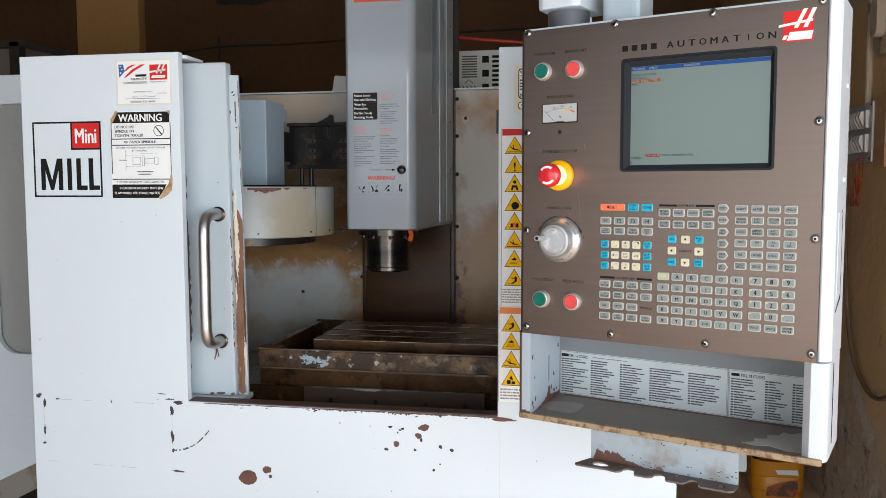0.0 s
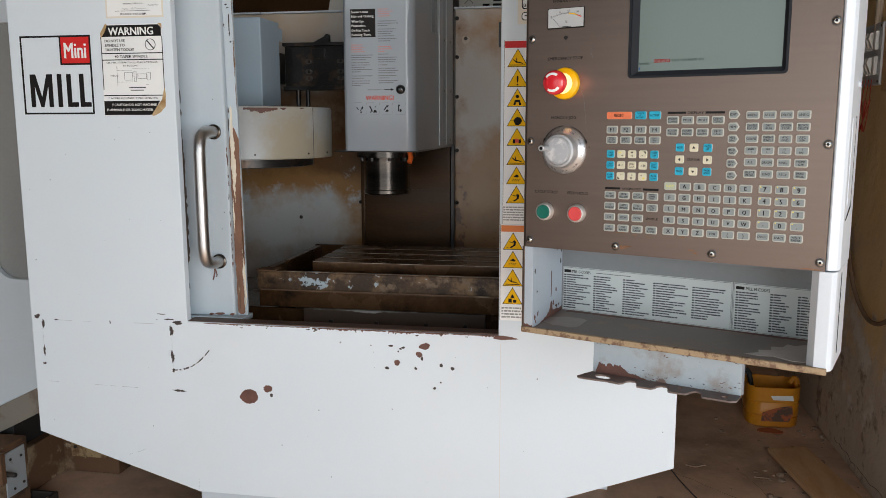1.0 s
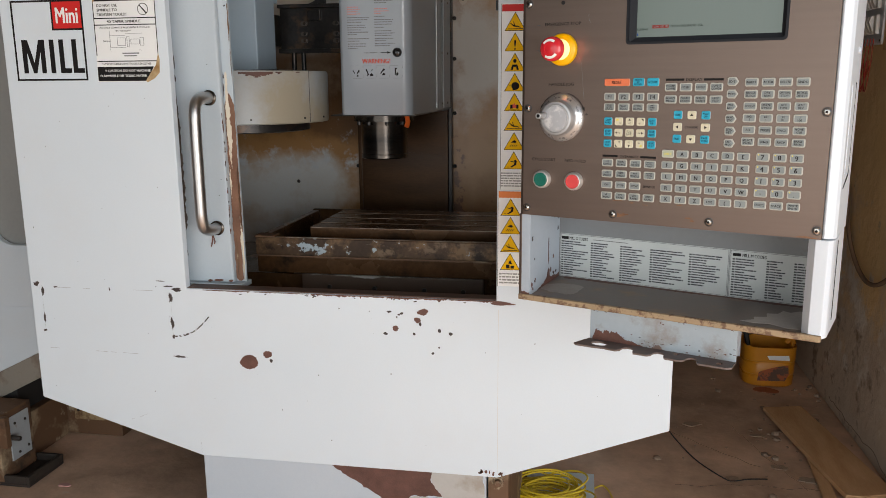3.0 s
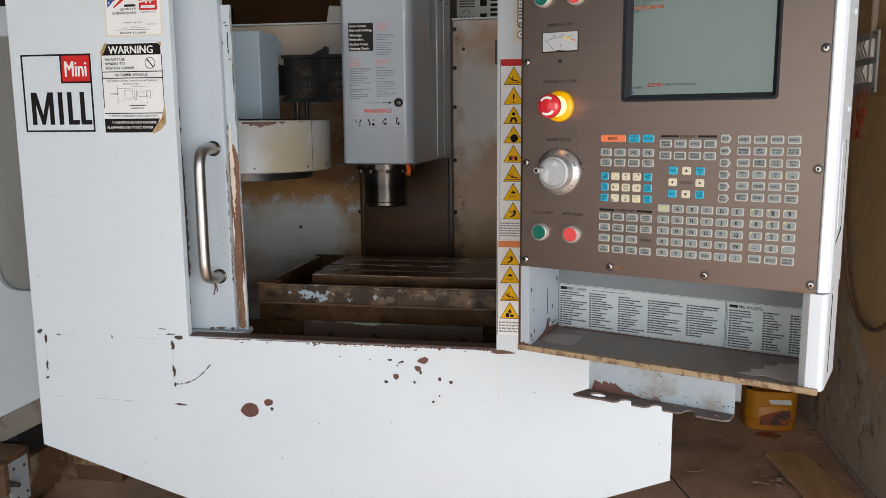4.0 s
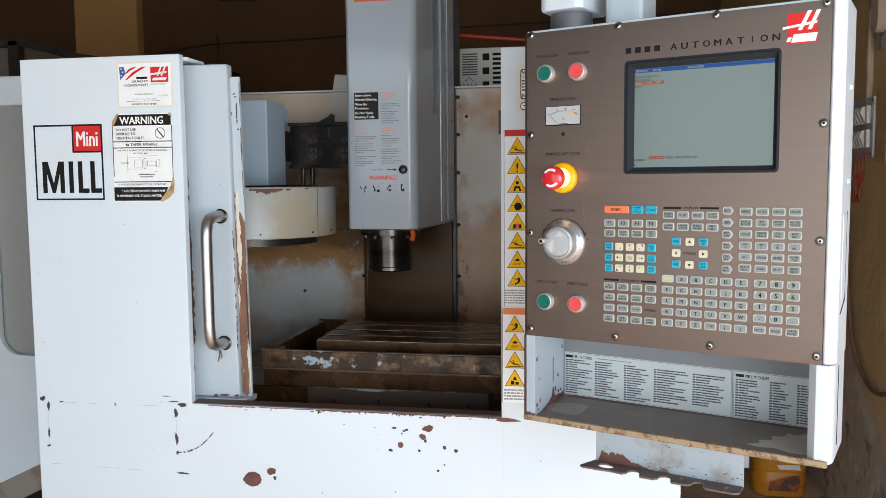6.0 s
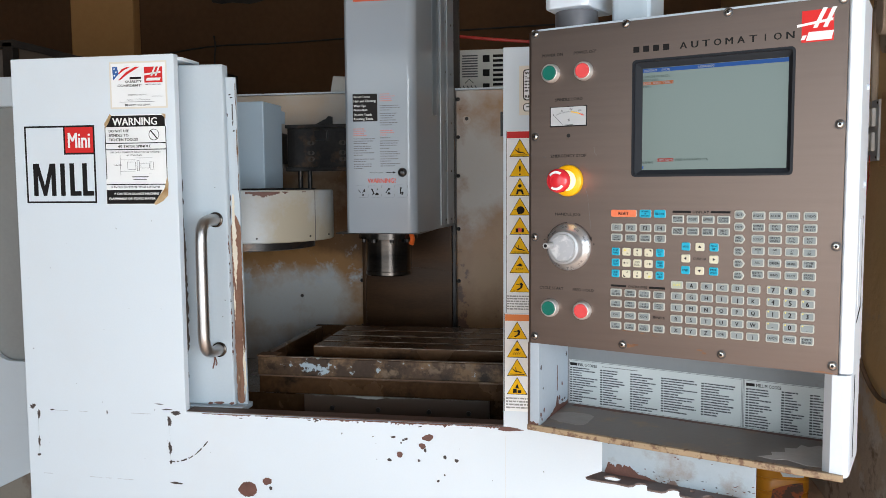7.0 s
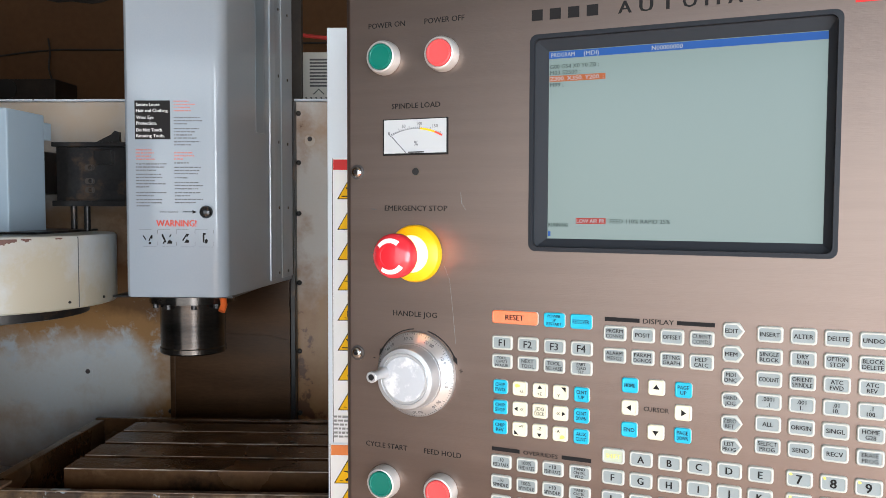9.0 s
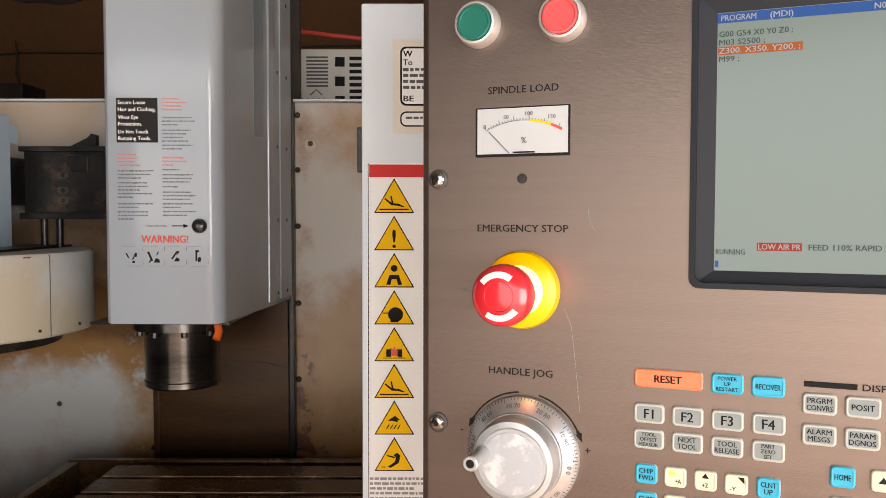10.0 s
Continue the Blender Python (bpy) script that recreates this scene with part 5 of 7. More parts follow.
cpart("tool_disc", lathe([(0.185, 1.150), (0.20, 1.153), (0.20, 1.1755)], 48, "z", (-0.945, 2.255, 0)), blacksteel, "black tool disc", smooth=True)
boxpaint = mat("box_paint", (0.38, 0.49, 0.58), (0.42, 0.525, 0.61), 0.38, scale=3, fine=220, bump=0.03)
cpart("motor_box", bx(-1.18, -0.870, 2.227, 2.368, 1.3165, 1.567, 0.004), boxpaint, "pale grey motor box")
cpart("box_tab", bx(-0.905, -0.872, 2.370, 2.40, 1.515, 1.552, 0.002), boxpaint)
cpart("gasket", bx(-0.93, -0.80, 2.20, 2.46, 1.3165, 1.321, 0.001), blacksteel)
armp = cpart("arm_plate", bx(-0.876, -0.60, 2.425, 2.455, 1.372, 1.513, 0.003), blacksteel, "black steel slide arm")
cpart("arm_flange", bx(-0.876, -0.60, 2.405, 2.426, 1.503, 1.513, 0.001), blacksteel, "", armp)
cpart("arm_flange", bx(-0.876, -0.60, 2.405, 2.426, 1.372, 1.384, 0.001), blacksteel, "", armp)
cpart("arm_bracket", bx(-0.785, -0.745, 2.412, 2.426, 1.465, 1.495, 0.001), blacksteel, "", armp)
for x in (-0.80, -0.70):
    for z in (1.458, 1.428, 1.408):
        cpart("arm_slot", prism([(x + p, z + q) for p, q in rrect(0.022, 0.013, 0.006)], 0.002, "y", 2.4235), plain("slot_brown", (0.055, 0.042, 0.034), 0.5) if (x, z) == (-0.80, 1.458) else bpy.data.materials["slot_brown"], "", armp)
        cpart("arm_bolt", lathe([(0.005, 0), (0.005, 0.003), (0.003, 0.004)], 10, "y", (x + 0.003, 2.4235, z)), blacksteel, "", armp, True)
cpart("arm_link", prism([(-0.79, 1.513), (-0.735, 1.513), (-0.735, 1.537), (-0.745, 1.54), (-0.752, 1.532)], 0.012, "y", 2.43), blacksteel, "", armp)
for x in (-0.83, -0.80):
    cpart("support_pin", lathe([(0.007, 1.318), (0.007, 1.372)], 12, "z", (x, 2.41, 0)), blacksteel, smooth=True)
cpart("carrier", bx(-1.18, -0.95, 2.40, 2.6245, 1.40, 1.50, 0.004), blacksteel)
cpart("carrier", bx(-0.72, -0.65, 2.455, 2.6245, 1.39, 1.50, 0.003), blacksteel)

# ---- work table ----
table = tagged(empty("machine_table", pose(-0.22, 2.15, 0.6)), "oily dark steel slotted work table in a worn coolant tray", "work table")
TI = Matrix.Translation((0.22, -2.15, -0.6))


def tpart(name, bm, material, label="", parent=None, smooth=False):
    bm.transform(TI)
    return part(name, bm, material, parent or table, label, smooth)


TX0, TX1, TY1 = -0.787, 0.18, 2.40
tpart("tray_front", prism([(1.950, 0.851), (1.960, 0.845), (1.972, 0.845), (1.972, 0.889), (1.966, 0.897), (1.953, 0.897), (1.950, 0.893)], TX1 - TX0, "x", TX0, 0.0015), rail, "tray rail with flaking pale paint")
tpart("tray_skirt", bx(TX0, TX1, 1.957, 1.975, 0.803, 0.8455, 0.002), oily, "oily brown skirt")
tpart("tray_left", bx(TX0, TX0 + 0.022, 1.972, TY1, 0.803, 0.897, 0.003), oily)
tpart("tray_right", bx(TX1 - 0.022, TX1, 1.972, TY1, 0.803, 0.897, 0.003), oily)
tpart("tray_back", bx(TX0, TX1, TY1, TY1 + 0.018, 0.803, 0.900, 0.003), oily)
tpart("tray_floor", bx(TX0 + 0.01, TX1 - 0.01, 1.972, TY1, 0.812, 0.82), oily)
tz, sx0, sx1 = 0.912, -0.665, 0.14
prof = [(2.025, 0.85), (2.33, 0.85), (2.33, tz), (2.267, tz), (2.267, tz - 0.014), (2.253, tz - 0.014), (2.253, tz), (2.184, tz), (2.184, tz - 0.014), (2.170, tz - 0.014), (2.170, tz), (2.101, tz), (2.101, tz - 0.014), (2.087, tz - 0.014), (2.087, tz), (2.025, tz)]
tpart("table_slab", prism(prof, sx1 - sx0, "x", sx0, 0.001, 1), oily, "oily steel table with three slots")
tpart("table_web", bx(-0.62, 0.10, 2.06, 2.30, 0.82, 0.8502), oily)
tpart("saddle", bx(-0.66, -0.10, 1.99, 2.42, 0.60, 0.803, 0.006), oily)
saddlepaint = worn("saddle_paint", (0.075, 0.046, 0.030), (0.36, 0.35, 0.32), 0.70, 0.03, 9.0, 0.45, stretch=(0.5, 1, 1.5))
stain_bands(saddlepaint, [("Z", 0.199, 0.014, 0.24)])
tpart("saddle_cover", prism([(-0.675, 0.70), (-0.20, 0.70), (-0.20, 0.797), (-0.675, 0.797)], 0.014, "y", 1.975, 0.002), saddlepaint, "worn saddle cover")
for x in (-0.60, -0.48, -0.35, -0.25):
    tpart("saddle_bolt", lathe([(0.006, 0), (0.006, 0.004), (0.003, 0.006)], 10, "y", (x, 1.9748, 0.765)), blacksteel, smooth=True)
tpart("way_cover", bx(-1.15, -0.66, 2.0, 2.40, 0.59, 0.79, 0.004), oily)
tpart("bed", bx(-0.70, -0.06, 2.0, 2.60, 0.589, 0.62, 0.004), oily)
for x in (-0.32, -0.29, -0.26, -0.30):
    tpart("tapped_hole", lathe([(0.004, tz), (0.004, tz + 0.0004)], 10, "z", (x, 2.21 + rng.uniform(-0.02, 0.03), 0)), blacksteel)

for i in range(9):
    x, z = rng.uniform(-0.77, 0.1), rng.uniform(0.858, 0.886)
    tpart("rust_patch", prism(blob(x, z, rng.uniform(0.008, 0.03), rng.uniform(0.003, 0.006), rng, 16, 0.25), 0.0007, "y", 1.9495 - 0.0002 * i), rail)
# pale strips along worn edges, with the edge highlight put into their colour
edge = worn("rubbed_highlight", (0.15, 0.095, 0.06), (0.36, 0.30, 0.24), 0.55, 0.06, 22.0, 0.45, stretch=(0.6, 1, 1))
tpart("rubbed_highlight", bx(sx0 + 0.002, sx1 - 0.002, 2.0242, 2.0262, tz - 0.0012, tz + 0.0004), edge, "rubbed front edge with a painted highlight")
tpart("rubbed_highlight", bx(TX0 + 0.004, TX1 - 0.004, 1.9518, 1.9545, 0.8962, 0.8976), edge, "rubbed rail edge with a painted highlight")
for y in (2.101, 2.184, 2.267):
    tpart("rubbed_highlight", bx(sx0 + 0.002, sx1 - 0.002, y - 0.0004, y + 0.0010, tz - 0.0010, tz + 0.0003), edge)
tpart("tray_edge", bx(TX0 + 0.004, TX1 - 0.004, 1.9485, 1.9500, 0.8475, 0.8505), rustbase, "worn lower edge of the rail")
tpart("tray_corner", bx(TX0 - 0.002, TX0 + 0.05, 1.948, 1.99, 0.8965, 0.901, 0.001), rustbase, "rusty tray corner")

# ---- control pendant ----
pendant = tagged(empty("control_pendant", pose(-0.052, 1.386, 1.074, 0, 0, -21.77)), "machine control pendant with a brushed steel panel, lit screen and keypad", "control panel")


def pp(name, bm, material, label="", parent=None, smooth=False):
    return part(name, bm, material, parent or pendant, label, smooth)


A0, A1, V0, V1 = -0.0135, 0.459, -0.0125, 0.5005
# steel face with the screen's opening
sa0, sa1, sv0, sv1 = 0.1643, 0.3928, 0.2648, 0.4392
plate = bmesh.new()
for r in ((A0 + 0.006, sa0, V0, V1), (sa1, A1, V0, V1), (sa0, sa1, V0, sv0), (sa0, sa1, sv1, V1)):
    bx(r[0], r[1], 0.0, 0.003, r[2], r[3], bm=plate)
bmesh.ops.remove_doubles(plate, verts=plate.verts, dist=0.00005)
face = pp("steel_panel", plate, brushed, "brushed stainless front plate")
pp("panel_edge", prism([(A0 + 0.0062, 0.0), (A0 + 0.0035, 0.0005), (A0 + 0.0012, 0.0020), (A0, 0.0050), (A0, 0.0124), (A0 + 0.003, 0.0124), (A0 + 0.0062, 0.0030)], V1 - V0, "z", V0), brushed, "bent steel edge", face, True)

# housing behind the plate
hp = [(A0, 0.0125), (0.4595, 0.0125), (0.4595, 0.0030), (0.4625, 0.0010), (0.4730, 0.0060), (0.4768, 0.0150), (0.4770, 0.130), (A0, 0.165)]
body = pp("housing", prism(hp, 0.518, "z", V0 + 0.001, 0.002), housing, "white painted housing")
pp("tray_post", prism([(0.4410, 0.014), (0.4520, 0.0015), (0.4690, 0.0005), (0.4745, 0.0090), (0.4760, 0.0180), (0.4760, 0.128), (0.4410, 0.128)], 0.145, "z", -0.158, 0.0015), housing, "white tray end post")
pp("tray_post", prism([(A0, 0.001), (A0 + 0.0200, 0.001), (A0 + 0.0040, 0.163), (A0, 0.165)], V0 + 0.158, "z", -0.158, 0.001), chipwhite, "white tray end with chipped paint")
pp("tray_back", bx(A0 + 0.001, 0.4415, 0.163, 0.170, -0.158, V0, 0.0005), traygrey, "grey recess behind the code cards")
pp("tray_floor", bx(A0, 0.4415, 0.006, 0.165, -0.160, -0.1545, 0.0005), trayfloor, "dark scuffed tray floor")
pp("tray_lip", bx(A0, 0.4700, -0.003, 0.0055, -0.1625, -0.1525, 0.002, 3), lipwear, "tray lip worn to bare brown")
pp("post_edge", prism([(A0, 0.0), (A0 + 0.0045, -0.0004), (A0 + 0.0045, 0.012), (A0, 0.012)], 0.148, "z", -0.160, 0.0008), brushed, "bent steel edge of the tray", body)


def patch_x(name, outline, material, host):
    """A thin patch on the tray's slanting end, its outline in depth and height."""
    b = prism(outline, 0.0006, "x", 0.0)
    for v in b.verts:
        v.co.x += A0 + 0.0201 - 0.0160 * (v.co.y - 0.001) / 0.162
    pp(name, b, material, "rust where the paint has gone", host)


def patch_z(name, outline, material, label):
    pp(name, prism(outline, 0.0004, "z", -0.1545), material, label, body)


patch_z("bare_patch", [(0.352, 0.030), (0.372, 0.026), (0.392, 0.034), (0.420, 0.022), (0.440, 0.024), (0.440, 0.120), (0.424, 0.128), (0.412, 0.112), (0.400, 0.118), (0.396, 0.096), (0.380, 0.090), (0.384, 0.070), (0.366, 0.060), (0.370, 0.046)], mat("pale_primer", (0.40, 0.38, 0.36), (0.50, 0.48, 0.46), 0.6, scale=40, fine=200, bump=0.05), "pale primer where the paint has lifted")
patch_z("dirt_line", [(0.006, 0.163), (0.006, 0.148), (0.05, 0.152), (0.09, 0.150), (0.15, 0.156), (0.22, 0.153), (0.30, 0.157), (0.38, 0.151), (0.43, 0.155), (0.43, 0.163)], brownchip, "brown dirt along the back of the tray")
patch_z("stain", blob(0.035, 0.075, 0.034, 0.040, rng, 20, 0.25), mat("tray_scuff", (0.22, 0.18, 0.155), (0.30, 0.26, 0.23), 0.4, scale=60, fine=300, bump=0.05), "scuffed oval mark")
patch_x("rust_patch", [(0.040, -0.1545), (0.052, -0.1515), (0.058, -0.1525), (0.066, -0.1490), (0.074, -0.1495), (0.083, -0.1445), (0.090, -0.1440), (0.095, -0.1360), (0.098, -0.1275), (0.103, -0.1262), (0.106, -0.1340), (0.108, -0.1430),
        (0.120, -0.1462), (0.133, -0.1455), (0.146, -0.1490), (0.162, -0.1470), (0.162, -0.1545)], brownchip, body)
for i in range(16):
    y, v = rng.choice((rng.uniform(0.004, 0.03), rng.uniform(0.09, 0.16))), rng.choice((rng.uniform(-0.150, -0.128), rng.uniform(-0.150, -0.03)))
    patch_x("rust_patch", blob(y, v, rng.uniform(0.0010, 0.0035), rng.uniform(0.0010, 0.005), rng, 14, 0.3, 0.2), brownchip if i % 2 else darkchip, body)
patch_x("rust_patch", [(0.098, -0.070), (0.1005, -0.070), (0.1010, -0.112), (0.0985, -0.118)], brownchip, body)
sheet("rust_patch", [(A0 + 0.0046, -0.1580), (A0 + 0.0046, -0.1475), (A0 + 0.0075, -0.1488), (A0 + 0.0100, -0.1468), (A0 + 0.0130, -0.1490), (A0 + 0.0165, -0.1502), (A0 + 0.0198, -0.1490), (A0 + 0.0198, -0.1580)], 0.0004, brownchip, body)
pp("side_slot", bx(0.4768, 0.4776, 0.084, 0.088, 0.072, 0.205, 0.0003), black, "", body)
pp("side_slot", prism([(0.030, 0.058), (0.034, 0.058), (0.088, 0.072), (0.084, 0.075)], 0.0010, "x", 0.4767), black, "", body)
pp("side_cover", bx(0.4766, 0.4775, 0.040, 0.083, 0.078, 0.202, 0.0004), housing, "", body)
pp("side_slot", bx(0.4758, 0.4766, 0.048, 0.0525, -0.140, -0.020), black, "", body)
for v in (0.387, 0.250):
    pp("side_screw", lathe([(0.0055, 0.4766), (0.0045, 0.480)], 12, "x", (0, 0.085, v)), greyblue, "", body, True)

# button-head bolts on black washers
for a, v in [(x, y) for x in (0.0, 0.1522, 0.3032, 0.4523) for y in (0.0, 0.4965)] + [(x, y) for x in (0.0, 0.4523) for y in (0.1655, 0.331)]:
    bolt = pp("panel_bolt", lathe([(0.0068, 0.0), (0.0068, 0.0012), (0.0058, 0.0014)], 20, "y", (a, -0.0002, v)), plain("washer_dark", (0.09, 0.08, 0.075), 0.4, 0.7) if a == 0 and v == 0 else bpy.data.materials["washer_dark"], smooth=True)
    pp("bolt_head", lathe([(0.0051, 0.0012), (0.0049, 0.0030), (0.0038, 0.0042), (0.0022, 0.0045)], 20, "y", (a, 0, v)), chrome, "chrome button head", bolt, True)
    pp("bolt_socket", lathe([(0.0020, 0.0046), (0.0018, 0.0050)], 6, "y", (a, 0, v)), black, "", bolt)

# screen
screen = pp("screen_bezel", bx(sa0 + 0.0003, sa1 - 0.0003, 0.0095, 0.012, sv0 + 0.0003, sv1 - 0.0003), bezelmat, "dark screen bezel")
for q in ([(sa0, sv0), (sa0 + 0.0125, sv0 + 0.009), (sa0 + 0.0125, sv1 - 0.0115), (sa0, sv1)], [(sa1, sv0), (sa1 - 0.008, sv0 + 0.009), (sa1 - 0.008, sv1 - 0.0115), (sa1, sv1)],
          [(sa0, sv0), (sa0 + 0.0125, sv0 + 0.009), (sa1 - 0.008, sv0 + 0.009), (sa1, sv0)], [(sa0, sv1), (sa0 + 0.0125, sv1 - 0.0115), (sa1 - 0.008, sv1 - 0.0115), (sa1, sv1)]):
    b = bmesh.new()
    inner = {1, 2}
    vs = [b.verts.new((x, 0.0065 if i in inner else 0.0035, z)) for i, (x, z) in enumerate(q)]
    vb = [b.verts.new((x, 0.0094, z)) for i, (x, z) in enumerate(q)]
    b.faces.new(vs)
    b.faces.new(vb[::-1])
    for i in range(4):
        b.faces.new((vs[i], vb[i], vb[(i + 1) % 4], vs[(i + 1) % 4]))
    pp("bezel_side", b, bezelmat, "", screen)
ia0, ia1, iv0, iv1 = sa0 + 0.0125, sa1 - 0.008, sv0 + 0.009, sv1 - 0.0115
pp("display", bx(ia0, ia1, 0.0075, 0.0090, iv0, iv1), screenlit, "lit pale green display", screen)


def srect(name, a0, a1, v0, v1, m, y=0.0073):
    return part(name, prism(rect(a0, a1, v0, v1), 0.0002, "y", y), m, screen)


def stext(s, a, v, h, m, w):
    return text(s, a + w / 2, 0.0069, v, h, m, screen, w)


srect("screen_header", ia0, ia1, iv1 - 0.0062, iv1 - 0.0004, screenblue)
stext("PROGRAM", ia0 + 0.002, iv1 - 0.0034, 0.0034, screenpale, 0.0195)
stext("(MDI)", ia0 + 0.029, iv1 - 0.0034, 0.0034, screenpale, 0.0125)
stext("N00000000", ia0 + 0.083, iv1 - 0.0034, 0.0034, screenpale, 0.0235)
for i, (s, w) in enumerate((("G00 G54 X0 Y0 Z0 ;", 0.0405), ("M03 S2500 ;", 0.0255), ("Z300. X350. Y200. ;", 0.0445), ("M99 ;", 0.0115))):
    v = iv1 - 0.0128 - 0.0049 * i
    if i == 2:
        srect("screen_highlight", ia0 + 0.0006, ia0 + 0.0468, v - 0.0024, v + 0.0024, screenorange, 0.0073)
    stext(s, ia0 + 0.001, v, 0.0033, screenink if i != 2 else screenpale, w)
stext("RUNNING", ia0 + 0.001, iv0 + 0.0115, 0.0032, screenink, 0.0165)
srect("screen_highlight", ia0 + 0.024, ia0 + 0.0485, iv0 + 0.0124, iv0 + 0.0172, screenred)
stext("LOW AIR PR", ia0 + 0.0248, iv0 + 0.0148, 0.0033, screenpale, 0.0230)
stext("FEED 110% RAPID 25%", ia0 + 0.052, iv0 + 0.0148, 0.0033, screenink, 0.0475)
srect("screen_cursor", ia0 + 0.0006, ia0 + 0.0026, iv0 + 0.002, iv0 + 0.006, screenblue)

ring = [((sa0 + sa1) / 2 + x, (sv0 + sv1) / 2 + z) for x, z in rrect(sa1 - sa0 + 0.003, sv1 - sv0 + 0.003, 0.006, 5)]
hole = [((sa0 + sa1) / 2 + x, (sv0 + sv1) / 2 + z) for x, z in rrect(sa1 - sa0 - 0.004, sv1 - sv0 - 0.004, 0.005, 5)]
b = bmesh.new()
loops = [[b.verts.new((x, y, z)) for x, z in pts] for pts, y in ((ring, 0.0002), (ring, -0.0010), (hole, -0.0012), (hole, 0.0050))]
for p, q in zip(loops, loops[1:]):
    for i in range(len(p)):
        b.faces.new((p[i], p[(i + 1) % len(p)], q[(i + 1) % len(p)], q[i]))
pp("bezel_lip", b, bezelmat, "rounded dark gasket", screen)

# name bars and red plate
x = 0.1640
for i in range(4):
    sheet("name_bar", rect(x, x + 0.0092, 0.4519, 0.4607), -0.0004, black, face)
    x += 0.0152
for i, s in enumerate("AUTOMATION"):
    text(s, 0.2400 + 0.0163 * i, -0.0005, 0.4563, 0.0096, black, face, 0.0018 if s == "I" else 0.0108, name="letter")
plate_red = sheet("logo_plate", rect(0.4010, 0.4410, 0.4440, 0.4865), -0.0006, redprint, face, label="red plate with white bars")
for q in ([(0.3985, 0.4685), (0.4435, 0.4740), (0.4435, 0.4705), (0.3985, 0.4650)], [(0.4185, 0.4625), (0.4240, 0.4625), (0.4365, 0.4885), (0.4310, 0.4885)], [(0.4310, 0.4625), (0.4365, 0.4625), (0.4480, 0.4885), (0.4425, 0.4885)],
          [(0.4035, 0.4475), (0.4085, 0.4475), (0.4110, 0.4535), (0.4060, 0.4535)], [(0.410, 0.446), (0.442, 0.446), (0.4445, 0.4575), (0.4135, 0.4575)]):
    sheet("logo_bar", [(x - 0.0035, z) for x, z in q], -0.0010, whiteprint, plate_red)
for s, a, v, w in PANEL_TEXT:
    text(s, a, -0.0004, v, 0.0046, black, face, w)


# push buttons
def push_button(a, v, cap, label):
    b = pp("push_button", lathe([(0.0150, 0), (0.0150, 0.003), (0.0146, 0.0075), (0.0134, 0.0102), (0.0122, 0.0106), (0.0118, 0.0085)], 36, "y", (a, -0.0002, v)), plain("button_ring", (0.62, 0.60, 0.57), 0.3, 0.55) if "button_ring" not in bpy.data.materials else bpy.data.materials["button_ring"], label, smooth=True)
    pp("button_cap", lathe([(0.0114, 0.006), (0.0114, 0.0105), (0.0110, 0.0112), (0.0098, 0.0113), (0.0094, 0.0108), (0.004, 0.0107), (0.001, 0.0107)], 36, "y", (a, 0, v)), cap, "", b, True)


push_button(0.0285, 0.4312, green, "green power-on push button in a pale ring")
push_button(0.0848, 0.4306, redbutton, "red power-off push button in a pale ring")
push_button(0.0285, 0.0498, green, "green cycle-start push button in a pale ring")
push_button(0.0850, 0.0495, redbutton, "red feed-hold push button in a pale ring")

# load meter
ma, mv = 0.0582, 0.3611
meter = pp("load_meter", bx(ma - 0.0315, ma + 0.0315, -0.002, 0.001, mv - 0.016, mv + 0.016, 0.0006), black, "white dial load meter in a black frame")
sheet("meter_face", rect(ma - 0.0298, ma + 0.0306, mv - 0.0143, mv + 0.0151), -0.0026, plain("meter_white", (0.44, 0.455, 0.46), 0.2), meter)
cx, cz, mr = ma + 0.0012, mv - 0.0448, 0.0517


def arc_band(a_from, a_to, r0, r1, m, n=12):
    out = [(cx + r0 * math.cos(radians(a)), cz + r0 * math.sin(radians(a))) for a in np.linspace(a_from, a_to, n)]
    out += [(cx + r1 * math.cos(radians(a)), cz + r1 * math.sin(radians(a))) for a in np.linspace(a_to, a_from, n)]
    sheet("meter_scale", out, -0.0030, m, meter)


arc_band(118.5, 85, mr, mr + 0.0002, greyprint)
arc_band(85, 69, mr - 0.0006, mr + 0.0010, yellow)
arc_band(69, 60.5, mr - 0.0006, mr + 0.0010, redtext)
for i in range(27):
    a = radians(118.5 - i * 2.2)
    r1 = mr + (0.0030 if i % 5 == 0 else 0.0016)
    p, q = (cx + mr * math.cos(a), cz + mr * math.sin(a)), (cx + r1 * math.cos(a), cz + r1 * math.sin(a))
    sheet("meter_tick", [(p[0] - 0.00013, p[1]), (p[0] + 0.00013, p[1]), (q[0] + 0.00013, q[1]), (q[0] - 0.00013, q[1])], -0.0030, greyprint, meter)
for s, da, dv in (("0", -0.0246, 0.0035), ("50", -0.0100, 0.0094), ("100", 0.0054, 0.0112), ("150", 0.0204, 0.0086)):
    text(s, ma + da, -0.0031, mv + dv, 0.0026, greyprint, meter)
text("%", ma + 0.0020, -0.0031, mv - 0.0058, 0.0040, greyprint, meter)
sheet("meter_needle", [(ma - 0.0222, mv + 0.0002), (ma - 0.0219, mv + 0.0005), (ma - 0.0078, mv - 0.0138), (ma - 0.0083, mv - 0.0140)], -0.0031, greyprint, meter)
sheet("meter_mark", rect(ma - 0.0055, ma + 0.0092, mv - 0.0140, mv - 0.0130), -0.0031, black, meter)
pp("panel_hole", lathe([(0.0033, 0), (0.0030, 0.0008), (0.0012, 0.0009)], 16, "y", (0.0583, -0.0001, 0.3307)), blacksteel, smooth=True)

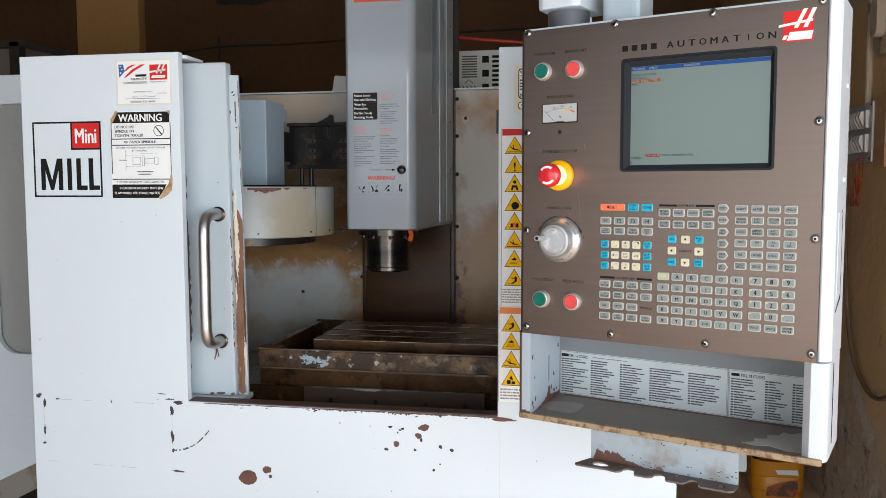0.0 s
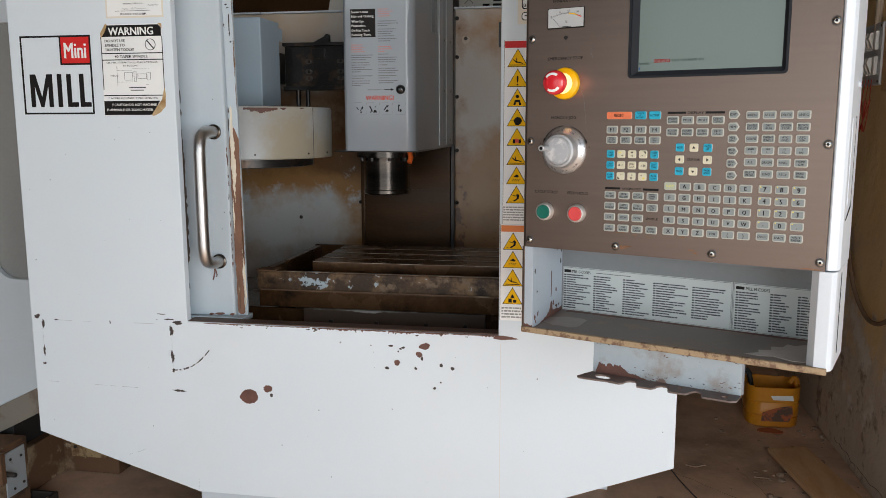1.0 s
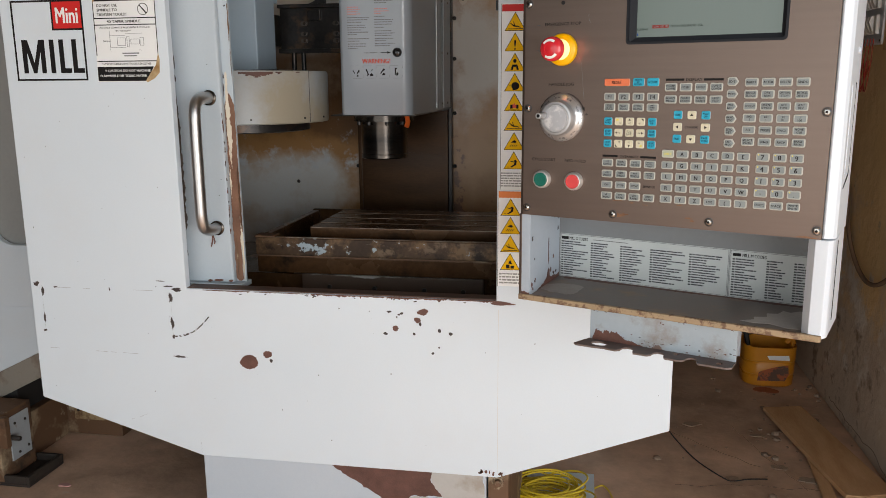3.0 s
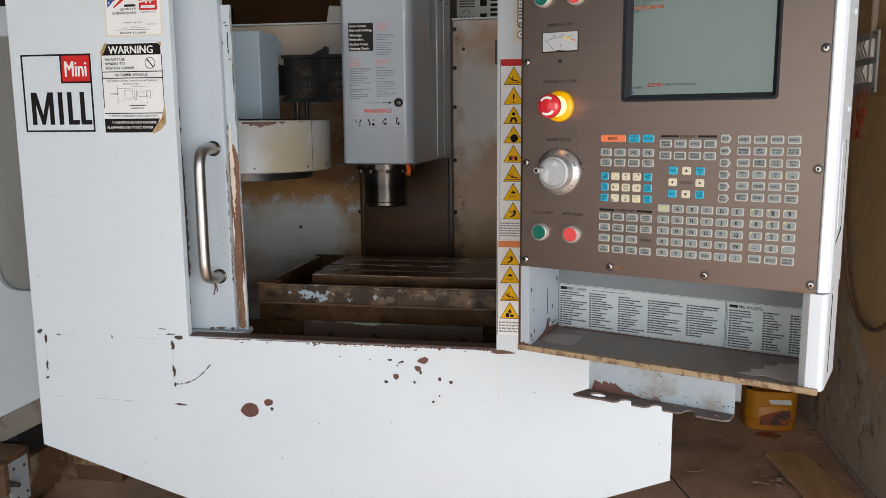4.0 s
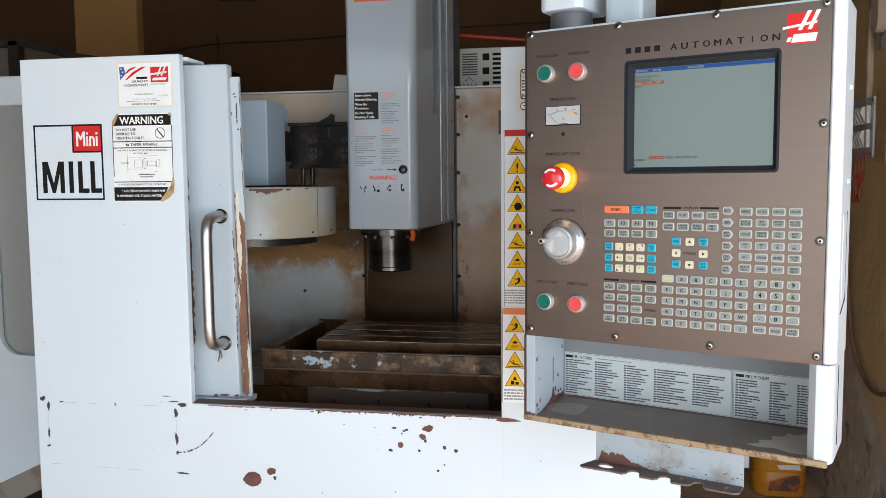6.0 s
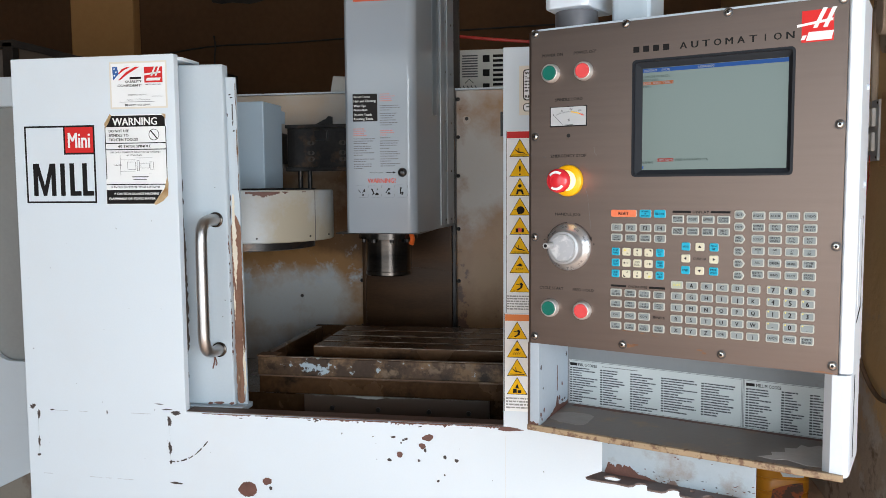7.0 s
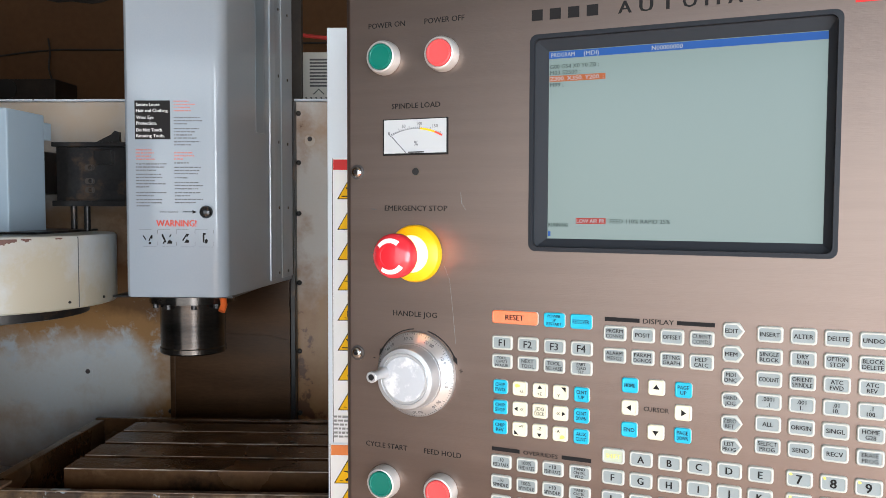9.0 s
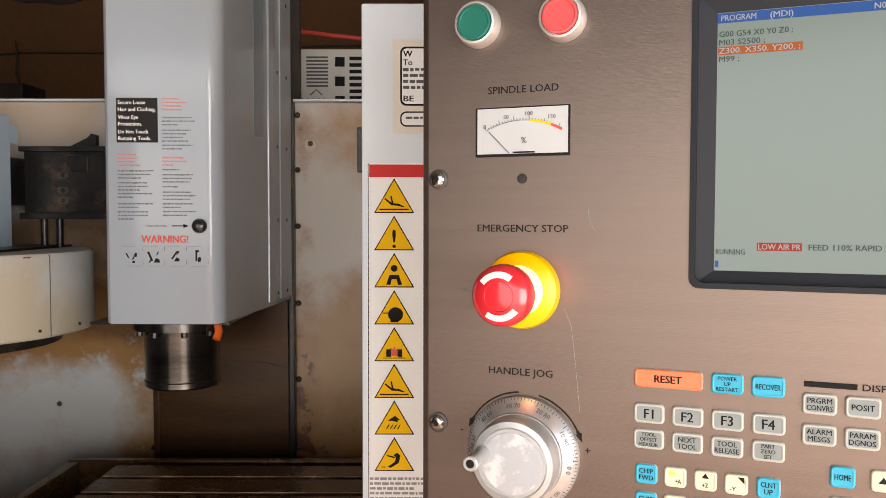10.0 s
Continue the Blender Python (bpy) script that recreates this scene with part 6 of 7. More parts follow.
# emergency stop
ea, ev = 0.0588, 0.2585
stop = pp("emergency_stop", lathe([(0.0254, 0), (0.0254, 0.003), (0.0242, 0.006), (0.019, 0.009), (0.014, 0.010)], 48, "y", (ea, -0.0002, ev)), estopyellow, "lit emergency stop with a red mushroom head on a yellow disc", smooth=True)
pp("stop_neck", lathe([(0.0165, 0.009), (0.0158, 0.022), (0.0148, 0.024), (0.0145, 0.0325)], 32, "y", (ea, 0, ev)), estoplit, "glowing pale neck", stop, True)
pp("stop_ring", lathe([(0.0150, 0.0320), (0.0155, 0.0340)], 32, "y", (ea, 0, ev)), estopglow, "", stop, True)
mush = pp("stop_head", lathe([(0.0168, 0.0340), (0.0187, 0.0358), (0.0190, 0.0410), (0.0185, 0.0450), (0.0162, 0.0480), (0.0112, 0.0498), (0.0092, 0.0501), (0.0088, 0.0495), (0.003, 0.0503)], 48, "y", (ea, 0, ev)), estopred, "red mushroom head", stop, True)
for off in (55, 235):
    arrow = [(ea + r * math.cos(radians(a)), ev + r * math.sin(radians(a))) for r, aa in ((0.0150, np.linspace(off, off + 88, 10)), (0.0112, np.linspace(off + 88, off, 10))) for a in aa]
    b = bmesh.new()
    vs = [b.verts.new((x, -(0.0506 - 0.36 * max(0, math.hypot(x - ea, z - ev) - 0.0112)), z)) for x, z in arrow]
    for i in range(9):
        b.faces.new((vs[i], vs[i + 1], vs[18 - i], vs[19 - i]))
    pp("turn_arrow", b, whiteprint, "", mush)

# jog dial
da, dv = 0.0602, 0.1512
dial = pp("jog_dial", lathe([(0.0378, 0.0), (0.0378, 0.0035), (0.0372, 0.0045), (0.0290, 0.0106), (0.0285, 0.0125)], 72, "y", (da, -0.0002, dv)), dialring, "scuffed aluminium jog dial with a graduated ring", smooth=True)
ticks = bmesh.new()
for i in range(100):
    a = 2 * math.pi * i / 100
    r0, r1 = (0.0345, 0.0372) if i % 10 == 0 else (0.0353, 0.0372) if i % 5 == 0 else (0.0360, 0.0372)
    w = 0.0075
    vs = [ticks.verts.new((da + r * math.cos(a + d), -(0.0045 + (0.0372 - r) * 0.746 + 0.0003), dv + r * math.sin(a + d))) for r, d in ((r0, -w), (r1, -w), (r1, w), (r0, w))]
    ticks.faces.new(vs)
pp("dial_ticks", ticks, greyprint, "", dial)
for i in range(10):
    a = radians(98 - 36 * i)
    num = text(DIAL[i], 0, 0, 0, 0.0030, greyprint, dial, name="dial_number")
    num.matrix_basis = Matrix.Translation((da + 0.0328 * math.cos(a), -0.0083, dv + 0.0328 * math.sin(a))) @ Matrix.Rotation(-(a - math.pi / 2), 4, "Y") @ Matrix.Rotation(radians(-30), 4, "X")
knob = pp("dial_knob", lathe([(0.0282, 0.0105), (0.0280, 0.0140), (0.0272, 0.0235), (0.0262, 0.0255), (0.0228, 0.0260), (0.0223, 0.0253), (0.0217, 0.0260), (0.0205, 0.0260)], 64, "y", (da, 0, dv)), dialmetal, "", dial, True)
pp("knob_plate", lathe([(0.0198, 0.0256), (0.0195, 0.0264), (0.0180, 0.0266), (0.0010, 0.0266)], 48, "y", (da, 0, dv)), scuffed, "scratched grey knob plate", knob, True)
pp("dial_pin", lathe([(0.0052, 0.0245), (0.0050, 0.030), (0.0040, 0.034), (0.0040, 0.044), (0.0048, 0.0465), (0.0048, 0.0495), (0.0042, 0.0500)], 20, "y", (da - 0.0190, 0, dv + 0.0045)), dialmetal, "", dial, True)
pp("pin_hole", lathe([(0.0028, 0.0499), (0.0026, 0.0503)], 12, "y", (da - 0.0190, 0, dv + 0.0045)), black, "", dial)
for a_from, a_to in ((95, 152), (75, 24)):
    pts = [(da + r * math.cos(radians(a)), dv + r * math.sin(radians(a))) for r, aa in ((0.0405, np.linspace(a_from, a_to, 14)), (0.0395, np.linspace(a_to, a_from, 14))) for a in aa]
    pts[13:15] = [(da + r * math.cos(radians(a_to)), dv + r * math.sin(radians(a_to))) for r in (0.0412, 0.0388)]
    sheet("dial_arrow", pts, -0.0004, black, face)
    s = 1 if a_from > 90 else -1
    c0 = (da + 0.040 * math.cos(radians(a_to)), dv + 0.040 * math.sin(radians(a_to)))
    dx, dz = -s * math.sin(radians(a_to)), s * math.cos(radians(a_to))
    nx_, nz_ = math.cos(radians(a_to)), math.sin(radians(a_to))
    sheet("dial_arrow", [(c0[0] + 0.0022 * nx_, c0[1] + 0.0022 * nz_), (c0[0] + 0.006 * dx, c0[1] + 0.006 * dz), (c0[0] - 0.0022 * nx_, c0[1] - 0.0022 * nz_)], -0.0004, black, face)
text("-", da - 0.0430, -0.0004, dv + 0.012, 0.005, black, face)
text("+", da + 0.0425, -0.0004, dv + 0.006, 0.005, black, face)

# keypad
SIZES = {"std": (0.0184, 0.0124), "sq": (0.0133, 0.0125), "reset": (0.0408, 0.0116), "tag": (0.0160, 0.0128)}
FACES = {"grey": keygrey, "blue": keyblue, "cream": keycream, "orange": keyorange, "shift": keyshift}
KEYMESH = {}


def key_mesh(kind, colour):
    """A domed key: a pale rim that rises from the plate round a coloured face."""
    if (kind, colour) in KEYMESH:
        return KEYMESH[kind, colour]
    w, h = SIZES[kind]

    def outline(inset):
        if kind == "tag":
            q = 0.0022 - inset * 0.4
            x0, x1, z1 = -w / 2 + inset, w / 2 - inset, h / 2 - inset
            return [(x1, 0), (x1 - 0.004, z1), (x0 + q, z1), (x0, z1 - q), (x0, -z1 + q), (x0 + q, -z1), (x1 - 0.004, -z1)]
        return rrect(w - 2 * inset, h - 2 * inset, 0.0024 - inset * 0.5, 3)
    b = bmesh.new()
    rings = [[b.verts.new((x, y, z)) for x, z in outline(i)] for i, y in ((0.0, 0.0), (0.0002, -0.0014), (0.0007, -0.0021), (0.0014, -0.0022), (0.0017, -0.0018))]
    n = len(rings[0])
    for p, q in zip(rings, rings[1:]):
        for i in range(n):
            b.faces.new((p[i], p[(i + 1) % n], q[(i + 1) % n], q[i]))
    top = b.faces.new(rings[-1])
    bmesh.ops.recalc_face_normals(b, faces=b.faces)
    for f in b.faces:
        f.smooth = f is not top
        f.material_index = 0
    top.material_index = 1
    if colour != "grey" and colour != "shift":
        for f in b.faces:
            f.material_index = 1 if f is top or max(abs(v.co.y) for v in f.verts) > 0.0019 else 0
    me = bpy.data.meshes.new("key")
    b.to_mesh(me)
    b.free()
    me.materials.append(keyrim)
    me.materials.append(FACES[colour])
    KEYMESH[kind, colour] = me
    return me


ARROWS = {"up": (0, 1), "down": (0, -1), "left": (-1, 0), "right": (1, 0), "+Z": (0, 1), "-Z": (0, -1), "+X": (-1, 0), "-X": (1, 0), "-Y": (1, 1), "+Y": (-1, -1)}
for lines, a, v, kind, colour, size in KEYPAD:
    key = new("key", key_mesh(kind, colour))
    key.parent = pendant
    key.matrix_basis = Matrix.Translation((a, 0.0, v))
    if colour != "grey":
        key["label"] = f"{colour if colour != 'shift' else 'olive'} key"
    w, h = SIZES[kind]
    wx = w - 0.0048
    y = -0.0021
    name = lines[0]
    if name in ARROWS:
        ux, uz = ARROWS[name]
        letter = name[0] in "+-"
        ox_, oz_ = (ux * 0.0026 if letter else 0), (uz * 0.0026 if letter else 0)
        s = 0.0020 if letter else 0.0025
        if ux and uz:
            q = [(ox_ + ux * s, oz_ + uz * s), (ox_ - ux * s * 0.9, oz_ + uz * s), (ox_ + ux * s, oz_ - uz * s * 0.9)]
        else:
            q = [(ox_ + ux * s, oz_ + uz * s), (ox_ - ux * s * 0.5 + uz * s, oz_ - uz * s * 0.5 + ux * s), (ox_ - ux * s * 0.5 - uz * s, oz_ - uz * s * 0.5 - ux * s)]
        sheet("arrow_mark", q, y, black, key)
        if letter:
            text(name, -ux * 0.0018 if ux else 0, y, -uz * 0.0026 if uz else 0, 0.0026, black, key, 0.0036)
        continue
    if name in ("+A", "-A"):
        s = 1 if name == "+A" else -1
        text(name, s * 0.0018, y, -s * 0.0022, 0.0026, black, key, 0.0036)
        sheet("yellow_mark", blob(-s * 0.0020, s * 0.0024, 0.0022, 0.0016, rng, 10, 0.2), y, shiftyellow, key)
        continue
    ink = shiftyellow if colour == "shift" else black
    n = len(lines)
    height = size or (0.0033 if n == 1 else 0.0030 if n == 2 else 0.0023)
    for i, s in enumerate(lines):
        raw = WORDS[s][1] * height / 0.69
        text(s, -0.0012 if kind == "tag" else 0.0, y, ((n - 1) / 2 - i) * (height * 1.38), height, ink, key, min(raw * 0.95, wx if kind != "tag" else 0.0095), name="legend")
    if name in "789456123-0." and len(name) == 1:
        sheet("yellow_mark", blob(-0.0058, 0.0034, 0.0011, 0.0011, rng, 8, 0.2), y, shiftyellow, key)

for a0_, a1_, v in ((0.1318, 0.1566, 0.0929), (0.1933, 0.2180, 0.0929), (0.2276, 0.2551, 0.2104), (0.2838, 0.3118, 0.2104)):
    pp("group_bar", prism(rect(a0_, a1_, v - 0.0016, v + 0.0016), 0.0006, "y", -0.0005), black, "", face)
text("OVERRIDES", 0.175, -0.0004, 0.0929, 0.0034, black, face, 0.0300)
text("DISPLAY", 0.2697, -0.0004, 0.2104, 0.0038, black, face, 0.0240)
text("CURSOR", 0.2692, -0.0004, 0.1407, 0.0036, black, face, 0.0195)
text("SPINDLE", 0.2089, -0.0004, 0.0473, 0.0034, black, face, 0.0190)

# rust runs and scratches on the steel
rustmark = mat("rust_mark", (0.17, 0.07, 0.03), (0.27, 0.14, 0.075), 0.7, scale=60, fine=400, bump=0.1)
for a, v, w, h in ((0.165, -0.001, 0.007, 0.002), (0.172, 0.0015, 0.004, 0.0016), (0.158, 0.0, 0.004, 0.003), (0.16, 0.0225, 0.007, 0.0008), (0.183, 0.0205, 0.004, 0.0007), (0.2575, 0.0220, 0.005, 0.0008), (0.272, 0.003, 0.006, 0.0010), (0.278, -0.001, 0.004, 0.0012), (0.203, 0.0185, 0.004, 0.0006), (0.44, -0.0105, 0.012, 0.0012)):
    sheet("rust_stain", blob(a, v, w, h, rng, 18, 0.5), -0.0003, rustmark, face)
for a, v, w, h in ((0.0165, 0.2975, 0.003, 0.0004), (0.0175, 0.258, 0.004, 0.0004), (0.0195, 0.2565, 0.003, 0.0004), (0.022, 0.263, 0.002, 0.0004)):
    sheet("scratch", blob(a, v, w, h, rng, 10, 0.3), -0.0003, greyprint, face)
pp("scratch", tube([(0.0865, -0.0002, 0.248), (0.0915, -0.0002, 0.236), (0.0940, -0.0002, 0.215), (0.0975, -0.0002, 0.181)], 0.00010, 4), keygrey, "", face)
pp("scratch", tube([(0.1015, -0.0002, 0.3125), (0.1025, -0.0002, 0.303), (0.1060, -0.0002, 0.2975)], 0.00012, 4), keygrey, "", face)

# code cards in the tray
CY = 0.1622
card = sheet("code_card", rect(-0.0070, 0.302, -0.1535, -0.071), CY, cardpaper, pendant, label="pale printed card of machine codes")
card2 = sheet("code_card", rect(0.3035, 0.4400, -0.1535, -0.071), CY, cardpaper, pendant, label="pale printed card of machine codes")
for c, x0, x1 in ((card, -0.0070, 0.302), (card2, 0.3035, 0.4400)):
    for r in (rect(x0 + 0.001, x1 - 0.001, -0.0725, -0.0720), rect(x0 + 0.001, x1 - 0.001, -0.1525, -0.1520), rect(x0 + 0.001, x0 + 0.0015, -0.152, -0.0725), rect(x1 - 0.0015, x1 - 0.001, -0.152, -0.0725)):
        sheet("card_rule", r, CY - 0.0003, greyprint, c)
sheet("name_bar", rect(-0.0045, 0.0095, -0.0818, -0.0764), CY - 0.0003, black, card)
text("MILL G CODES", 0.0295, CY - 0.0004, -0.0791, 0.0054, black, card, 0.0365)
sheet("name_bar", rect(0.3075, 0.321, -0.0815, -0.0765), CY - 0.0003, black, card2)
text("MILL M CODES", 0.3425, CY - 0.0004, -0.0791, 0.0054, black, card2, 0.0385)
bars("small_print", 0.058, 0.136, -0.0803, -0.0778, 1, CY - 0.0003, greyprint, card, rng)
cardink = plain("card_print", (0.075, 0.08, 0.085), 0.6, spec=0.2)


def code_list(host, x0, width, top, rows):
    """A column of entries: a short code and a line of print after it, each as long as it happens to be."""
    b = bmesh.new()
    for i in range(rows):
        z = top - 0.00445 * i
        if z < -0.1500:
            break
        join(b, prism(rect(x0, x0 + 0.0042, z - 0.0025, z), 0.0003, "y", CY - 0.0003))
        x, end = x0 + 0.0052, x0 + width * rng.choice((0.45, 0.62, 0.75, 0.85, 0.95)) * rng.uniform(0.92, 1.05)
        while x < end:
            w = min(rng.uniform(0.0030, 0.0120), end - x + 0.001)
            join(b, prism(rect(x, x + w, z - 0.0024 * rng.uniform(0.75, 1.0), z), 0.0003, "y", CY - 0.0003))
            x += w + 0.0006
    part("small_print", b, cardink, host)


for x0, width, top, rows in ((-0.0045, 0.053, -0.0850, 15), (0.0540, 0.052, -0.0840, 15), (0.1105, 0.050, -0.0845, 15), (0.1660, 0.063, -0.0850, 14), (0.2350, 0.061, -0.0855, 13)):
    code_list(card, x0, width, top, rows)
for x0, width, top, rows in ((0.3075, 0.044, -0.0855, 15), (0.3625, 0.038, -0.0840, 15), (0.4050, 0.032, -0.0840, 15)):
    code_list(card2, x0, width, top, rows)

# hook bracket under the tray
brk = pp("hook_bracket", bx(0.112, 0.352, 0.020, 0.0235, -0.222, -0.161, 0.0008), bracketpaint, "grey bracket with the paint flaking off")
top = []
for i in range(70):
    a = 0.117 + 0.092 * i / 69
    f = min(1.0, (a - 0.115) / 0.008) * min(1.0, (0.212 - a) / 0.055)
    top.append((a, -0.2215 + 0.021 * f * (0.80 + 0.30 * noise.noise((a * 90, 0.7, 0)) + 0.22 * noise.noise((a * 330, 2.1, 0)))))
sheet("peeled_patch", [(0.212, -0.2222), (0.117, -0.2222), *top], 0.0194, brownchip, brk, label="bare brown metal where the paint peeled")
for i in range(110):
    a = rng.uniform(0.114, 0.350)
    v = rng.choice((-0.219, -0.216, -0.206, -0.163, -0.163, -0.165, -0.167)) + rng.gauss(0, 0.003)
    sheet("paint_fleck", blob(a, min(max(v, -0.221), -0.1625), rng.uniform(0.0006, 0.0026), rng.uniform(0.0003, 0.0009), rng, 9, 0.5), 0.0195, brownchip if i % 4 else darkchip, brk)


def slit_hole(cx, cy, rx, ry, back, n=14):
    """Turns of an outline that runs left along its back edge: down a hair-wide slit, round a hole and back."""
    ang = np.linspace(radians(88), radians(-268), n)
    return [(cx + 0.0001, back), *[(cx + rx * math.cos(a), cy + ry * math.sin(a)) for a in ang], (cx - 0.0001, back)]


fl = [(0.352, 0.0235), *slit_hole(0.332, 0.002, 0.0048, 0.0048, 0.0235), *slit_hole(0.262, 0.010, 0.0042, 0.0042, 0.0235), *slit_hole(0.137, 0.001, 0.0140, 0.0105, 0.0235, 20), (0.112, 0.0235), (0.104, 0.002), (0.098, -0.016), (0.104, -0.020), (0.128, -0.019), (0.150, -0.016),
      (0.170, -0.018), (0.176, -0.012), (0.177, -0.002), (0.183, 0.004), (0.190, 0.005), (0.196, 0.000), (0.197, -0.010), (0.200, -0.017), (0.222, -0.016), (0.227, -0.010), (0.228, -0.001), (0.234, 0.006), (0.241, 0.006), (0.246, 0.001), (0.247, -0.009), (0.251, -0.016), (0.275, -0.015),
      (0.280, -0.009), (0.281, 0.000), (0.287, 0.006), (0.293, 0.006), (0.298, 0.001), (0.299, -0.009), (0.303, -0.015), (0.344, -0.014), (0.352, -0.008)]
pp("hook_flange", prism(fl, 0.003, "z", -0.2225), worn("flange_paint", (0.13, 0.095, 0.085), (0.36, 0.34, 0.31), 0.64, 0.03, 18.0, 0.5), "dark notched flange", brk)

# hub and arm above
hub = pp("hub", lathe([(0.036, 0.505), (0.036, 0.540), (0.034, 0.546)], 32, "z", (0.036, 0.085, 0)), plain("hub_grey", (0.16, 0.16, 0.17), 0.4, 0.4), "dark swivel ring", smooth=True)
pp("hub_block", prism([(-0.001, 0.040), (0.010, 0.034), (0.064, 0.034), (0.076, 0.040), (0.080, 0.14), (-0.006, 0.14)], 0.24, "z", 0.541, 0.005), housing, "white swivel block", hub)
pp("hub_block", bx(0.105, 0.170, 0.06, 0.14, 0.5065, 0.70, 0.012, 3), doorpaint, "pale grey cable box", hub)

arm = tagged(empty("pendant_arm", pose(0.014, 1.47, 1.862)), "white tubular arm that carries the control pendant", "support arm")
b = bx(-0.04, 0.04, -0.05, 1.20, 0.0, 0.08, 0.01)
part("arm_tube", b, housing, arm)
part("arm_post", bx(-0.04, 0.04, 1.155, 1.20, -0.23, 0.0, 0.006), housing, arm)

# ---- neighbouring machine ----
near = tagged(empty("neighbour_machine", pose(-2.2, 2.3, 0)), "white machine cabinet with a rounded grey window and rusty base", "machine")
NI = Matrix.Translation((2.2, -2.3, 0))


def npart(name, bm, material, label="", parent=None, smooth=False):
    bm.transform(NI)
    return part(name, bm, material, parent or near, label, smooth)


winmat = mat("dusty_window", (0.30, 0.31, 0.30), (0.36, 0.37, 0.36), 0.3, scale=2, fine=80, bump=0.02)
npart("top_cover", bx(-3.2, -1.5, 2.31, 3.3, 1.58, 1.672, 0.006), white, "white top cover")
npart("window", bx(-3.0, -1.5, 2.335, 2.345, 0.62, 1.58), winmat, "grey dusty window")
corner = [(-1.5, 0.57), (-1.5, 0.775)] + [(-1.775 - 0.07 * math.sin(radians(a)), 0.845 - 0.07 * math.cos(radians(a))) for a in range(0, 91, 10)] + [(-1.845, 1.579), (-3.2, 1.579), (-3.2, 0.55)]
npart("door_sheet", prism(corner, 0.02, "y", 2.31, 0.003), white, "white door sheet with a rounded window corner")
npart("skirt", prism([(-2.45, 0.057), (-1.893, 0.330), (-1.5, 0.522), (-1.5, 0.57), (-3.2, 0.555), (-3.2, 0.057)], 0.02, "y", 2.335, 0.003), white, "white lower skirt")
npart("skirt_band", prism([(-2.45, -0.03), (-1.904, 0.235), (-1.5, 0.44), (-1.5, 0.53), (-1.893, 0.34), (-2.45, 0.065)], 0.01, "y", 2.350, 0.001), worn("band_paint", (0.28, 0.25, 0.21), (0.15, 0.10, 0.07), 0.58, 0.08, 8.0, 0.6), "dull grey-brown strip under the skirt")
npart("body", bx(-3.2, -1.5, 2.365, 3.3, 0.46, 1.58, 0.004), darkiron)
npart("base", bx(-3.1, -1.62, 2.575, 3.2, 0.0, 0.35, 0.004), rustbase, "rust-stained base")
npart("base_side", bx(-2.4, -1.838, 2.335, 2.574, 0.0, 0.165, 0.003), rustbase, "rusty brown side casting")
# solid black block: the hole's darkness is put into its colour
npart("dark_hole_block", bx(-2.4, -1.868, 2.362, 2.574, 0.166, 0.30, 0.003), blackrubber, "black block in place of the dark opening over the casting")
plate = npart("base_plate", bx(-1.803, -1.663, 2.566, 2.5745, 0.063, 0.122, 0.001), worn("plate_cream", (0.42, 0.30, 0.16), (0.16, 0.085, 0.04), 0.52, 0.06, 18.0, 0.6), "cream plate run over with rust")
npart("plate_bolt", lathe([(0.006, 0), (0.006, 0.004), (0.004, 0.006)], 10, "y", (-1.785, 2.5658, 0.10)), darkiron, "", plate, True)
footpaint = worn("foot_paint", (0.42, 0.45, 0.47), (0.20, 0.12, 0.06), 0.60, 0.03, 12.0, 0.6)
foot = npart("foot_bracket", bx(-2.05, -1.793, 2.165, 2.325, 0.012, 0.238, 0.004), rustbase, "rusty levelling bracket")
npart("foot_face", bx(-1.7928, -1.788, 2.212, 2.305, 0.065, 0.216, 0.001), footpaint, "worn blue-white face plate", foot)
for y, z in ((2.235, 0.19), (2.285, 0.185), (2.245, 0.085), (2.29, 0.09)):
    npart("plate_screw", lathe([(0.005, -1.7882), (0.004, -1.785)], 10, "x", (0, y, z)), darkiron, "", foot, True)
npart("foot_bolt", lathe([(0.008, -1.80), (0.008, -1.745), (0.006, -1.742)], 12, "x", (0, 2.20, 0.155)), darkiron, "", foot, True)
npart("foot_lug", bx(-1.80, -1.768, 2.168, 2.19, 0.13, 0.235, 0.003), rustbase, "", foot)
npart("foot_plate", bx(-2.0, -1.704, 2.167, 2.345, 0.0, 0.010, 0.003), darkiron, "dark iron floor tray", foot)
for r in ((-1.716, -1.704, 2.167, 2.345), (-2.0, -1.716, 2.167, 2.179), (-1.80, -1.716, 2.333, 2.345)):
    npart("foot_rim", bx(*r, 0.010, 0.036, 0.003), darkiron, "", foot)
tagged(part("paper_crumb", prism(blob(-1.60, 2.20, 0.018, 0.012, rng, 16, 0.25), 0.004, "z", 0.001), plain("crumb_red", (0.55, 0.30, 0.27), 0.7)), "small torn red and white paper scrap on the floor", "paper scrap")

# dark frame far behind the enclosure
fr = tagged(empty("storage_frame", pose(-3.4, 4.0, 0)), "dark steel cab-like frame with dull panels behind the machines", "frame")
part("post", bx(0.315, 0.378, 0, 0.05, 0, 2.115, 0.004), darkiron, fr)
part("post", bx(-0.55, -0.49, 0, 0.05, 0, 2.115, 0.004), darkiron, fr)
part("rail", bx(-0.55, 0.378, 0.0, 0.05, 2.085, 2.125, 0.004), darkiron, fr)
part("sloping_rail", prism([(0.37, 2.128), (0.55, 2.083), (0.745, 2.030), (1.0, 1.985), (1.0, 1.93), (0.745, 1.985), (0.55, 2.045), (0.37, 2.088)], 0.05, "y", 0.0, 0.003), darkiron, fr)
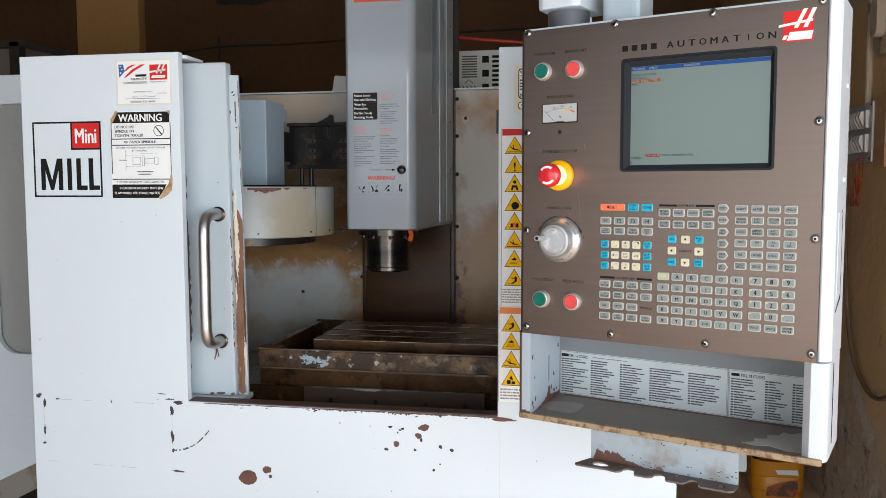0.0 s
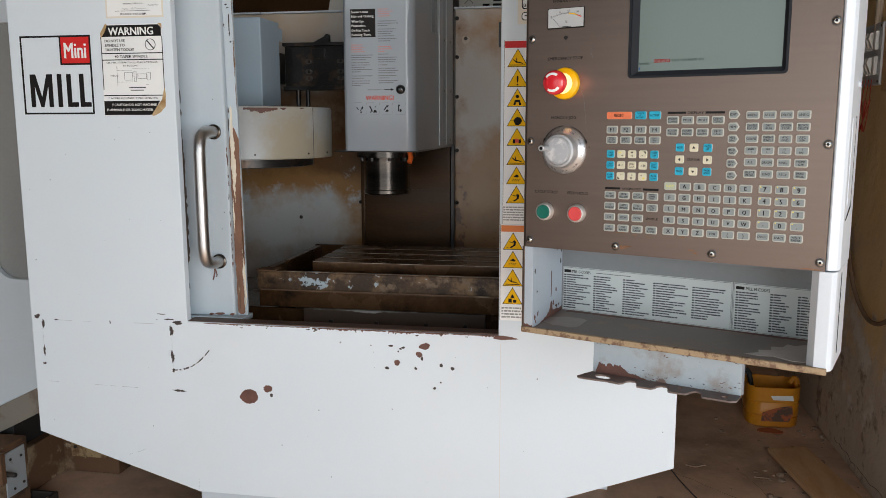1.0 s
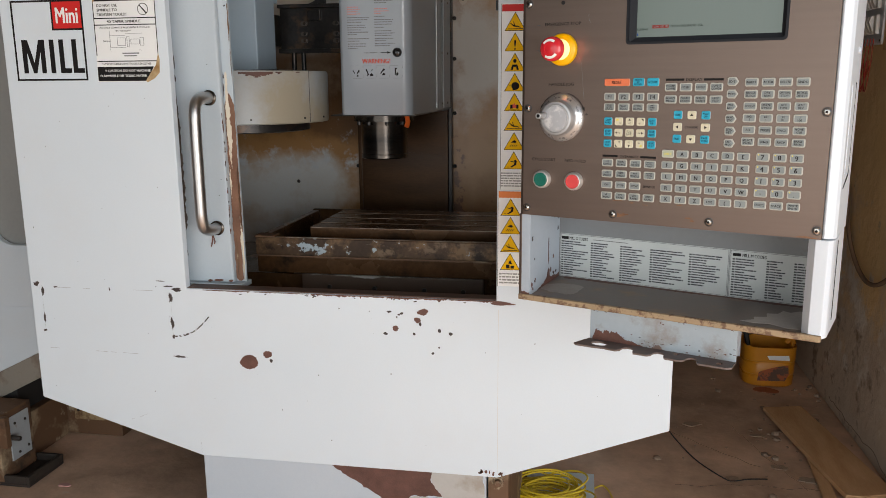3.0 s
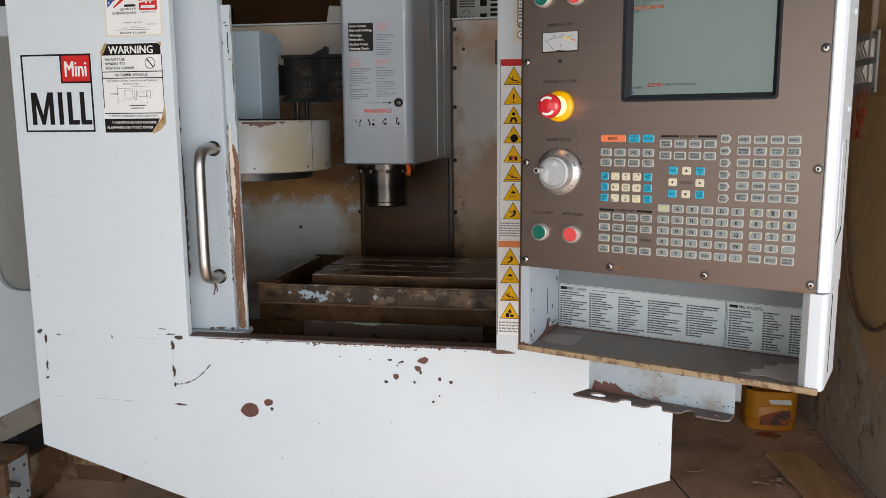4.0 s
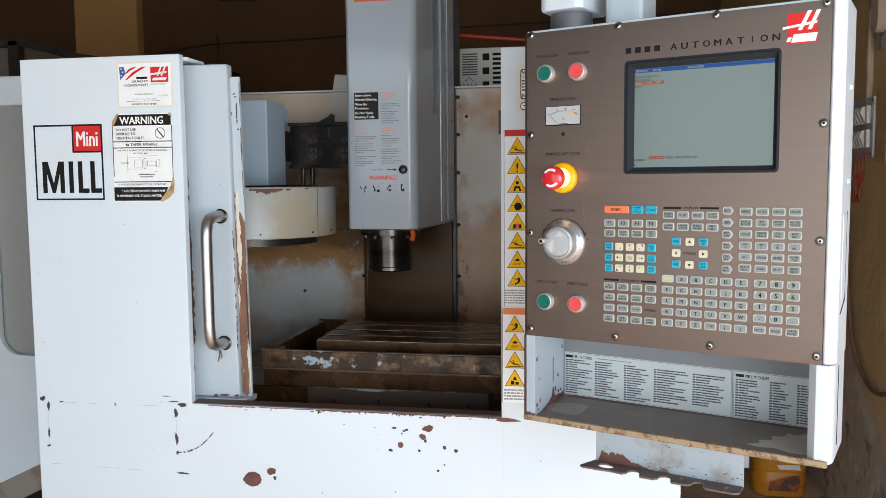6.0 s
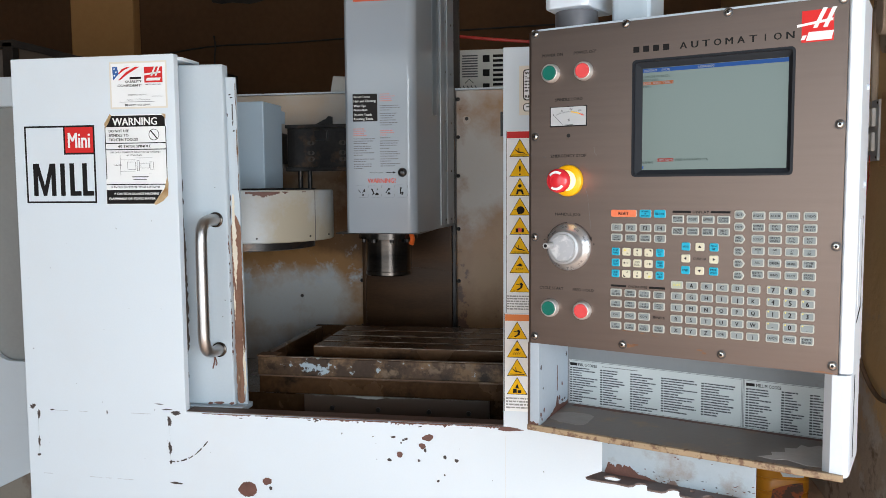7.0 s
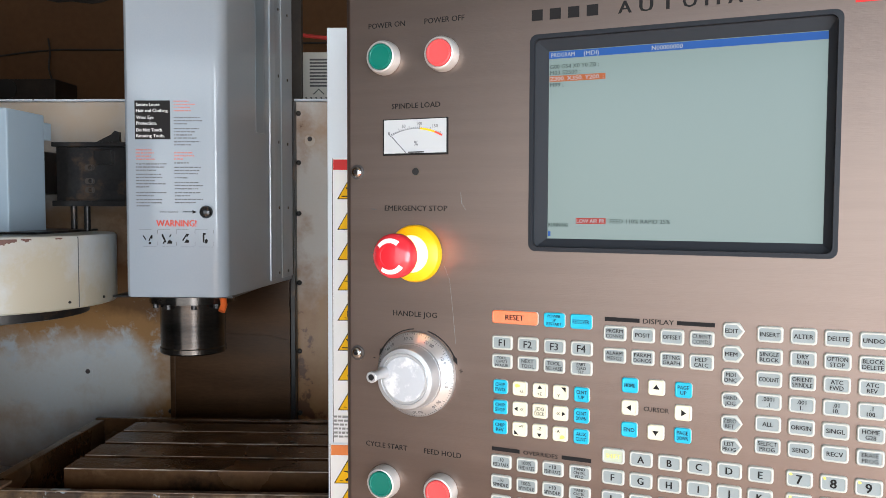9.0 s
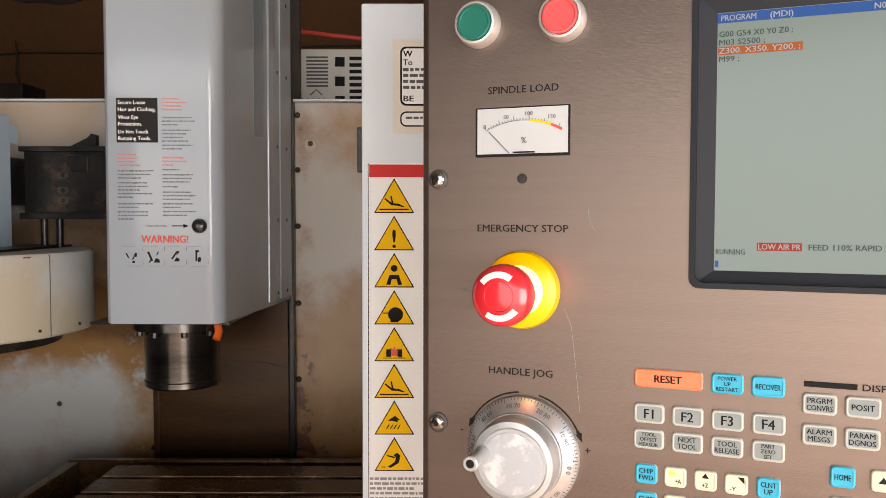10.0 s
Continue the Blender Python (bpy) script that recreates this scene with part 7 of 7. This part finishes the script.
part("panel", bx(-0.49, 0.315, 0.055, 0.065, 0.6, 2.084), plain("frame_panel", (0.22, 0.18, 0.155), 0.55), fr, "dull grey-brown panel")
part("panel", prism([(0.378, 0.6), (1.0, 0.6), (1.0, 1.95), (0.745, 2.0), (0.378, 2.09)], 0.01, "y", 0.055), plain("frame_panel_dark", (0.13, 0.095, 0.07), 0.6), fr)
part("post", bx(0.95, 1.0, 0, 0.05, 0, 1.93, 0.004), darkiron, fr)

# ---- things behind the enclosure ----
psu = tagged(empty("power_unit", pose(-0.287, 2.9, 1.65)), "white slotted power unit behind the machine", "electrical unit")
part("case", bx(-0.19, 0.257, 0.0, 0.16, -0.02, 0.150, 0.003), whiteplastic, psu)
for i in range(9):
    part("vent_slot", bx(-0.115, -0.06, -0.0012, 0.001, 0.055 + i * 0.009, 0.0595 + i * 0.009), greyprint, psu)
for i in range(9):
    part("vent_slot", bx(-0.006, 0.075, -0.0012, 0.001, -0.010 + i * 0.0165, -0.001 + i * 0.0165), black, psu)
for i in range(3):
    part("port", bx(-0.042, -0.018, -0.0012, 0.001, 0.008 + i * 0.049, 0.032 + i * 0.049), black, psu)
for i in range(5):
    part("vent_curve", tube([(-0.125 + 0.014 * i, -0.001, 0.002), (-0.119 + 0.014 * i, -0.001, 0.014), (-0.126 + 0.014 * i, -0.001, 0.026)], 0.002, 5), greyprint, psu)
part("logo_mark", tube([(-0.105, -0.001, 0.034), (-0.09, -0.001, 0.048), (-0.075, -0.001, 0.034)], 0.0015, 5), greyprint, psu)
for i in range(3):
    part("hole", lathe([(0.008, 0), (0.007, 0.001)], 12, "y", (-0.155, -0.0002, 0.02 + 0.055 * i)), black, psu)
part("cable", tube(smooth_path([(-0.155, -0.004, 0.075), (-0.14, -0.02, 0.04), (-0.15, -0.03, 0.0), (-0.17, -0.02, -0.018)]), 0.004, 6), plain("green_cable", (0.08, 0.20, 0.16), 0.5), psu)
tagged(part("rear_shelf", bx(-0.50, 0.22, 2.86, 3.2, 1.58, 1.629, 0.004), white), "white top of the rear machine cover", "cover")
ob = tagged(part("rear_cover", bx(-0.50, 0.14, 2.75, 3.2, 0.0, 1.578, 0.004), white), "white rear cover of the machine column", "cover")
tagged(part("red_rod", tube([(-0.448, 3.0, 1.868), (-0.34, 3.0, 1.855), (-0.10, 3.0, 1.830)], 0.006, 8), plain("red_plastic", (0.55, 0.04, 0.03), 0.4)), "thin red plastic rod above the power unit", "rod")
tagged(part("rod_stand", bx(-0.13, -0.09, 3.01, 3.05, 1.80, 1.86, 0.003), blackrubber), "small black clip on the power unit", "clip")
tool = tagged(part("clamp_block", prism([(-0.04, 0), (0.04, 0), (0.03, 0.05), (-0.03, 0.055)], 0.05, "y", 0, 0.004), whiteplastic), "small pale plastic block on the rear sheet", "block")
tool.matrix_basis = pose(-0.765, 2.64, 1.634)
cab = tagged(empty("steel_cabinet", pose(-3.155, 6.6, 0)), "dark steel cabinet against the back wall", "cabinet")
part("cabinet_body", bx(-0.266, 0.266, -0.32, 0.0, 0, 2.262, 0.01), darkiron, cab)
part("cabinet_dial", lathe([(0.07, 0), (0.07, 0.01), (0.055, 0.014)], 24, "y", (-0.08, -0.3205, 2.19)), blackrubber, cab, smooth=True)
for pts, r in (([(-6.1, 6.57, 2.33), (-4.6, 6.57, 2.36), (-3.71, 6.57, 2.445), (-3.08, 6.57, 2.515), (-2.42, 6.57, 2.52), (-1.2, 6.57, 2.56), (0.9, 6.57, 2.60)], 0.007), ([(-3.08, 6.56, 2.60), (-3.07, 6.56, 2.50), (-3.08, 6.56, 2.38), (-3.05, 6.56, 2.27)], 0.007)):
    tagged(part("back_wall_cable", tube(smooth_path(pts), r, 7), darkiron), "black cable strung along the dark back wall", "cable")
slab("dark_patch", prism(blob(-2.85, 2.99, 0.33, 0.14, rng, 24, 0.3), 0.01, "y", 6.585), darkiron, "black uneven patch high on the back wall", "soot")

# ---- on the floor ----
can = tagged(empty("oil_can", pose(0.846, 3.56, 0)), "cut-open yellow plastic oil can with a torn label", "oil can")
b = bmesh.new()
prof = [(0.100, 0.0), (0.106, 0.006), (0.108, 0.05), (0.105, 0.053), (0.105, 0.060), (0.109, 0.064), (0.110, 0.115), (0.107, 0.119), (0.107, 0.126), (0.111, 0.130), (0.112, 0.20), (0.108, 0.20), (0.105, 0.06), (0.098, 0.008)]
rings = []
for r, z in prof:
    rings.append([b.verts.new((x, y, z + (0.004 * math.sin(3 * i) if z > 0.19 else 0))) for i, (x, y) in enumerate(rrect(2 * r, 1.7 * r, 0.06, 6))])
n = len(rings[0])
for p, q in zip(rings, rings[1:]):
    for i in range(n):
        b.faces.new((p[i], p[(i + 1) % n], q[(i + 1) % n], q[i]))
b.faces.new(rings[0])
b.faces.new(rings[-1])
part("can_body", b, bucketmat, can, smooth=True)
part("can_grip", tube(smooth_path([(0.075, 0, 0.20), (0.095, 0, 0.222), (0.106, 0, 0.20), (0.10, 0, 0.15)]), 0.013, 10), bucketmat, can, smooth=True)
part("can_label", prism([(-0.055, 0.03), (0.06, 0.035), (0.075, 0.07), (0.07, 0.115), (0.02, 0.105), (-0.02, 0.09), (-0.05, 0.075)], 0.001, "y", -0.0955), worn("can_label", (0.42, 0.10, 0.03), (0.10, 0.05, 0.03), 0.5, 0.04, 24.0, 0.5), can, "torn brown and red label")
part("can_label", prism([(-0.01, 0.14), (0.075, 0.14), (0.07, 0.165), (-0.02, 0.16)], 0.001, "y", -0.0962), paper, can)
part("dark_stick", tube([(-0.05, 0.03, 0.02), (-0.085, 0.05, 0.22), (-0.10, 0.06, 0.24)], 0.012, 8), blackrubber, can)
can.scale = (0.97, 0.97, 0.87)
tagged(part("label_scrap", prism(blob(0.82, 3.42, 0.05, 0.03, rng), 0.002, "z", 0.003), plain("scrap_red", (0.40, 0.12, 0.05), 0.7)), "torn red label scrap lying on the floor", "paper scrap")


def board(name, corners, z0, z1, label):
    ob = part(name, prism(corners, z1 - z0, "z", z0, 0.002), wood)
    return tagged(ob, label, "board")


board("wooden_board", [(0.757, 3.163), (0.905, 3.200), (1.018, 2.550), (0.985, 2.507), (0.905, 2.482), (0.864, 2.486)], 0.014, 0.030, "flat worn wooden board lying on the floor by the wall")
board("wooden_strip", [(0.826, 2.78), (0.862, 2.78), (0.838, 2.40), (0.796, 2.40)], 0.0, 0.012, "narrow wooden strip under the board")
tagged(part("floor_cable", tube(smooth_path([(0.33, 3.10, 0.006), (0.369, 2.976, 0.006), (0.40, 2.85, 0.006), (0.45, 2.70, 0.006), (0.52, 2.585, 0.006), (0.55, 2.57, 0.006), (0.60, 2.59, 0.006), (0.66, 2.60, 0.006)]), 0.0022, 6), blackrubber), "thin dark cable lying on the floor", "cable")
coil = tagged(empty("cable_coil", pose(-0.035, 2.21, 0.055)), "loose coil of thin yellow cable beside the base", "cable coil")
for i in range(24):
    r = rng.uniform(0.062, 0.112)
    cx_, cy_, tilt, ph = rng.gauss(0, 0.014), rng.gauss(0, 0.012), rng.gauss(0, 0.16), rng.uniform(0, 6.28)
    pts = [(cx_ + (r + 0.006 * math.sin(3 * a + ph)) * math.cos(a), cy_ + 0.72 * (r + 0.006 * math.sin(2 * a + ph)) * math.sin(a), 0.022 + 0.0026 * i + tilt * r * math.sin(a + ph)) for a in np.linspace(0, 2 * math.pi, 37)]
    part("loop", tube([(x, y, max(z, 0.004)) for x, y, z in pts], 0.0029, 6), yellowcable, coil, smooth=True)
tagged(part("loose_cable", tube(smooth_path([(0.07, 2.40, 0.006), (0.13, 2.47, 0.006), (0.16, 2.36, 0.006), (0.13, 2.25, 0.006)]), 0.003, 6), yellowcable), "loose end of yellow cable on the floor", "cable")
rubble = bmesh.new()
for i in range(110):
    x, y = rng.choice(((rng.uniform(0.3, 1.0), rng.uniform(2.3, 4.2)), (rng.gauss(0.78, 0.10), rng.gauss(2.8, 0.2)), (rng.gauss(0.95, 0.04), rng.uniform(2.3, 4.0))))
    s = rng.choice((0.004, 0.005, 0.006, 0.009, 0.014))
    r = bmesh.new()
    bmesh.ops.create_icosphere(r, subdivisions=1, radius=s)
    for v in r.verts:
        v.co = Vector((v.co.x * rng.uniform(0.7, 1.4), v.co.y * rng.uniform(0.7, 1.4), v.co.z * rng.uniform(0.3, 0.8))) + Vector((min(x, 1.02), y, s * 0.3))
    join(rubble, r)
tagged(part("rubble", rubble, mat("rubble", (0.27, 0.185, 0.135), (0.39, 0.285, 0.21), 0.9, scale=20, fine=90, bump=0.3)), "small stones and grit scattered on the floor", "rubble", kind="stuff")
for i, (x, y, s) in enumerate(((0.47, 3.02, 0.035), (0.80, 2.62, 0.04), (0.72, 2.70, 0.03), (0.55, 2.6, 0.02), (0.70, 2.95, 0.025))):
    tagged(part("debris_flake", prism(blob(x, y, s, s * 0.5, rng, 24, 0.2, 0.14), 0.0025, "z", 0.001), mat("flake", (0.31, 0.215, 0.155), (0.42, 0.31, 0.23), 0.9) if i == 0 else bpy.data.materials["flake"]), "flat flake of broken plaster on the floor", "debris", "floor flakes")

# ---- on the plaster wall ----
box = tagged(empty("switch_box", pose(1.035, 3.19, 1.40)), "pale grey switchboard, two rows of white breakers, on plaster wall", "switchboard")
breakerwhite = mat("breaker_white", (0.72, 0.71, 0.67), (0.80, 0.79, 0.75), 0.4, scale=30, fine=200, bump=0.02)
part("back_board", bx(-0.022, 0.0, -0.150, 0.150, 0.0, 0.21, 0.004), mat("board_grey", (0.50, 0.52, 0.55), (0.58, 0.60, 0.62), 0.45, scale=9, fine=200, bump=0.03), box, "pale grey board")
for row in (0.034, 0.118):
    for i in range(7):
        y0 = -0.100 + i * 0.031
        part("breaker", prism([(-0.023, row), (-0.034, row + 0.004), (-0.050, row + 0.040), (-0.044, row + 0.060), (-0.023, row + 0.063)], 0.019, "y", y0, 0.003), breakerwhite, box)
    part("end_cover", bx(-0.036, -0.023, -0.128, -0.106, row, row + 0.064, 0.004), breakerwhite, box)
for y, z in ((-0.135, 0.198), (-0.135, 0.012), (0.135, 0.198), (0.135, 0.012)):
    part("board_screw", lathe([(0.005, 0), (0.004, -0.0015)], 10, "x", (-0.0222, y, z)), darkiron, box)
part("side_board", bx(-0.016, 0.0, -0.26, -0.152, -0.02, 0.23, 0.003), wood, box, "brown wooden board")
for i in range(4):
    part("red_wire", tube(smooth_path([(-0.03, -0.10 + 0.03 * i, 0.02), (-0.04, -0.12 + 0.04 * i, -0.08), (-0.02, -0.02 + 0.02 * i, -0.16), (-0.01, 0.05 - 0.03 * i, -0.05)]), 0.0016, 5), plain("wire_red", (0.45, 0.05, 0.03), 0.5) if i == 0 else bpy.data.materials["wire_red"], box)
fix = tagged(empty("wall_fitting", pose(1.035, 2.98, 1.87)), "old ochre-painted electrical fitting with conduit on the wall", "wall fitting")
part("backing", prism([(y, z) for y, z in rrect(0.16, 0.22, 0.04)], 0.02, "x", -0.02, 0.002), plaster, fix)
part("lamp_holder", prism([(y, z + 0.01) for y, z in rrect(0.07, 0.13, 0.03)], 0.03, "x", -0.05, 0.004), plaster, fix)
part("conduit", tube([(-0.012, 0.14, -0.3), (-0.012, 0.14, 0.6)], 0.012, 10), plaster, fix)
part("conduit", tube([(-0.012, 0.05, 0.1), (-0.012, 0.06, 0.6)], 0.010, 10), plaster, fix)
tagged(part("wall_cable", tube(smooth_path([(1.015, 3.30, 1.30), (1.015, 3.28, 1.0), (1.015, 3.18, 0.72), (1.015, 2.98, 0.60), (1.015, 2.78, 0.64), (1.015, 2.6, 0.8)]), 0.008, 8), mat("dusty_cable", (0.15, 0.09, 0.055), (0.24, 0.15, 0.09), 0.8, scale=12, fine=90, bump=0.1)), "dusty cable hanging in a loop on the plaster wall", "cable")
pts, y = [], 3.3
while y > 2.45:
    pts.append((1.0345, y, 0.035 + 0.03 * noise.noise((y * 6, 0.3, 0)) + rng.uniform(-0.006, 0.006)))
    y -= rng.uniform(0.015, 0.04)
crackmat = plain("crack_brown", (0.17, 0.115, 0.08), 0.9)
tagged(part("wall_crack", tube(pts, 0.0010, 4), crackmat), "dark crack along the foot of the plaster wall", "crack", kind="structure")
for start, step in (((0.30, 3.00), (0.035, -0.030)), ((0.62, 3.02), (0.012, -0.045)), ((0.36, 2.52), (0.045, 0.004))):
    pts, (x, y) = [], start
    for i in range(11):
        pts.append((x, y, 0.0035))
        x, y = x + step[0] + rng.uniform(-0.012, 0.012), y + step[1] + rng.uniform(-0.014, 0.014)
    tagged(part("floor_crack", tube(pts, 0.0007, 4), crackmat), "fine dark crack in the concrete floor", "crack", kind="structure")
